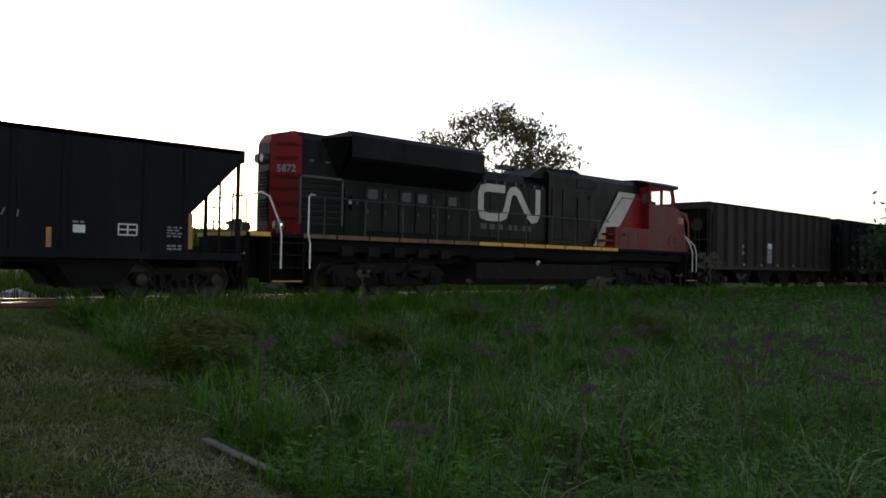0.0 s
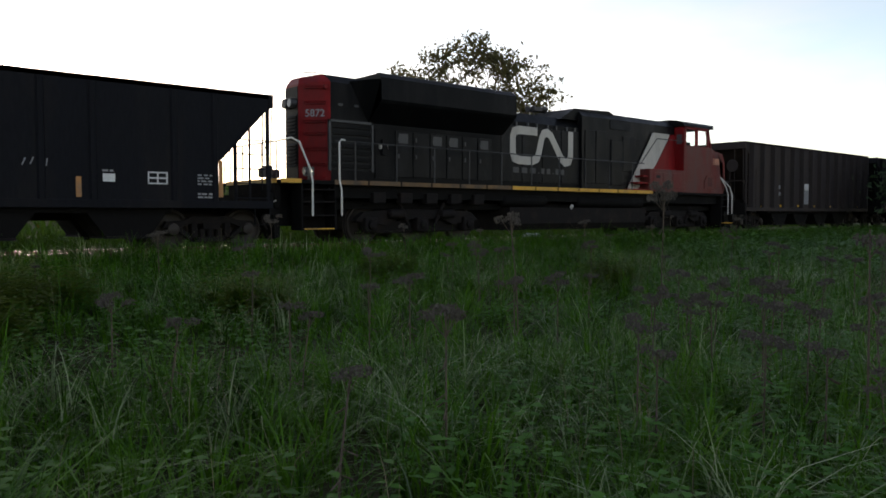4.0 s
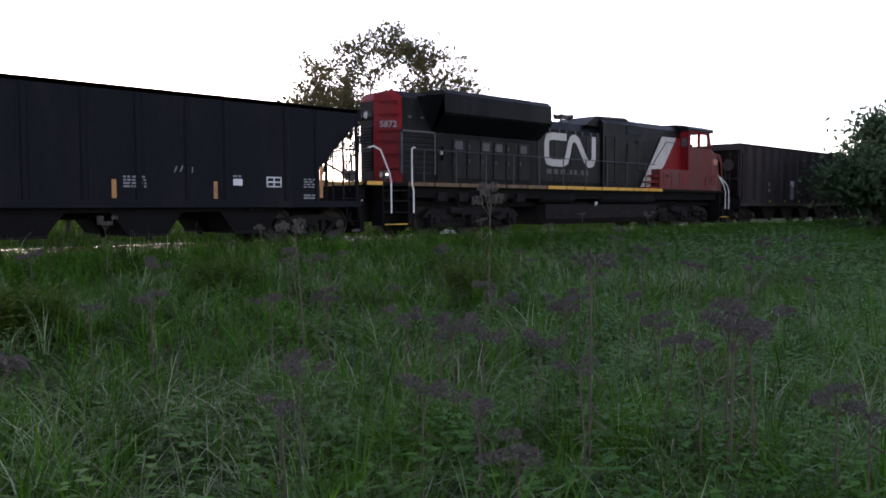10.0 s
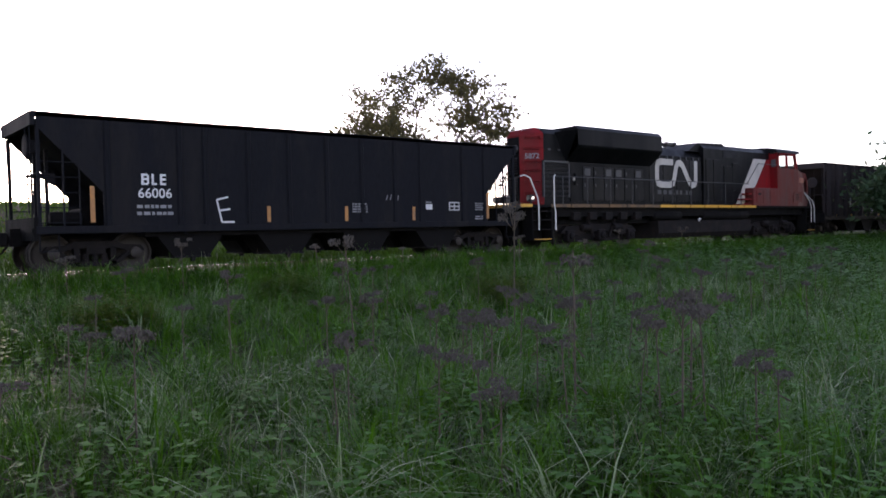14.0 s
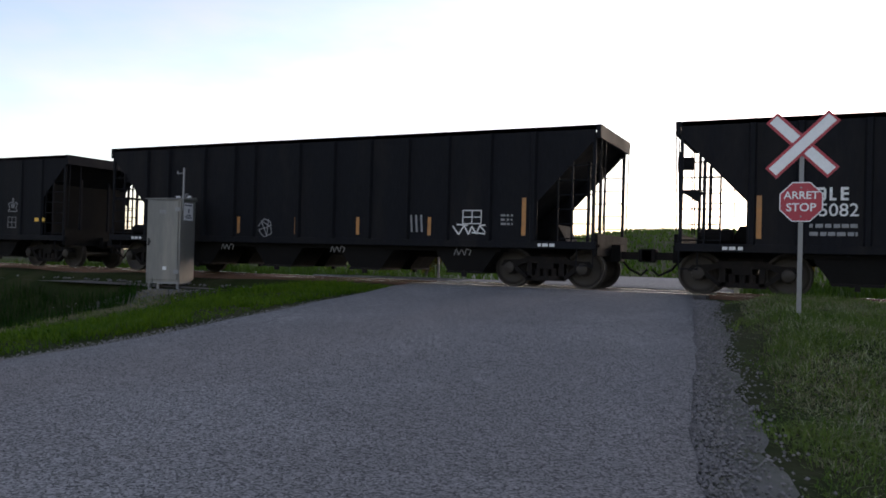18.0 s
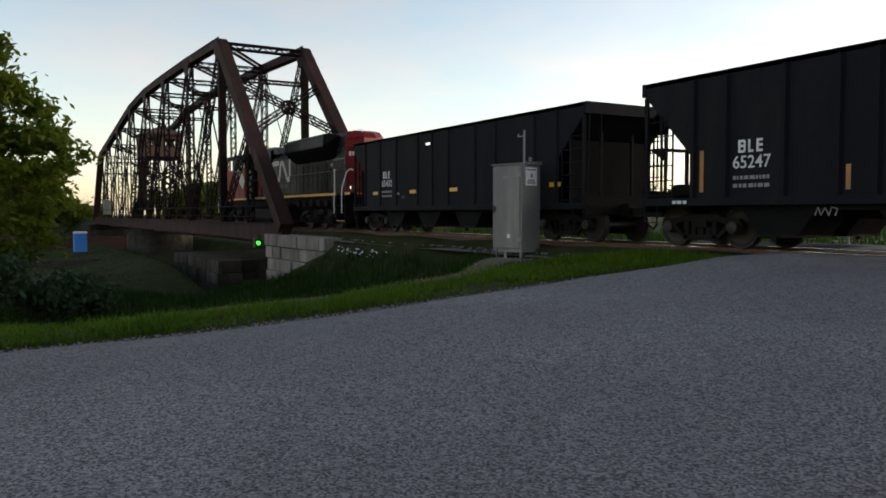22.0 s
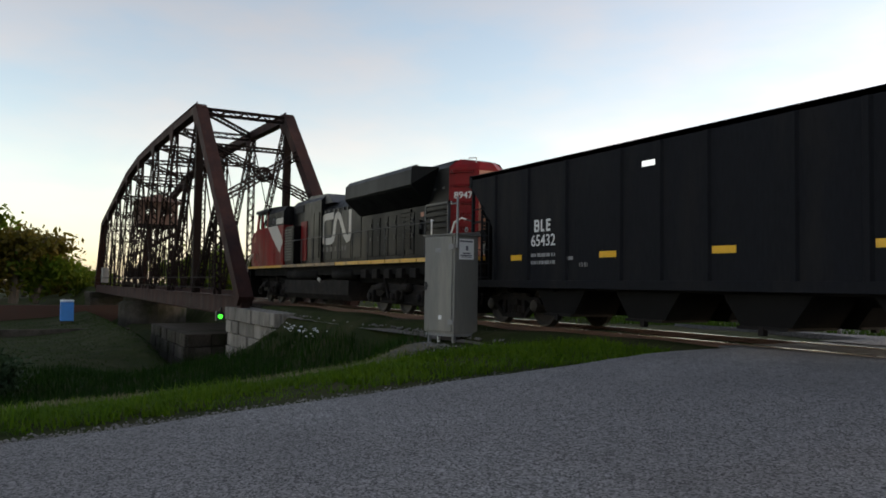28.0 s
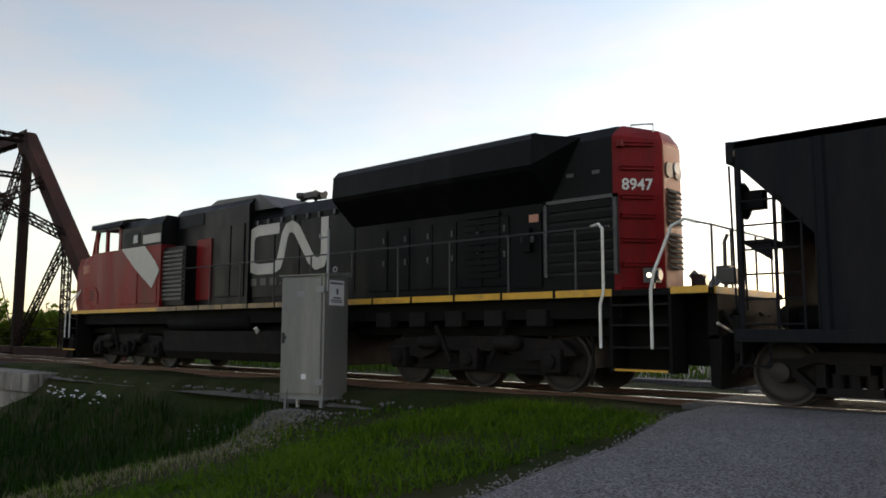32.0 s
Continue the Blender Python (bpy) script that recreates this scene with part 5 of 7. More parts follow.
        for q, z in enumerate((0.42, 0.75, 1.08, 1.38)):
            part("step", bx(Mesh(), xs_ - 0.45, xs_ + 0.45, -1.5, -1.15, z, z + 0.03), TRUCK, st)
            part("step_edge", bx(Mesh(), xs_ - 0.42, xs_ + 0.42, -1.51, -1.5, z, z + 0.03), YELLOW if q == 0 else TRUCK, st)
    part("underframe", bx(Mesh(), 0.9, 19.7, -0.95, 0.95, 0.93, 1.1), HOPPER_DARK, ob)
    part("end_plate", bx(Mesh(), -0.55, -0.4, -1.2, 1.2, 0.9, 1.53), HOPPER_DARK, ob)
    part("pilot", px(Mesh(), [(-0.42, 0.25), (-0.56, 0.2), (-0.6, 0.95), (-0.42, 0.95)], -1.2, 1.2), HOPPER_DARK, ob)
    part("pilot", px(Mesh(), [(19.8, 0.25), (19.98, 0.2), (19.98, 1.5), (19.8, 1.5)], -1.3, 1.3), HOPPER_DARK, ob)
    hs = Mesh().tube([(X(-0.55), -0.5, 1.35), (X(-0.75), -0.52, 1.0), (X(-0.8), -0.5, 0.55), (X(-0.7), -0.45, 0.35)], 0.03, 6).tube([(X(-0.55), -0.9, 1.3), (X(-0.7), -0.9, 0.9), (X(-0.65), -0.85, 0.5)], 0.025, 6)
    part("air_hose", hs, TRUCK, ob)
    for k, (y, z, r) in enumerate(((-1.05, 1.3, 0.035), (-0.75, 1.25, 0.03), (0.4, 1.3, 0.03), (0.8, 1.25, 0.03), (-0.3, 1.2, 0.025))):
        part("air_hose", Mesh().tube([(X(-0.55), y, z), (X(-0.78), y - 0.04, z - 0.25), (X(-0.82 - 0.05 * k), y, 0.62), (X(-0.66), y + 0.05, 0.42)], r, 6), TRUCK, ob)
    part("cut_lever", Mesh().tube([(X(-0.6), -1.35, 1.12), (X(-0.66), -1.0, 1.0), (X(-0.7), -0.2, 0.98)], 0.018, 6), RAILING, ob)
    part("jumper_box", sf(Mesh(), -0.72, -0.5, -0.95, -0.7, 1.68, 1.9, 0.02), HORN, ob)
    part("draft_gear", bx(Mesh(), -0.6, 0.4, -0.75, 0.75, 0.5, 1.0), HOPPER_DARK, ob)
    part("coupler", bx(sf(Mesh(), -1.0, -0.65, -0.17, 0.17, 0.65, 1.0, 0.04), -0.8, 0.0, -0.1, 0.1, 0.72, 0.92).box(min(X(20.0), X(20.8)), max(X(20.0), X(20.8)), -0.12, 0.12, 0.7, 0.95), TRUCK, ob)
    # handrails
    xa, xb = 1.0, 14.2 if dusty else 13.3
    part("handrail", Mesh().tube([(X(xa), -1.46, 2.58), (X(xb), -1.46, 2.58)], 0.017, 6), RAILDARK, ob)
    x = 1.6
    while x < xb:
        part("stanchion", Mesh().tube([(X(x), -1.46, 1.6), (X(x), -1.46, 2.58)], 0.02, 6), RAILDARK, ob)
        x += 1.32
    if dusty:
        part("cab_rail", Mesh().tube([(X(14.0), -1.46, 2.58), (X(15.0), -1.46, 3.5), (X(16.7), -1.48, 3.5)], 0.017, 6), RAILDARK, ob)
    grab = [(1.4, -1.3, 2.62), (1.16, -1.5, 2.62), (1.08, -1.52, 2.55), (1.08, -1.52, 1.6), (1.14, -1.52, 1.4), (1.14, -1.52, 0.75)]
    part("step_rail", Mesh().tube([(X(p[0]), p[1], p[2]) for p in grab], 0.024, 8), RAILING, ob, "white step handrail")
    grab = [(-0.3, -1.25, 2.55), (-0.15, -1.3, 2.6), (0.0, -1.42, 2.5), (0.25, -1.52, 1.85), (0.3, -1.52, 1.6), (0.3, -1.52, 0.75)]
    part("step_rail", Mesh().tube([(X(p[0]), p[1], p[2]) for p in grab], 0.024, 8), RAILING, ob, "white step handrail")
    er = Mesh().tube([(X(-0.3), -1.25, 2.55), (X(-0.5), -1.2, 2.5), (X(-0.5), 1.2, 2.5)], 0.016, 6)
    for y in (-1.2, -0.5, 0.5, 1.2):
        er.tube([(X(-0.5), y, 1.6), (X(-0.5), y, 2.5)], 0.018, 6)
    part("end_rail", er, RAILDARK, ob)
    bs = Mesh().tube([(X(-0.5), -0.75, 1.62), (X(-0.5), -0.75, 2.3), (X(-0.55), -0.75, 2.4)], 0.03, 6)
    bx(bs, -0.6, -0.4, -0.85, -0.65, 1.75, 1.95)
    part("brake_stand", bs, HORN, ob)
    fg = Mesh()
    for dx in (0.1, 0.42):
        fg.tube([(X(19.7 + dx * 0.6), -1.3, 2.35 - dx * 0.3), (X(19.9 + dx), -1.45, 1.9), (X(20.0 + dx), -1.5, 1.6), (X(20.0 + dx), -1.5, 0.8)], 0.022, 6)
    part("front_rail", fg, RAILING, ob)
    part("plow", px(Mesh(), [(19.98, 0.2), (20.5, 0.15), (20.2, 0.9), (19.98, 0.9)], -1.4, 1.4), HOPPER_DARK, ob)
    # tank, reservoirs, trucks
    tk = [(-1.4, 0.5), (-1.25, 0.3), (1.25, 0.3), (1.4, 0.5), (1.4, 1.0), (-1.4, 1.0)]
    part("fuel_tank", Mesh().prism(tk, X(7.3), X(14.4), "x"), TRUCK, ob)
    part("tank_cap", Mesh().tube([(X(10.2), -1.35, 0.95), (X(10.2), -1.45, 1.08)], 0.05, 8), RAILING, ob)
    for x0_, x1_ in ((7.1, 9.1), (10.6, 14.4)):
        part("air_reservoir", Mesh().lathe([(0.05, 0), (0.14, 0.03), (0.19, 0.1), (0.19, x1_ - x0_ - 0.1), (0.14, x1_ - x0_ - 0.03), (0.05, x1_ - x0_)], (X(x0_) if d > 0 else X(x1_), -1.2, 1.22), "x", 14), HOPPER_DARK, ob, smooth=True)
    for k in range(5):
        part("pipe_box", sf(Mesh(), 2.2 + k * 0.9, 2.6 + k * 0.9, -1.42, -1.2, 1.08, 1.36, 0.02), TRUCK, ob)
    for c in (4.0, 16.9):
        tr = part("truck", bx(Mesh(), c - 2.0, c + 2.0, -0.55, 0.55, 0.38, 0.92), TRUCK, ob)
        for y in (-1.05, 1.05):
            sfm = Mesh().prism([(X(c - 2.2), 0.62), (X(c - 1.9), 0.86), (X(c - 0.6), 0.92), (X(c + 0.6), 0.92), (X(c + 1.9), 0.86), (X(c + 2.2), 0.62), (X(c + 1.2), 0.5), (X(c + 0.8), 0.66), (X(c - 0.8), 0.66), (X(c - 1.2), 0.5)], y - 0.1, y + 0.1, "y")
            part("side_frame", sfm, TRUCK, tr)
            part("brake_rod", Mesh().tube([(X(c - 2.1), y * 0.92, 0.3), (X(c + 2.1), y * 0.92, 0.34)], 0.04, 6), TRUCK, tr)
            part("equaliser", bx(Mesh(), c - 1.5, c + 1.5, min(y * 0.75, y * 0.92), max(y * 0.75, y * 0.92), 0.36, 0.6), TRUCK, tr)
        for ax in (-1.75, 0.0, 1.75):
            wheelset(0.51, ob, X(c + ax))
            part("axle_box", Mesh().soft(X(c + ax) - 0.2, X(c + ax) + 0.2, -1.26, -0.98, 0.32, 0.72, 0.04).lathe([(0.06, -0.08), (0.12, -0.05), (0.13, 0.05)], (X(c + ax), -1.27, 0.51), "y", 12), TRUCK, tr)
        for ax in (-0.9, 0.9):
            part("brake_cylinder", Mesh().lathe([(0.04, -0.3), (0.12, -0.25), (0.13, 0.2), (0.06, 0.26)], (X(c + ax), -1.24, 0.8), "x", 12), TRUCK, tr, smooth=True)
            part("damper", Mesh().tube([(X(c + ax * 0.5), -1.2, 0.45), (X(c + ax * 0.9), -1.2, 1.1)], 0.05, 8), TRUCK, tr)
        part("sand_pipe", Mesh().tube([(X(c - 2.3), -0.9, 1.2), (X(c - 2.35), -0.85, 0.5), (X(c - 2.25), -0.8, 0.15)], 0.025, 6), TRUCK, tr)
    # the upper works stand 3 per cent taller than drawn above
    for p in ob.children_recursive:
        for v in p.data.vertices:
            if v.co.z > 1.66:
                v.co.z = 1.66 + (v.co.z - 1.66) * 1.03
    return ob


loco_east = locomotive(UL1, 1, "5872", True)
loco_west = locomotive(UL2, -1, "8947", False)

# ---------------------------------------------------------------- bridge
bridge = thing("truss_bridge", "rusty brown steel truss swing bridge with laced members", "bridge")
BW = 2.53
TOPS = [(-24.45, 10.6), (-32.4, 10.8), (-40.3, 10.9), (-48.1, 10.9), (-55.9, 10.45), (-63.7, 9.35), (-71.5, 8.3), (-77.9, 7.4)]
ENDS = (-13.6, -84.0)
FLOOR = 0.05


def laced(p, q, w, d, bars=True):
    """A member of two flanges joined by crossing lacing bars, w across in x-z, d through in y."""
    p, q = Vector(p), Vector(q)
    ax = (q - p).normalized()
    side = ax.cross(Vector((0, 1, 0)))
    if side.length < 0.2:
        side = Vector((1, 0, 0)) if abs(ax.x) < 0.5 else Vector((0, 0, 1))
        side = (side - ax * side.dot(ax))
    side.normalize()
    m = Mesh()
    up = ax.cross(side)
    for s in (-1, 1):
        for u in (-1, 1):
            m.beam(p + side * s * w / 2 + up * u * d / 2, q + side * s * w / 2 + up * u * d / 2, 0.06, 0.06, up)
    if bars:
        L = (q - p).length
        n = max(int(L / (max(w, d) * 1.1)), 1)
        for k in range(n):
            a, b = p + ax * L * k / n, p + ax * L * (k + 1) / n
            f = 1 if k % 2 else -1
            for e in (-1, 1):
                m.beam(a - side * f * w / 2 + up * e * d / 2, b + side * f * w / 2 + up * e * d / 2, 0.012, 0.05, side)
                m.beam(a - up * f * d / 2 + side * e * w / 2, b + up * f * d / 2 + side * e * w / 2, 0.012, 0.05, up)
    return m


for y in (-BW, BW):
    for e, t in ((ENDS[0], TOPS[0]), (ENDS[1], TOPS[-1])):
        ep = Mesh().beam((e, y, FLOOR), (t[0], y, t[1]), 0.55, 0.62, (0, 1, 0))
        ep.beam((e, y - 0.32, FLOOR), (t[0], y - 0.32, t[1]), 0.62, 0.03, (0, 1, 0))
        part("end_post", ep, BRIDGE, bridge)
    for a, b in zip(TOPS, TOPS[1:]):
        part("top_chord", Mesh().beam((a[0], y, a[1]), (b[0], y, b[1]), 0.42, 0.5, (0, 1, 0)).beam((a[0], y, a[1] + 0.26), (b[0], y, b[1] + 0.26), 0.03, 0.6, (0, 1, 0)), BRIDGE, bridge)
        part("gusset_plate", Mesh().prism([(a[0] - 0.7, a[1] - 0.3), (a[0] - 0.4, a[1] + 0.3), (a[0] + 0.4, a[1] + 0.3), (a[0] + 0.7, a[1] - 0.3), (a[0] + 0.3, a[1] - 0.9), (a[0] - 0.3, a[1] - 0.9)], y - 0.27, y - 0.24, "y"), BRIDGE, bridge)
    part("bottom_chord", Mesh().box(ENDS[1], ENDS[0], y - 0.2, y + 0.2, -0.55, 0.25).box(ENDS[1], ENDS[0], y - 0.28, y + 0.28, 0.22, 0.27).box(ENDS[1], ENDS[0], y - 0.28, y + 0.28, -0.57, -0.52), BRIDGE, bridge)
    n = len(TOPS)
    for i, (x, z) in enumerate(TOPS):
        if i == 0:
            part("vertical", Mesh().beam((x, y, FLOOR), (x, y, z), 0.34, 0.4, (0, 1, 0)), BRIDGE_SHADED, bridge)
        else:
            part("vertical", laced((x, y, FLOOR), (x, y, z), 0.34, 0.36), BRIDGE_SHADED, bridge)
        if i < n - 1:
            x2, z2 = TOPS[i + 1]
            part("diagonal", laced((x, y, z), (x2, y, FLOOR), 0.3, 0.28, True), BRIDGE_SHADED, bridge)
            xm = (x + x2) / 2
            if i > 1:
                part("diagonal", Mesh().beam((x, y, FLOOR), (x2, y, z2), 0.09, 0.12), BRIDGE_SHADED, bridge)
                part("sub_vertical", laced((xm, y, FLOOR), (xm, y, (z + z2) / 4 + 0.2), 0.24, 0.24), BRIDGE_SHADED, bridge)
            part("tie_rod", Mesh().tube([(x, y, FLOOR), (x2, y, z2)], 0.03, 6), BRIDGE_SHADED, bridge)
    part("sub_vertical", laced((-19.1, y, FLOOR), (-19.1, y, 5.2), 0.28, 0.28), BRIDGE_SHADED, bridge)
    part("diagonal", laced((-19.1, y, 5.2), (-24.7, y, FLOOR), 0.28, 0.26), BRIDGE_SHADED, bridge)
    part("hand_railing", Mesh().tube([(ENDS[0] - 2, y * 1.35, 1.1), (ENDS[1] + 4, y * 1.35, 1.1)], 0.03, 6).tube([(ENDS[0] - 2, y * 1.35, 0.6), (ENDS[1] + 4, y * 1.35, 0.6)], 0.025, 6), BRIDGE_SHADED, bridge)
for i, (x, z) in enumerate(TOPS):
    part("top_strut", laced((x, -BW, z - 0.1), (x, BW, z - 0.1), 0.45, 0.3), BRIDGE_SHADED, bridge)
    part("sway_strut", laced((x, -BW, z - 2.0), (x, BW, z - 2.0), 0.3, 0.2), BRIDGE_SHADED, bridge)
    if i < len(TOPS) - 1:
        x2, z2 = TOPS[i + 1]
        part("top_lateral", laced((x, -BW, z), (x2, BW, z2), 0.28, 0.15), BRIDGE_SHADED, bridge)
        part("floor_beam", Mesh().box(x - 0.25, x + 0.25, -BW, BW, -0.55, 0.0), BRIDGE, bridge)


def on_post(k, y):
    return (ENDS[0] + (TOPS[0][0] - ENDS[0]) * k, y, FLOOR + (TOPS[0][1] - FLOOR) * k)


part("portal_strut", laced(on_post(0.985, -BW), on_post(0.985, BW), 0.42, 0.3), BRIDGE_SHADED, bridge)
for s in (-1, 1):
    part("portal_brace", laced(on_post(0.47, s * BW), on_post(0.77, -s * BW), 0.36, 0.24), BRIDGE_SHADED, bridge)
    part("knee_plate", Mesh().beam(on_post(0.7, s * BW), on_post(0.72, s * (BW - 0.5)), 0.45, 0.1), BRIDGE_SHADED, bridge)
c = on_post(0.62, 0)
ring = Mesh()
for k in range(14):
    a, b = k * math.pi / 7, (k + 1) * math.pi / 7
    ring.beam((c[0], 0.36 * math.cos(a), c[2] + 0.36 * math.sin(a)), (c[0], 0.36 * math.cos(b), c[2] + 0.36 * math.sin(b)), 0.12, 0.12, (1, 0, 0))
part("portal_ring", ring, BRIDGE_SHADED, bridge)
deck = Mesh()
for x in steps(-84, -13.5, 0.55):
    deck.box(x - 0.11, x + 0.11, -2.0, 2.0, -0.36, -0.175)
part("bridge_ties", deck, TIE, bridge)
part("stringer", Mesh().box(-84, -13.4, -0.95, -0.7, -0.95, -0.36).box(-84, -13.4, 0.7, 0.95, -0.95, -0.36), BRIDGE, bridge)
# operator's cabin and its tower in the middle of the span
cab_m = Mesh().box(-59.2, -54.6, -1.7, 1.7, 5.9, 6.05)
cabin = part("cabin_floor", cab_m, BRIDGE_SHADED, bridge)
WOOD = material("cabin_boards", (0.12, 0.07, 0.055), 0.85, var=0.3, scale=2, bump=0.3, streak=4)
for y in (-1.6, 1.6):
    part("cabin_wall", Mesh().box(-59, -54.8, y - 0.05, y + 0.05, 6.05, 6.9).box(-59, -54.8, y - 0.05, y + 0.05, 7.75, 8.1).box(-59, -58.6, y - 0.05, y + 0.05, 6.9, 7.75).box(-57.2, -56.6, y - 0.05, y + 0.05, 6.9, 7.75).box(-55.2, -54.8, y - 0.05, y + 0.05, 6.9, 7.75), WOOD, cabin)
for x in (-59, -54.8):
    part("cabin_wall", Mesh().box(x - 0.05, x + 0.05, -1.6, 1.6, 6.05, 6.9).box(x - 0.05, x + 0.05, -1.6, 1.6, 7.75, 8.1).box(x - 0.05, x + 0.05, -1.6, -1.1, 6.9, 7.75).box(x - 0.05, x + 0.05, -0.2, 0.2, 6.9, 7.75).box(x - 0.05, x + 0.05, 1.1, 1.6, 6.9, 7.75), WOOD, cabin)
part("cabin_roof", Mesh().add([(-59.6, -2.1, 8.1), (-54.2, -2.1, 8.1), (-54.2, 2.1, 8.1), (-59.6, 2.1, 8.1), (-57.8, 0, 9.0), (-56, 0, 9.0)], [(0, 1, 5, 4), (1, 2, 5), (2, 3, 4, 5), (3, 0, 4), (3, 2, 1, 0)]), WOOD, cabin)
for x in (-59, -54.8):
    for y in (-2.3, 2.3):
        part("tower_post", laced((x, y, 0.2), (x, y * 0.72, 5.9), 0.3, 0.3), BRIDGE_SHADED, bridge)
    part("tower_brace", Mesh().beam((x, -2.2, 3.0), (x, 2.2, 5.6), 0.14, 0.14).beam((x, 2.2, 3.0), (x, -2.2, 5.6), 0.14, 0.14), BRIDGE_SHADED, bridge)
for k in range(5):
    part("drive_gear", Mesh().lathe([(0.2, -0.1), (0.7, -0.08), (0.7, 0.08), (0.2, 0.1)], (-57 + k * 0.6, -2.2 + k * 0.2, 1.2 + 0.5 * (k % 2)), "y", 14), BRIDGE_SHADED, bridge)
part("relay_box", Mesh().soft(-71, -69.6, -3.3, -2.7, 0.6, 2.2, 0.03), CASE, bridge, "pale metal relay box")

# stone abutment and piers
def stone_wall(name, label, x0, x1, y0, y1, z0, z1, course, length, cap=True, seed=1, mat=STONE):
    """Coursed blocks round a core, each a part of its own."""
    rs = random.Random(seed)
    core = solid(name, Mesh().box(x0 + 0.12, x1 - 0.12, y0 + 0.12, y1 - 0.12, z0, z1 - 0.02), mat, label, "abutment", kind="structure")
    n = max(int((z1 - z0) / course), 1)
    h = (z1 - z0) / n
    for j in range(n):
        za, zb = z0 + j * h, z0 + (j + 1) * h
        out = 0.1 if cap and j == n - 1 else 0.0
        for face in ("s", "e", "w"):
            a, b = (x0, x1) if face == "s" else (y0 + 0.13, y1)
            p = a - (rs.uniform(0.2, 0.8) * length if j % 2 else 0)
            while p < b:
                q = p + length * rs.uniform(0.75, 1.25)
                u, v = max(p, a) + 0.014, min(q, b) - 0.014
                if v - u > 0.12:
                    pr = rs.uniform(0, 0.09) + out
                    if face == "s":
                        m = Mesh().soft(u, v, y0 - pr, y0 + 0.14, za + 0.016, zb - 0.016, 0.035)
                    elif face == "e":
                        m = Mesh().soft(x1 - 0.14, x1 + pr, u, v, za + 0.016, zb - 0.016, 0.035)
                    else:
                        m = Mesh().soft(x0 - pr, x0 + 0.14, u, v, za + 0.016, zb - 0.016, 0.035)
                    part("stone", m, mat, core)
                p = q
    return core


stone_wall("abutment", "pale weathered stone abutment under the end of the bridge", -15.6, -7.9, -2.8, 2.8, -3.7, -0.22, 0.52, 1.2, True, 2)
stone_wall("pier", "mossy stone pier below the truss bridge, darkened in colour for shade", -34, -22.5, -3.4, 3.4, -5.4, -1.9, 0.6, 1.0, False, 3, STONE_OLD)
stone_wall("abutment_far", "stone abutment at the far end of the bridge", -92, -83.5, -3.3, 3.3, -4, -0.6, 0.6, 1.4, True, 4, STONE_OLD)
# added wall; its dark face stands for the shade below the span
solid("channel_wall", Mesh().box(-34, -13.6, 3.6, 4.6, -6.4, -0.9), STONE_OLD, "dark stone wall added in the channel for the shade under the bridge", "wall", kind="structure")
core = solid("pivot_pier", Mesh().lathe([(3.0, -6.0), (3.0, -1.2), (2.6, -1.0), (2.6, -0.6)], (-57, 0, 0), "z", 24), STONE_OLD, "round stone pier carrying the swing bridge", "pier", kind="structure")
sg = thing("signal_light", "green canal signal lamp on a dark box under the bridge", "signal light")
part("housing", Mesh().soft(-17.1, -16.75, -3.05, -2.7, -0.95, -0.5, 0.03).beam((-16.9, -2.85, -0.5), (-16.9, -2.8, -0.3), 0.06, 0.06), RAILDARK, sg)
part("lens", Mesh().lathe([(0.11, -0.02), (0.11, 0.02)], (-16.73, -2.88, -0.73), "x", 16), GREEN, sg)

# ---------------------------------------------------------------- signs, case, small things
def crossing_sign(x, y, z0, zo, zx, d, stop=True):
    """Crossbuck over a stop sign on a steel post; d -1 faces south, 1 north."""
    ob = thing("crossing_sign", "red-edged white crossbuck above a red stop sign on a steel post" if stop else "crossbuck seen from behind on a post", "road sign")
    pm = Mesh().box(x - 0.03, x + 0.03, y - 0.012, y + 0.012, z0 - 0.3, zx + 0.15).box(x - 0.03, x - 0.02, y - 0.03, y + 0.03, z0 - 0.3, zx + 0.15).box(x + 0.02, x + 0.03, y - 0.03, y + 0.03, z0 - 0.3, zx + 0.15)
    part("post", pm, GALV, ob)
    for k, s in enumerate((-1, 1)):
        a = s * 0.78
        yy = y + d * (0.045 + 0.008 * k)
        ux, uz = math.cos(a), math.sin(a)
        nx, nz = -uz, ux
        def bar(hl, hw, y0, y1):
            return Mesh().prism([(x + ux * p * hl + nx * q * hw, zx + uz * p * hl + nz * q * hw) for p, q in ((-1, -1), (1, -1), (1, 1), (-1, 1))], y0, y1, "y")
        bl = part("blade", bar(0.555, 0.105, yy, yy + d * 0.003), SIGN_RED if stop else GALV, ob)
        part("blade_face", bar(0.525, 0.068, yy + d * 0.003, yy + d * 0.006), SIGN_WHITE if stop else GALV, bl)
    if stop:
        def octagon(r, y0, y1):
            return Mesh().prism([(x + r * math.cos(math.pi / 8 + k * math.pi / 4), zo + r * math.sin(math.pi / 8 + k * math.pi / 4)) for k in range(8)], y0, y1, "y")
        yy = y + d * 0.035
        oc = part("stop_plate", octagon(0.298, yy, yy + d * 0.003), SIGN_WHITE, ob)
        part("stop_face", octagon(0.282, yy + d * 0.003, yy + d * 0.006), SIGN_RED, oc)
        letters("ARRET", 0.148, x, zo + 0.088, yy + d * 0.008, "lettering", SIGN_WHITE, oc, bold=0.002)
        letters("STOP", 0.158, x, zo - 0.08, yy + d * 0.008, "lettering", SIGN_WHITE, oc, bold=0.002)
        for z in (zo + 0.2, zo - 0.2, zx):
            part("bolt", Mesh().lathe([(0.012, -0.012), (0.012, 0.0)], (x, yy - 0.004, z), "y", 8), GALV, ob)
    return ob


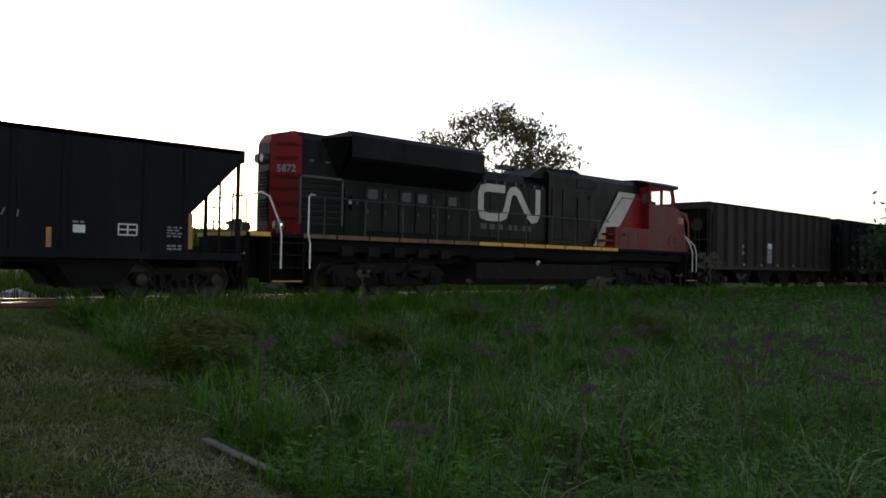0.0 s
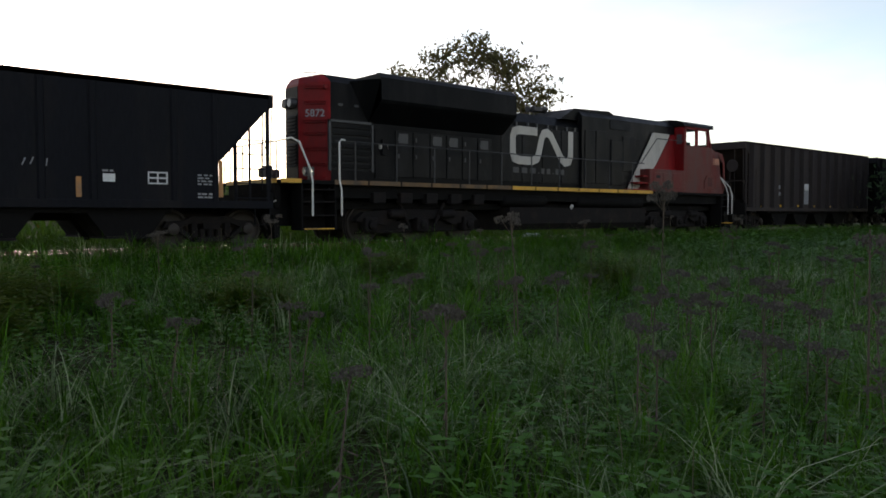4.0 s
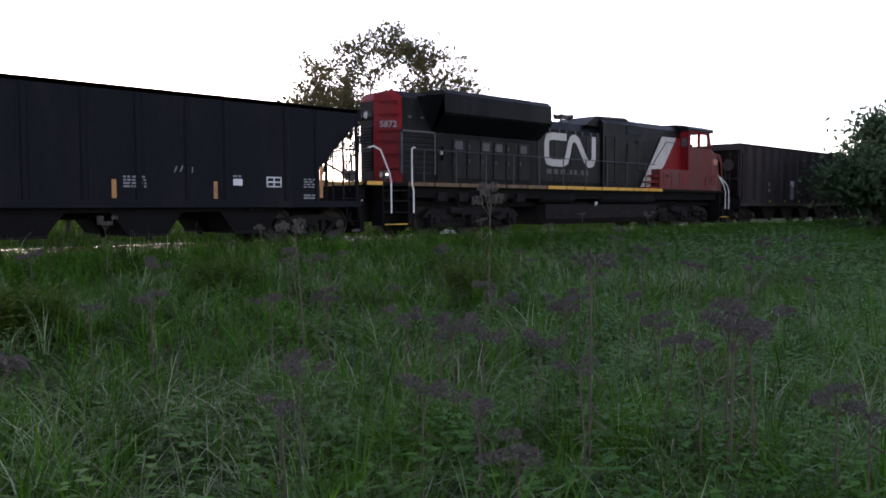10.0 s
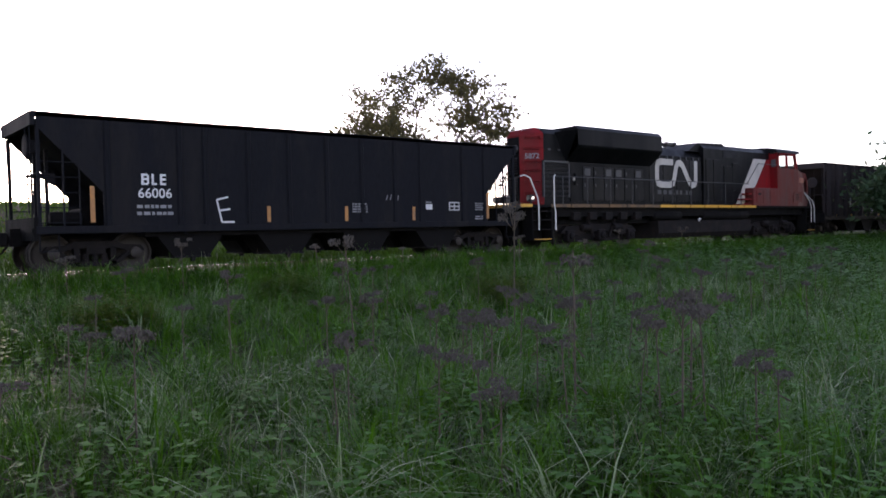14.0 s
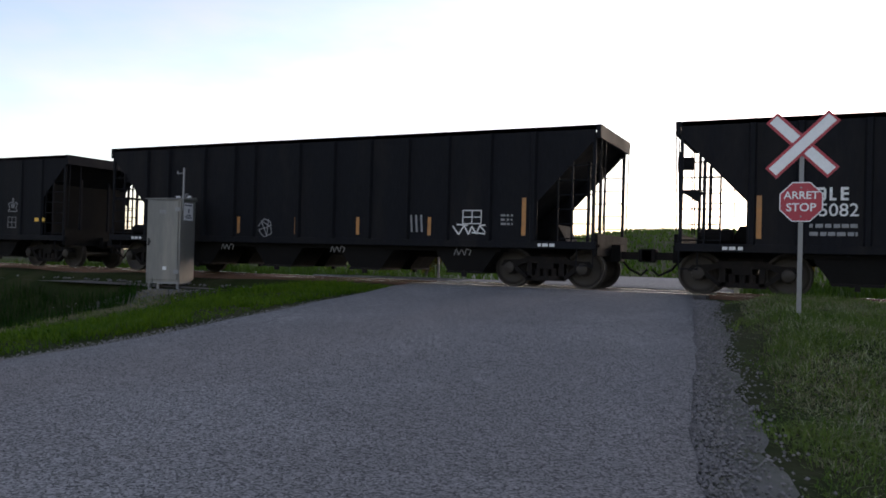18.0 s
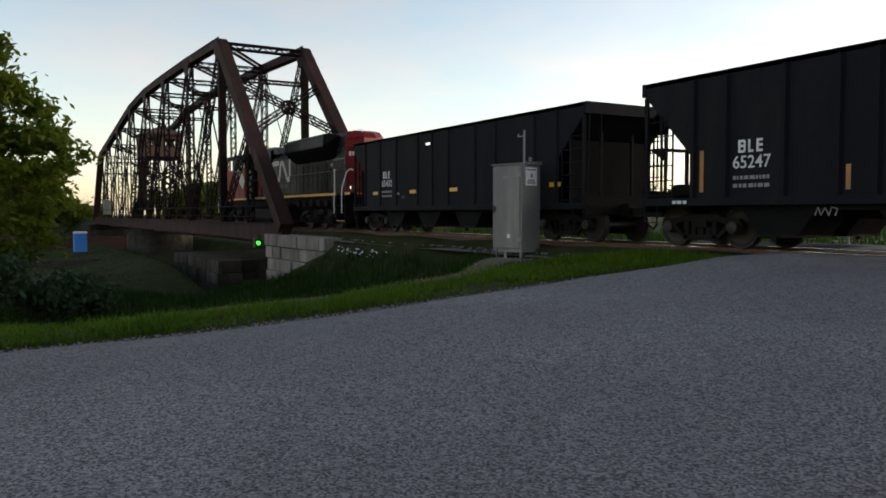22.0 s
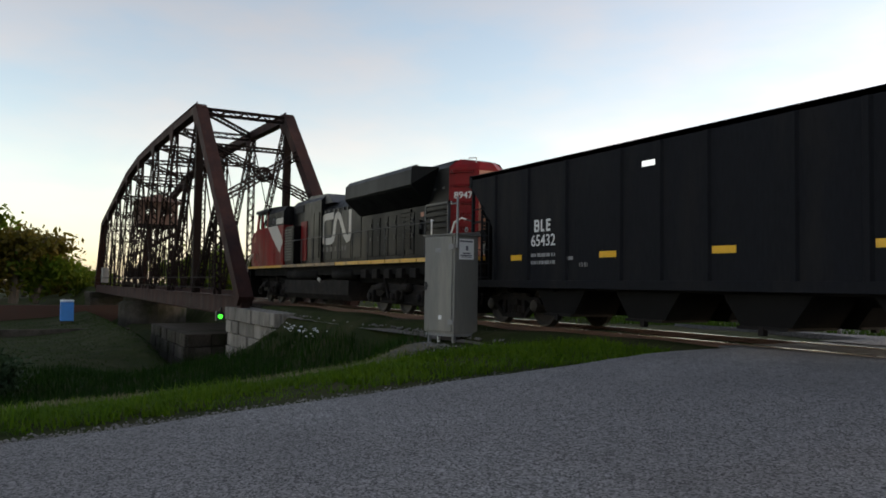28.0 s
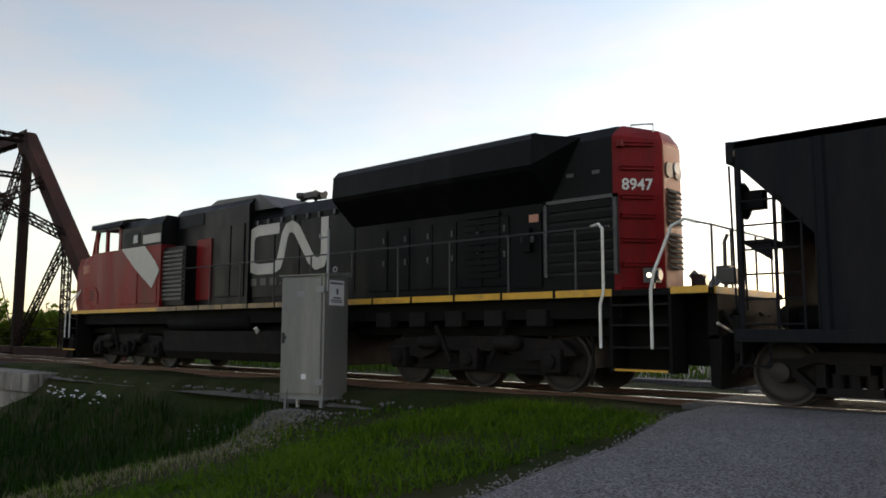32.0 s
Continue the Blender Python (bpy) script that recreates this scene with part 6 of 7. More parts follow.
crossing_sign(20.35, -6.71, 0.0, 1.57, 2.36, -1)
crossing_sign(9.1, 5.0, -0.1, 1.0, 1.95, -1, False)

case = thing("signal_case", "grey aluminium signal case on short legs with a mast", "electrical cabinet", pose(4.455, -2.43, -0.38, 0, 0, 12.7) @ Matrix.Diagonal((1.08, 1.08, 1.18, 1.0)))
W2, D2 = 0.47, 0.34
body = part("body", Mesh().soft(-W2, W2, -D2, D2, 0.14, 2.05, 0.012), CASE, case)
part("roof", Mesh().add([(-W2 - 0.04, -D2 - 0.05, 2.05), (W2 + 0.04, -D2 - 0.05, 2.05), (W2 + 0.04, D2 + 0.03, 2.05), (-W2 - 0.04, D2 + 0.03, 2.05), (-W2 - 0.04, -D2 - 0.05, 2.07), (W2 + 0.04, -D2 - 0.05, 2.07), (W2 + 0.03, D2, 2.13), (-W2 - 0.03, D2, 2.13)],
                      [(3, 2, 1, 0), (4, 5, 6, 7), (0, 1, 5, 4), (1, 2, 6, 5), (2, 3, 7, 6), (3, 0, 4, 7)]), CASE, case)
door = part("door", Mesh().soft(-W2 + 0.02, W2 - 0.05, -D2 - 0.035, -D2 + 0.002, 0.19, 2.02, 0.012), CASE, case)
part("door_handle", Mesh().box(-W2 + 0.07, -W2 + 0.1, -D2 - 0.075, -D2 - 0.03, 0.98, 1.14).box(-W2 + 0.065, -W2 + 0.13, -D2 - 0.065, -D2 - 0.03, 1.05, 1.09), RAILDARK, door)
for z in (0.38, 1.82):
    part("hinge", Mesh().soft(W2 - 0.14, W2 + 0.02, -D2 - 0.055, -D2 - 0.03, z - 0.05, z + 0.05, 0.01), GALV, door)
part("notice", Mesh().box(-0.1, 0.08, -D2 - 0.04, -D2 - 0.035, 1.72, 1.8), FADED, door)
part("label_plate", Mesh().box(0.02, 0.12, -D2 - 0.04, -D2 - 0.035, 0.42, 0.5), SIGN_WHITE, door)
for x in (-W2 + 0.08, W2 - 0.08):
    for y in (-D2 + 0.07, D2 - 0.07):
        part("leg", Mesh().beam((x, y, -0.12), (x, y, 0.15), 0.06, 0.06), GALV, case)
part("base_frame", Mesh().box(-W2, W2, -D2, -D2 + 0.05, 0.1, 0.15).box(-W2, W2, D2 - 0.05, D2, 0.1, 0.15).box(W2 - 0.05, W2, -D2, D2, 0.1, 0.15).box(-W2, -W2 + 0.05, -D2, D2, 0.1, 0.15), GALV, case)
sg2 = part("sign_plate", Mesh().box(W2 + 0.004, W2 + 0.01, -D2 + 0.12, D2 - 0.14, 1.58, 1.98), SIGN_WHITE, case, "white notice with small writing")
nt = Mesh()
for z, h, a, b in ((1.93, 0.03, -0.2, 0.16), (1.8, 0.09, -0.03, 0.03), (1.7, 0.025, -0.12, 0.1), (1.66, 0.02, -0.18, 0.14), (1.63, 0.015, -0.17, 0.13)):
    nt.box(W2 + 0.01, W2 + 0.013, a, b, z - h / 2, z + h / 2)
part("writing", nt, INK, sg2)
mast = part("mast", Mesh().tube([(W2 + 0.03, -D2 + 0.04, 1.8), (W2 + 0.03, -D2 + 0.04, 2.78)], 0.025, 10), GALV, case)
part("mast_arm", Mesh().tube([(W2 + 0.03, -D2 + 0.04, 2.66), (W2 - 0.12, -D2, 2.64)], 0.014, 6).tube([(W2 - 0.12, -D2, 2.64), (W2 - 0.12, -D2, 2.7)], 0.02, 6), GALV, mast)
lift = Mesh()
for k in range(10):
    a, b = k * math.pi / 5, (k + 1) * math.pi / 5
    lift.beam((W2 - 0.12 + 0.04 * math.cos(a), 0.1, 2.17 + 0.04 * math.sin(a)), (W2 - 0.12 + 0.04 * math.cos(b), 0.1, 2.17 + 0.04 * math.sin(b)), 0.018, 0.018, (0, 1, 0))
part("lifting_eye", lift, GALV, case)
part("conduit", Mesh().tube([(-W2 + 0.2, -0.1, 0.14), (-W2 + 0.2, -0.1, -0.2)], 0.035, 8), SIGN_WHITE, case)

wc = thing("portable_toilet", "blue plastic portable toilet with pale roof on the lawn", "portable toilet", pose(-52.2, -7.5, -2.62))
part("cabin", Mesh().soft(-0.5, 0.5, -0.5, 0.5, 0.05, 1.62, 0.04), BLUE, wc)
part("roof", Mesh().soft(-0.53, 0.53, -0.53, 0.53, 1.62, 1.8, 0.08), BLUE_ROOF, wc)
part("door", Mesh().soft(-0.36, 0.36, -0.52, -0.49, 0.15, 1.55, 0.015), BLUE, wc)
part("skid", Mesh().box(-0.6, 0.6, -0.5, -0.4, -0.1, 0.06).box(-0.6, 0.6, 0.4, 0.5, -0.1, 0.06), DARK, wc)
mk = thing("switch_marker", "small white marker on a short post beside the track", "marker")
part("post", Mesh().tube([(1.47, 4.86, -0.6), (1.47, 4.86, -0.08)], 0.03, 8), GALV, mk)
part("target", Mesh().prism([(1.33, -0.08), (1.61, -0.08), (1.53, -0.24), (1.41, -0.24)], 4.82, 4.84, "y"), SIGN_WHITE, mk)
part("base", Mesh().soft(1.33, 1.61, 4.74, 4.98, -0.6, -0.45, 0.02), GALV, mk)


def crumpled(name, x, y, z, s, mat, label, cat, seed):
    rs = random.Random(seed)
    bm = bmesh.new()
    bmesh.ops.create_icosphere(bm, subdivisions=3, radius=1.0)
    for v in bm.verts:
        k = 1 + 0.35 * noise.noise(v.co * 1.7 + Vector((seed, 0, 0))) + 0.12 * noise.noise(v.co * 5)
        v.co = Vector((x + v.co.x * s[0] * k, y + v.co.y * s[1] * k, z + max(v.co.z, -0.4) * s[2] * k))
    m = Mesh().add([v.co for v in bm.verts], [[v.index for v in f.verts] for f in bm.faces])
    bm.free()
    return solid(name, m, mat, label, cat)


crumpled("white_bag", 24.5, 3.2, -0.08, (0.42, 0.25, 0.18), BAG, "crumpled white sack lying beside the track", "sack", 1)
crumpled("white_bag", 45.0, 2.9, -0.05, (0.5, 0.25, 0.12), BAG, "pale litter lying beside the track", "litter", 2)
brd = solid("broken_board", Mesh().beam((22.32, -11.7, ground_z(22.32, -11.7) + 0.05), (22.42, -12.8, ground_z(22.42, -12.8) + 0.05), 0.07, 0.02), material("old_board", (0.22, 0.2, 0.18), 0.9, var=0.3, scale=6), "broken grey board lying at the edge of the grass", "board")
wl = thing("canal_wall", "low dark retaining wall beyond the lawn", "wall", kind="structure")
part("wall", Mesh().box(-66.5, -66.0, -70, 1.0, -3.6, -1.68), material("rust_wall", (0.06, 0.03, 0.022), 0.85, var=0.35, scale=1.0, bump=0.3), wl)
kerb = thing("lawn_kerb", "low dark stone kerb across the lawn", "kerb", kind="structure")
part("kerb_stone", Mesh().soft(-41.3, -40.9, -34, -3.9, -3.4, -2.6, 0.03), STONE_OLD, kerb)

# ---------------------------------------------------------------- plants
def blades(name, pts, hgt, wid, mat, label, seed, bend=0.45, seg=3, category="grass", tuft=1):
    """Grass as one body: tapering, arching blades at the points given, or fanning out in tufts about them."""
    rs = np.random.RandomState(seed)
    P = np.repeat(np.array(pts, float), tuft, 0)
    n = len(P)
    az = rs.uniform(0, 2 * np.pi, n)
    h = hgt * rs.uniform(0.55, 1.3, n)
    if tuft > 1:
        h *= np.repeat(rs.uniform(0.65, 1.35, len(pts)) * np.array([1 + 0.8 * noise.noise((p[0] * 0.9, p[1] * 0.9, seed)) for p in pts]), tuft)
        P[:, 0] += 0.07 * np.cos(az) * rs.uniform(0, 1, n)
        P[:, 1] += 0.07 * np.sin(az) * rs.uniform(0, 1, n)
        az += np.repeat(rs.normal(0, 0.9, len(pts)), tuft) * 0.5 + rs.normal(0, 0.5, n)
    w = wid * rs.uniform(0.6, 1.35, n)
    b = bend * rs.uniform(0.15, 1.6, n)
    d = np.stack([np.cos(az), np.sin(az), 0 * az], 1)
    s = np.stack([-np.sin(az), np.cos(az), 0 * az], 1)
    rows = []
    for k in range(seg + 1):
        t = k / seg
        c = P + d * (b * h * t ** 2)[:, None] + np.array([0, 0, 1.0]) * (h * (t - 0.35 * np.minimum(b, 1.3) * t ** 2.5))[:, None]
        if k < seg:
            half = (w * (1 - t ** 1.6) * 0.5)[:, None]
            rows += [c - s * half, c + s * half]
        else:
            rows += [c]
    V = np.stack(rows, 1).reshape(-1, 3)
    m = 2 * seg + 1
    base = np.arange(n)[:, None] * m
    quads = np.concatenate([base + np.array([[2 * k, 2 * k + 1, 2 * k + 3, 2 * k + 2]]) for k in range(seg - 1)], 0) if seg > 1 else np.zeros((0, 4), int)
    tris = base + np.array([[2 * seg - 2, 2 * seg - 1, 2 * seg]])
    me = bpy.data.meshes.new(name)
    me.vertices.add(len(V))
    me.vertices.foreach_set("co", V.astype(np.float32).ravel())
    loops = np.concatenate([quads.ravel(), tris.ravel()])
    me.loops.add(len(loops))
    me.loops.foreach_set("vertex_index", loops.astype(np.int32))
    starts = np.concatenate([np.arange(len(quads)) * 4, len(quads) * 4 + np.arange(len(tris)) * 3])
    me.polygons.add(len(starts))
    me.polygons.foreach_set("loop_start", starts.astype(np.int32))
    me.polygons.foreach_set("use_smooth", [True] * len(starts))
    me.update(calc_edges=True)
    me.validate()
    me.materials.append(mat)
    return tagged(part(name, me, mat, None), label, category, kind="stuff")


def scatter(n, x0, x1, y0, y1, seed, keep=lambda x, y, r: True, sink=0.02):
    rs = np.random.RandomState(seed)
    out = []
    for x, y, r in zip(rs.uniform(x0, x1, n), rs.uniform(y0, y1, n), rs.uniform(0, 1, n)):
        if keep(x, y, r):
            out.append((x, y, ground_z(x, y) - sink))
    return out


def patchy(x, y, s=0.45, k=0.0):
    return noise.noise((x * s, y * s, 7.0 + k))


def field(x, y):
    """The uncut field east of the mown verge."""
    edge = 22.3 + 0.35 * noise.noise((y * 0.5, 0, 5)) + 0.8 * smooth(-13, -8.5, y) + 0.8 * smooth(-8, -3, y)
    return x > edge and y < -2.3


# tall field grass, densest about the stretch where the field is looked over
MID = (25.0, -18.2)
near = lambda x, y: math.hypot((x - MID[0]) * 0.8, y - MID[1])
dense = lambda x, y: 1.0 if near(x, y) < 7 else 0.55 if near(x, y) < 13 else 0.35
pts = scatter(120000, 20, 46, -23, -2.3, 11, lambda x, y, r: field(x, y) and r < dense(x, y) * (0.75 + 0.5 * patchy(x, y)))
blades("field_grass", pts, 0.26, 0.02, GRASS, "tall uncut green grass in the field", 21, 1.0)
pts = scatter(14000, 20, 46, -23, -2.3, 12, lambda x, y, r: field(x, y) and r < dense(x, y) * (0.85 + 0.9 * patchy(x, y, 0.35, 3)))
blades("grass_tufts", pts, 0.5, 0.015, GRASS, "arching tufts of long green grass", 22, 1.15, 4, tuft=13)
# bright blades that stand in for the sky's highlights on the grass
pts = scatter(5600, 20, 46, -18.0, -2.3, 17, lambda x, y, r: field(x, y) and r < 0.5 + 1.2 * patchy(x, y, 0.35, 3))
blades("pale_grass", pts, 0.44, 0.012, leafy("highlight_blade", (0.14, 0.23, 0.07), (0.38, 0.45, 0.24), 0.3, 0.35, 0.9, 0.4), "arching grass blades in the field with highlights put into their colour", 27, 1.3, 4, tuft=7)
pts = scatter(60000, 40, 110, -40, -2.6, 13, lambda x, y, r: r < 0.9)
blades("far_grass", pts, 0.5, 0.03, GRASS, "tall green grass farther out in the field", 23, 0.7, 2)
pts = scatter(26000, 20.5, 75, -4.2, -2.1, 15, lambda x, y, r: field(x, y) or x > 24)
blades("trackside_grass", pts, 0.42, 0.018, GRASS, "rank grass growing along the ballast", 24, 0.6, 3)
pts = scatter(8500, 20.5, 60, -17.5, -2.5, 16, lambda x, y, r: field(x, y) and r < 0.3 + 0.9 * patchy(x, y, 0.5, 9))
blades("dry_stalks", pts, 0.72, 0.006, STRAW, "dry straw stalks among the grass", 25, 0.6, 3)


def forbs(name, n, area, seed, mat, label, hgt=0.5, leaf=0.07, keep=None):
    """Leafy stems: oval leaves in a spiral, many plants in one body."""
    rs = np.random.RandomState(seed)
    V, F = [], []
    k = 0
    for _ in range(n):
        x, y = rs.uniform(area[0], area[1]), rs.uniform(area[2], area[3])
        if keep and not keep(x, y):
            continue
        z0 = ground_z(x, y)
        h = hgt * rs.uniform(0.6, 1.25)
        lx, ly = rs.normal(0, 0.07, 2)
        for i in range(9):
            t = rs.uniform(0.3, 1.0)
            a = rs.uniform(0, 6.28)
            c = np.array([x + lx * t, y + ly * t, z0 + h * t])
            L, w = leaf * rs.uniform(0.8, 1.5) * (1.25 - 0.5 * t), leaf * 0.32
            o = np.array([math.cos(a), math.sin(a), 0.25 - 0.4 * (1 - t)])
            s = np.array([-math.sin(a), math.cos(a), 0.1])
            V += [c, c + o * L * 0.5 + s * w, c + o * L + np.array([0, 0, -0.015]), c + o * L * 0.5 - s * w]
            F.append((k, k + 1, k + 2, k + 3))
            k += 4
    return tagged(part(name, raw(name, [tuple(v) for v in V], F, mat, True), mat, None), label, "plants", kind="stuff")


forbs("leafy_weeds", 5200, (21, 44, -20, -3), 31, leafy("forb_leaf", (0.02, 0.09, 0.005), (0.07, 0.22, 0.012), 0.35, 0.5, 0.4), "leafy green weeds standing in the grass", 0.5, 0.09,
      lambda x, y: field(x, y) and patchy(x, y, 0.3, 5) > -0.05)
forbs("leafy_weeds_far", 5000, (40, 75, -14, -3), 32, leafy("forb_leaf_far", (0.02, 0.09, 0.005), (0.07, 0.2, 0.012), 0.35, 0.5, 0.4), "leafy green weeds farther out", 0.5, 0.16)

for x, y, h, sd in ((24.1, -7.8, 0.75, 1), (23.6, -9.0, 0.6, 2), (24.9, -6.8, 0.6, 3), (30.5, -6.8, 0.6, 5), (27.0, -8.2, 0.55, 6), (34.0, -9.0, 0.65, 7)):
    forbs("weed_clump", 260, (x - 0.55, x + 0.55, y - 0.45, y + 0.45), 330 + sd, LEAF, "dense clump of leafy green weeds in the grass", h, 0.08)

# mown verge east of the road, bank west of it, lawns
pts = scatter(84000, 18.9, 25.0, -22, -1.9, 41, lambda x, y, r: not field(x, y) and x > road_edge(y) + 0.6 + 0.3 * patchy(0, y, 0.8) and r < 0.62 + 0.5 * patchy(x, y, 0.9) - 0.3 * smooth(19.5, 18.9, x))
blades("verge_grass", pts, 0.085, 0.012, VERGE, "short mown grass of the verge", 42, 1.1, 2, tuft=3)
pts = scatter(80000, 19.2, 24.6, -20, -2.2, 43, lambda x, y, r: not field(x, y) and x > road_edge(y) + 0.75 and patchy(x, y, 0.55, 2) + 0.3 * patchy(x, y, 2.2, 4) > -0.05)
blades("verge_straw", pts, 0.085, 0.008, STRAW, "dry cut stems lying on the verge", 44, 1.6, 2)
pts = scatter(56000, 19.0, 25.0, -21, -2.2, 63, lambda x, y, r: not field(x, y) and x > road_edge(y) + 0.8 and r < 0.55 + 0.7 * patchy(x, y, 0.7, 6) + 0.5 * patchy(x, y, 2.0, 8))
blades("cut_grass", pts, 0.11, 0.009, leafy("clipping", (0.2, 0.22, 0.1), (0.4, 0.42, 0.26), 0.3, 0.7, 1.5), "pale grass clippings lying on the verge", 64, 1.9, 2)
pts = scatter(80000, 2, 12.0, -24, -1.9, 45, lambda x, y, r: crest_x(y) - 0.5 < x < road_west(y) - 0.12 + 0.22 * patchy(0, y, 0.7, 2) and y < -2.3 + 0.4 * patchy(x, 0, 0.7) and not (x < 6.6 + 0.8 * patchy(x, y, 0.9, 3) and y > -4.6) and r < (0.25 + 0.75 * smooth(7.6, 9.4, x)) * (0.8 + 0.6 * patchy(x, y, 0.8)) - 0.7 * smooth(1.6, 0.2, math.hypot((x - 2.2) * 0.45, y + 4.2)))
blades("bank_grass", pts, 0.13, 0.02, GRASS_SHORT, "bright mown grass on the bank beside the road", 46, 0.9, 2, tuft=2)
pts = scatter(42000, 2.5, 9.0, -22, -3.6, 61, lambda x, y, r: abs(x - crest_x(y) + 0.1) < 0.75 * (0.5 + r))
blades("crest_straw", pts, 0.13, 0.013, STRAW, "pale dry grass along the crest of the bank", 62, 1.0, 2)
# dark green rank grass; the hollow's self-shade is also in its colour
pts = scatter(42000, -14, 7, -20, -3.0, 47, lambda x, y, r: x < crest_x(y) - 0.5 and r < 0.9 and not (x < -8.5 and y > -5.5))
blades("bank_rushes", pts, 0.42, 0.022, leafy("rush_blade_shaded", (0.005, 0.018, 0.0015), (0.02, 0.06, 0.005), 0.4, 0.5, 0.8), "dark rank grass at the foot of the bank, shade put into its colour", 48, 0.5, 3)
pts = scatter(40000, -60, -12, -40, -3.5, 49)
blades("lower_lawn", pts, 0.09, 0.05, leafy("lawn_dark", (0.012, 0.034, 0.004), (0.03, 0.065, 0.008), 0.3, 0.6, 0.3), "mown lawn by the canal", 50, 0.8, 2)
pts = scatter(26000, -12, 60, 2.4, 9, 51, lambda x, y, r: not (3.5 < x < 18.8 and y < 7.5) and not (11 < x < 18.5))
blades("north_grass", pts, 0.4, 0.03, leafy("north_blade", (0.02, 0.055, 0.005), (0.07, 0.14, 0.012), 0.3, 0.6, 0.6), "grass beyond the track", 52, 0.6, 2)
pts = scatter(40000, -20, 90, 8, 90, 53, lambda x, y, r: not (10.5 < x < 18.5 and y < 26))
blades("hill_grass", pts, 0.45, 0.12, leafy("hill_blade", (0.025, 0.065, 0.006), (0.08, 0.14, 0.014), 0.3, 0.6, 0.2), "green grass on the hill behind the track", 54, 0.5, 2)


# white blossoms as small six-sided cones in one body
def white_flowers(n, seed):
    rs = np.random.RandomState(seed)
    V, F = [], []
    for k in range(n):
        x, y = rs.uniform(-6.5, -2.2), 0
        y = -3.1 - 0.35 * (x + 2.2) * 0.2 + rs.normal(0, 0.25)
        z = -0.62 + rs.uniform(-0.12, 0.1)
        s = rs.uniform(0.03, 0.075)
        b = len(V)
        for q in range(6):
            a = q * math.pi / 3
            V.append((x + s * math.cos(a), y + s * math.sin(a) * 0.8, z + rs.uniform(-0.02, 0.02)))
        V.append((x, y, z + 0.03))
        F += [(b + q, b + (q + 1) % 6, b + 6) for q in range(6)]
    return tagged(part("white_stones", raw("white_stones", V, F, SIGN_WHITE), SIGN_WHITE, None), "small white blossoms along the foot of the ballast", "flowers", kind="stuff")


white_flowers(40, 8)


# dead flower stalks, each a thing of its own
def dry_weed(seed, h, heads):
    rs = random.Random(seed)
    ob = thing("dry_weed", "dry brown flower stalk with flat withered heads", "weed", group="dry stalks in the field")
    st = Mesh()
    lean = (rs.uniform(-0.08, 0.08), rs.uniform(-0.08, 0.08))
    top = Vector((lean[0] * h, lean[1] * h, h))
    st.tube([(0, 0, 0), (top.x * 0.3, top.y * 0.3, h * 0.45), tuple(top)], 0.009, 5, 0.005)
    for k in range(6):
        t = rs.uniform(0.3, 0.8)
        a = rs.uniform(0, 6.28)
        p = top * t
        st.tube([tuple(p), (p.x + 0.08 * math.cos(a), p.y + 0.08 * math.sin(a), p.z - 0.05)], 0.003, 4, 0.006)
    tips = []
    for k in range(heads):
        a = 6.28 * k / heads + rs.uniform(-0.4, 0.4)
        r = rs.uniform(0.04, 0.16) * (0.5 + 0.5 * heads / 5)
        tip = top + Vector((r * math.cos(a), r * math.sin(a), rs.uniform(-0.06, 0.07)))
        st.tube([tuple(top * 0.86), tuple(tip)], 0.003, 4)
        tips.append(tip)
    part("stem", st, DRY, ob)
    for tip in tips:
        v, f = [], []
        for j in range(110):
            a, rr = rs.uniform(0, 6.28), 0.06 * math.sqrt(rs.uniform(0, 1))
            c = tip + Vector((rr * math.cos(a), rr * math.sin(a), 0.03 * rs.uniform(-0.7, 1) - rr * 0.25))
            s = rs.uniform(0.007, 0.014)
            b = len(v)
            for q in range(3):
                v.append((c.x + rs.uniform(-s, s), c.y + rs.uniform(-s, s), c.z + rs.uniform(-s, s)))
            v.append((c.x, c.y, c.z + s))
            f += [(b, b + 1, b + 2), (b, b + 1, b + 3), (b + 1, b + 2, b + 3)]
        part("flower_head", raw("flower_head", v, f, DRYHEAD), DRYHEAD, ob)
    return ob


kinds = [dry_weed(61, 1.0, 5), dry_weed(62, 1.0, 3), dry_weed(63, 1.0, 6), dry_weed(64, 1.0, 2)]
SPOTS = [(26.4, -7.4, 0.9), (28.06, -11.26, 1.6), (30.75, -11.5, 1.95), (29.76, -9.25, 1.0)]
SPOTS += [(25.94, -14.42, 0.94), (25.61, -14.8, 0.85), (29.09, -13.26, 0.95), (30.43, -8.68, 0.95), (26.22, -15.24, 0.9), (26.34, -15.6, 0.9), (26.02, -16.12, 0.8), (30.02, -7.88, 0.95),
          (27.23, -11.97, 0.95), (30.41, -13.84, 0.95), (29.22, -13.96, 0.95), (34.11, -14.31, 0.95), (27.92, -16.85, 0.9), (27.96, -17.01, 0.85), (27.63, -14.07, 0.95), (27.74, -13.77, 0.85)]
SPOTS += [(27.63, -14.92, 0.95), (27.2, -15.67, 0.95), (27.79, -12.1, 0.95), (25.8, -11.29, 0.95), (26.37, -11.24, 0.94), (28.34, -15.5, 0.95), (27.68, -13.39, 0.94), (27.58, -15.41, 1.64),
          (27.93, -16.22, 1.2), (27.89, -16.05, 1.1), (28.25, -16.23, 1.2), (28.67, -15.82, 1.3), (21.18, -14.71, 0.8), (23.4, -14.28, 0.9), (22.25, -11.03, 0.9), (29.16, -11.46, 0.9), (34.85, -12.08, 0.9)]
rnd = random.Random(71)
SPOTS = [(x + 1.0, y, h) for x, y, h in SPOTS]
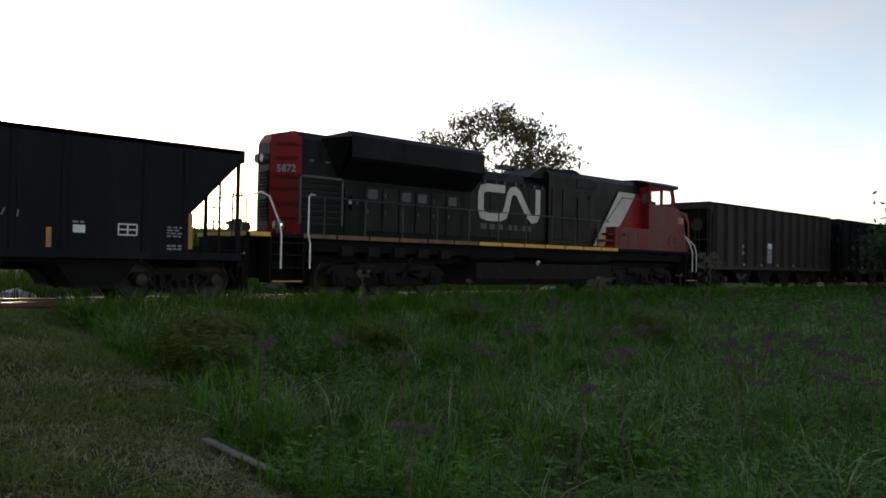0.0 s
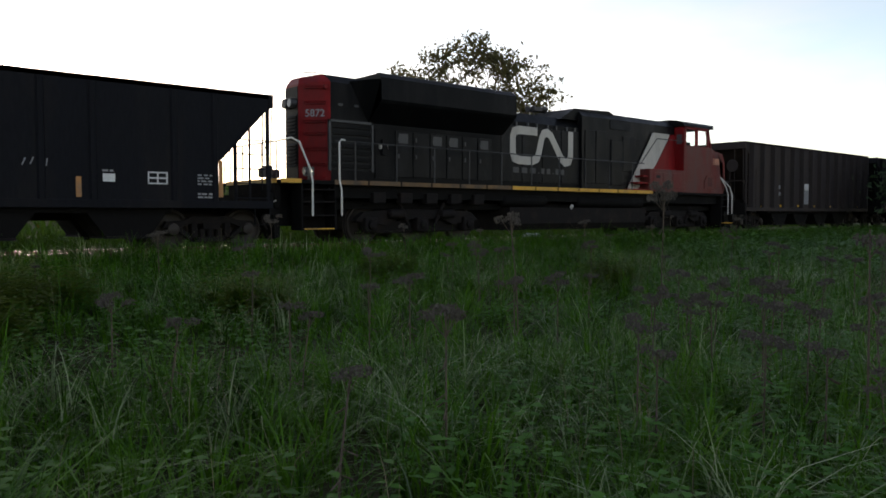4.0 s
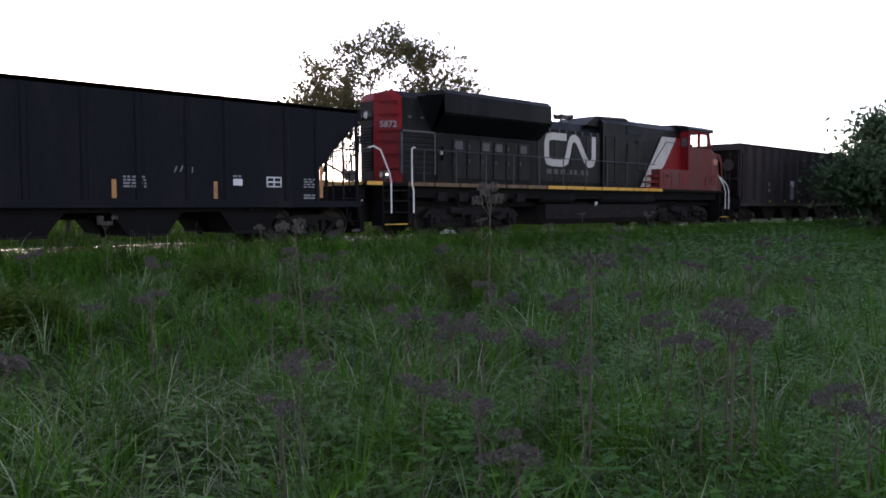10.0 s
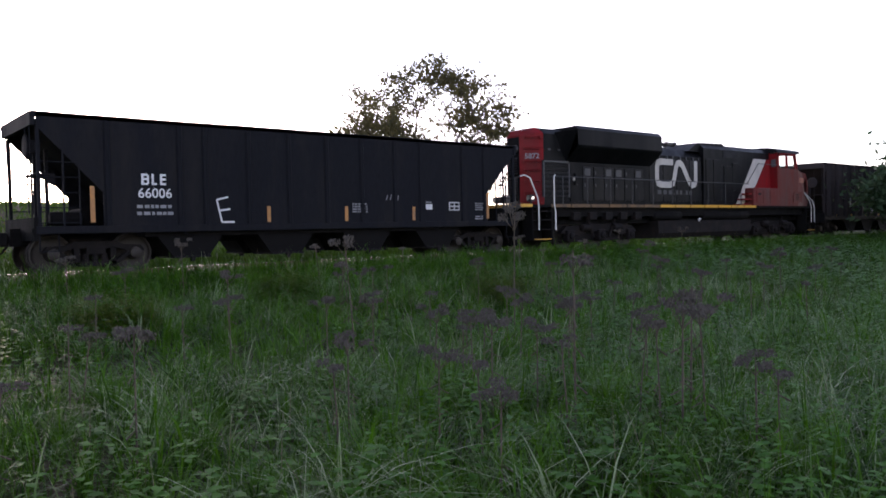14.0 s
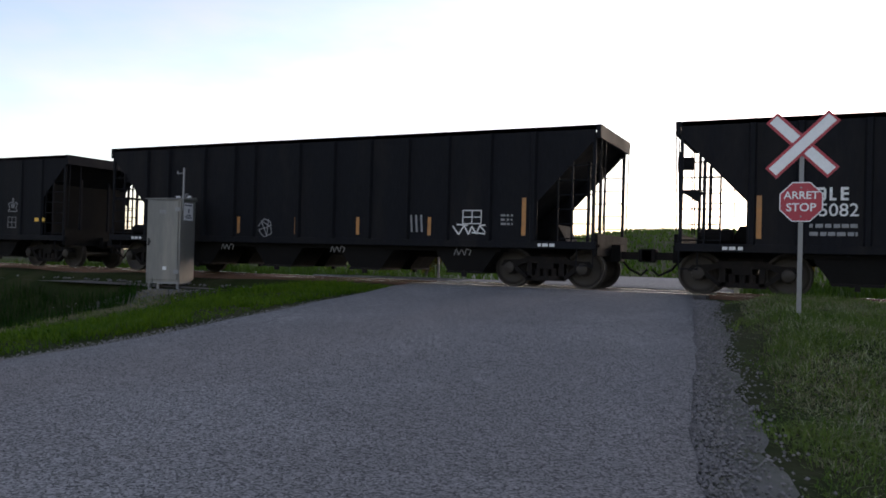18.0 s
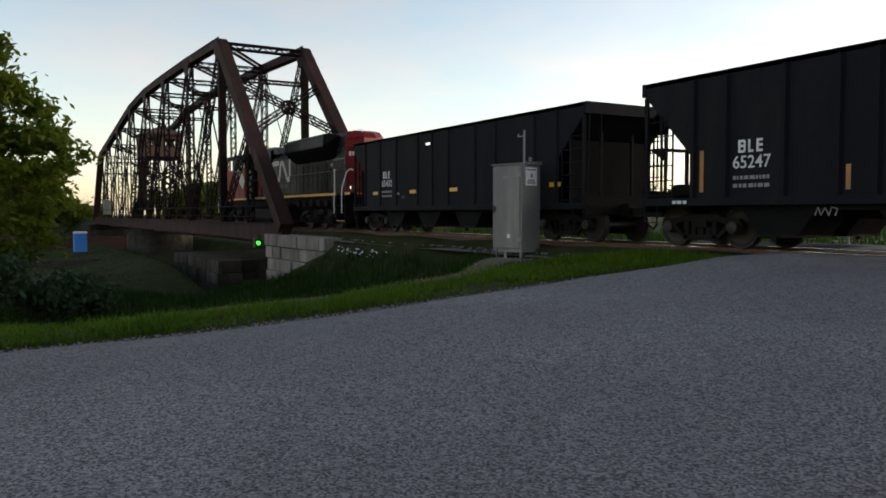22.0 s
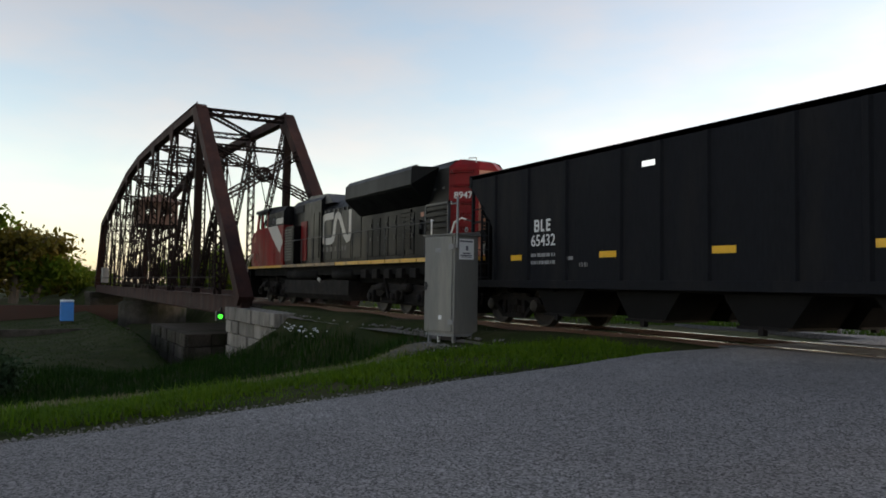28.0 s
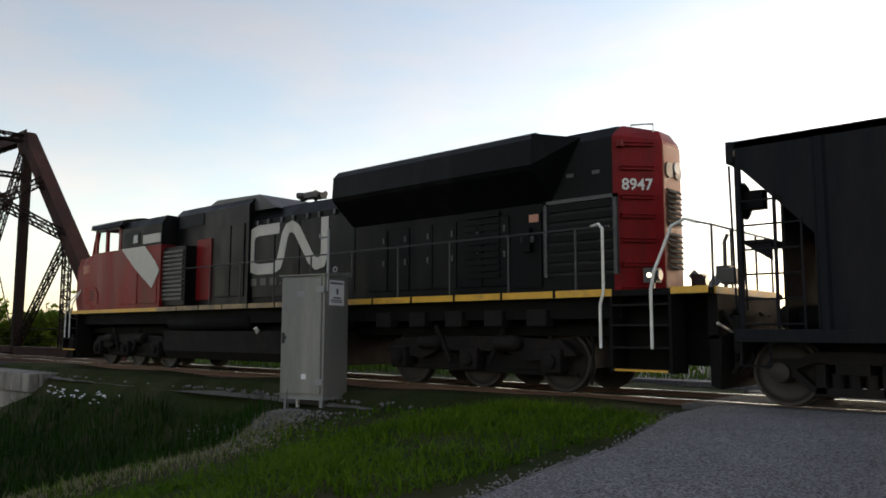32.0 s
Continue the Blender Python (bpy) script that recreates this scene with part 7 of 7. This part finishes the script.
for k in range(45):
    x, y = rnd.uniform(24, 46), rnd.uniform(-15.0, -3.2)
    if field(x, y):
        SPOTS.append((x, y, rnd.uniform(0.7, 1.15)))
for k, (x, y, h) in enumerate(SPOTS):
    m = Matrix.LocRotScale((x, y, ground_z(x, y) - 0.03), Euler((0, 0, rnd.uniform(0, 6.28))), None)
    src = kinds[k % 4]
    ob = src if k < 4 else copy_thing(src, m)
    ob.matrix_basis = m
    ob.scale = (1.0, 1.0, h) if h < 1.2 else (1.25, 1.25, h)


# ---------------------------------------------------------------- trees
def tree(name, label, x, y, h, spread, seed, leaf_mat, leaves, leaf, trunk_r, low=0.3, levels=4, clump=0.5, droop=0.0, group="", squash=1.0, lumps=None, z0=None):
    """A tapered trunk, forking limbs, and leaves in loose clumps round the twigs."""
    rs = random.Random(seed)
    ob = thing(name, label, "tree" if name != "bush" else "bush", pose(x, y, ground_z(x, y) - 0.1 if z0 is None else z0), group=group)
    limbs, tips = Mesh(), []

    def grow(p, d, L, r, lev):
        q = p
        pts = [tuple(p)]
        for k in range(3):
            d = (d + Vector((rs.uniform(-0.22, 0.22), rs.uniform(-0.22, 0.22), rs.uniform(-0.05, 0.16) - droop))).normalized()
            q = q + d * L / 3
            pts.append(tuple(q))
            if lev >= levels - 2:
                tips.append((Vector(pts[-1]), lev))
        limbs.tube(pts, r, 6 if lev < 2 else 4, r * 0.6)
        if lev < levels:
            n = rs.randint(2, 4) if lev else rs.randint(4, 6)
            for k in range(n):
                a = 6.28 * k / n + rs.uniform(-0.5, 0.5)
                s = Vector((math.cos(a), math.sin(a), 0)) * spread * rs.uniform(0.6, 1.2)
                base = Vector(pts[-1]) if k < 2 else Vector(pts[rs.randint(1, 3)])
                grow(base, (d * 0.8 + s).normalized(), L * rs.uniform(0.6, 0.8), r * 0.55, lev + 1)

    grow(Vector((0, 0, 0)), Vector((rs.uniform(-0.05, 0.05), rs.uniform(-0.05, 0.05), 1)), h * low, trunk_r, 0)
    zs = max(t[0].z for t in tips)
    k = h * 0.97 / zs
    limbs.v = [(v[0] * k * squash, v[1] * k * squash, v[2] * k) for v in limbs.v]
    tips = [Vector((t[0].x * k * squash, t[0].y * k * squash, t[0].z * k)) for t in tips]
    part("trunk", limbs, BARK, ob)
    rn = np.random.RandomState(seed)
    T = np.array([tuple(t) for t in tips])
    pick = rn.randint(0, len(T), leaves)
    if lumps:
        leafT = []
        for (lx, ly, lz, lr) in lumps:
            k2 = max(int(leaves * lr ** 2 / sum(q[3] ** 2 for q in lumps) / 60), 6)
            dv = rn.normal(0, 1, (k2, 3))
            dv /= np.linalg.norm(dv, axis=1)[:, None]
            leafT.append(np.array([lx, ly, lz]) + dv * lr * rn.uniform(0.45, 1.08, (k2, 1)))
        T = np.concatenate(leafT)
        pick = rn.randint(0, len(T), leaves)
    c = T[pick] + rn.normal(0, 1, (leaves, 3)) * clump * np.array([1, 1, 0.75]) * rn.uniform(0.3, 1.0, (leaves, 1))
    c[:, 2] = np.maximum(c[:, 2], 0.05)
    a = rn.normal(0, 1, (leaves, 3))
    a /= np.linalg.norm(a, axis=1)[:, None]
    b = np.cross(a, rn.normal(0, 1, (leaves, 3)))
    b /= np.linalg.norm(b, axis=1)[:, None]
    s = leaf * rn.uniform(0.55, 1.35, (leaves, 1))
    V = np.stack([c - a * s, c + b * s * 0.42, c + a * s, c - b * s * 0.42], 1).reshape(-1, 3)
    F = (np.arange(leaves)[:, None] * 4 + np.array([[0, 1, 2, 3]]))
    part("crown", raw("crown", V.tolist(), F.tolist(), leaf_mat), leaf_mat, ob)
    return ob


tree("ash_tree", "half-bare tree with thin brownish leaves behind the train", 42.3, 4.0, 8.5, 1.05, 5, LEAF_SPARSE, 8000, 0.1, 0.13, 0.34, 5, 0.2, z0=-0.3, squash=0.8)
tree("ash_tree", "low half-bare tree behind the train", 39.6, 4.0, 6.5, 0.8, 7, LEAF_SPARSE, 2600, 0.1, 0.08, 0.36, 4, 0.2, z0=-0.3, squash=0.6)
tree("ash_tree", "small half-bare tree behind the train", 46.2, 4.0, 6.8, 0.85, 9, LEAF_SPARSE, 2000, 0.1, 0.08, 0.36, 4, 0.22, z0=-0.3, squash=0.65)
tree("maple_tree", "large leafy tree beyond the bank lit from behind", -7.0, -19.0, 11.5, 1.0, 12, LEAF, 52000, 0.15, 0.3, 0.22, 4, 0.32, z0=-2.6,
     lumps=[(0.6, 6.3, 5.2, 0.9), (0.4, 5.6, 6.5, 1.1), (0.3, 5.0, 4.6, 1.5), (0.8, 4.2, 7.4, 1.4), (1.0, 3.2, 8.6, 1.3), (0, 3.6, 5.8, 1.9), (0, 5.0, 3.0, 1.4), (0.5, 3.0, 3.0, 1.9),
            (0, 2.2, 9.8, 1.6), (0, 0.8, 11.2, 1.9), (0, 1.5, 7.5, 2.4), (0.5, 0.5, 4.5, 2.6), (0, -2, 9.5, 3.0), (0, -2, 5.0, 3.2)])
for x, y, h, sd in ((-3.0, -15.2, 2.6, 1), (-4.5, -13.0, 1.5, 2), (-6.5, -11.8, 1.1, 3), (-2.0, -17.0, 2.8, 4)):
    tree("bush", "dark low shrub at the edge of the lawn", x, y, h, 1.3, 80 + sd, LEAF_BUSH, 4200, 0.12, 0.06, 0.3, 3, 0.35)
for x, y, h, sd in ((63.5, -6.0, 4.2, 1), (67.0, -6.8, 6.0, 2), (71.5, -7.5, 7.4, 3), (76.0, -9.0, 8.0, 4), (65.0, -8.2, 3.4, 5)):
    tree("bush", "dense dark green shrub growing close to the track", x, y, h, 1.1, 90 + sd, LEAF_BUSH, 15000, 0.16, 0.1, 0.2, 3, 0.75)
for x, y, h, sd in ((18.9, 8.0, 1.6, 1), (22.5, 9.0, 1.5, 2), (27.0, 9.5, 1.9, 3), (33.0, 9.0, 2.2, 4), (5.0, 12.0, 2.0, 5), (-3.0, 9.0, 2.0, 6), (0.5, 13.0, 2.6, 7), (39.0, 10.0, 2.3, 8)):
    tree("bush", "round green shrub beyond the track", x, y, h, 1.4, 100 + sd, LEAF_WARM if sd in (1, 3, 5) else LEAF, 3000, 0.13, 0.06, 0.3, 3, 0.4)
rnd = random.Random(77)
for k in range(16):
    x, y = -100 - rnd.uniform(0, 70), -34 + k * 2.1 + rnd.uniform(-2, 2)
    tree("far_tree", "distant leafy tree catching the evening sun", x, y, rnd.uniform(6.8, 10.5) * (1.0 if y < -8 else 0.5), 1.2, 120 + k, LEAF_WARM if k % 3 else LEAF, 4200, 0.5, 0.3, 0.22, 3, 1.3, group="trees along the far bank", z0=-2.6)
for k in range(7):
    x, y = -92 + rnd.uniform(-6, 6), 8 + k * 6 + rnd.uniform(-2, 2)
    tree("far_tree", "distant leafy tree behind the bridge", x, y, rnd.uniform(4.5, 8), 1.2, 140 + k, LEAF, 3500, 0.45, 0.3, 0.22, 3, 1.2, group="trees along the far bank", z0=-2.6)


def motions():
    """The train rolls east; every wheelset turns with it."""
    for ob, base in TRAIN:
        walk(ob, [(t, pose(base + s, 0, 0)) for t, s in ROLL])
    ts, ss = [r[0] for r in ROLL], [r[1] for r in ROLL]
    fine = [(k * 0.25, float(np.interp(k * 0.25, ts, ss))) for k in range(129)]
    for ob, x, r in WHEELS:
        walk(ob, [(t, pose(x, 0, r, 0, math.degrees(s / r), 0)) for t, s in fine])


motions()
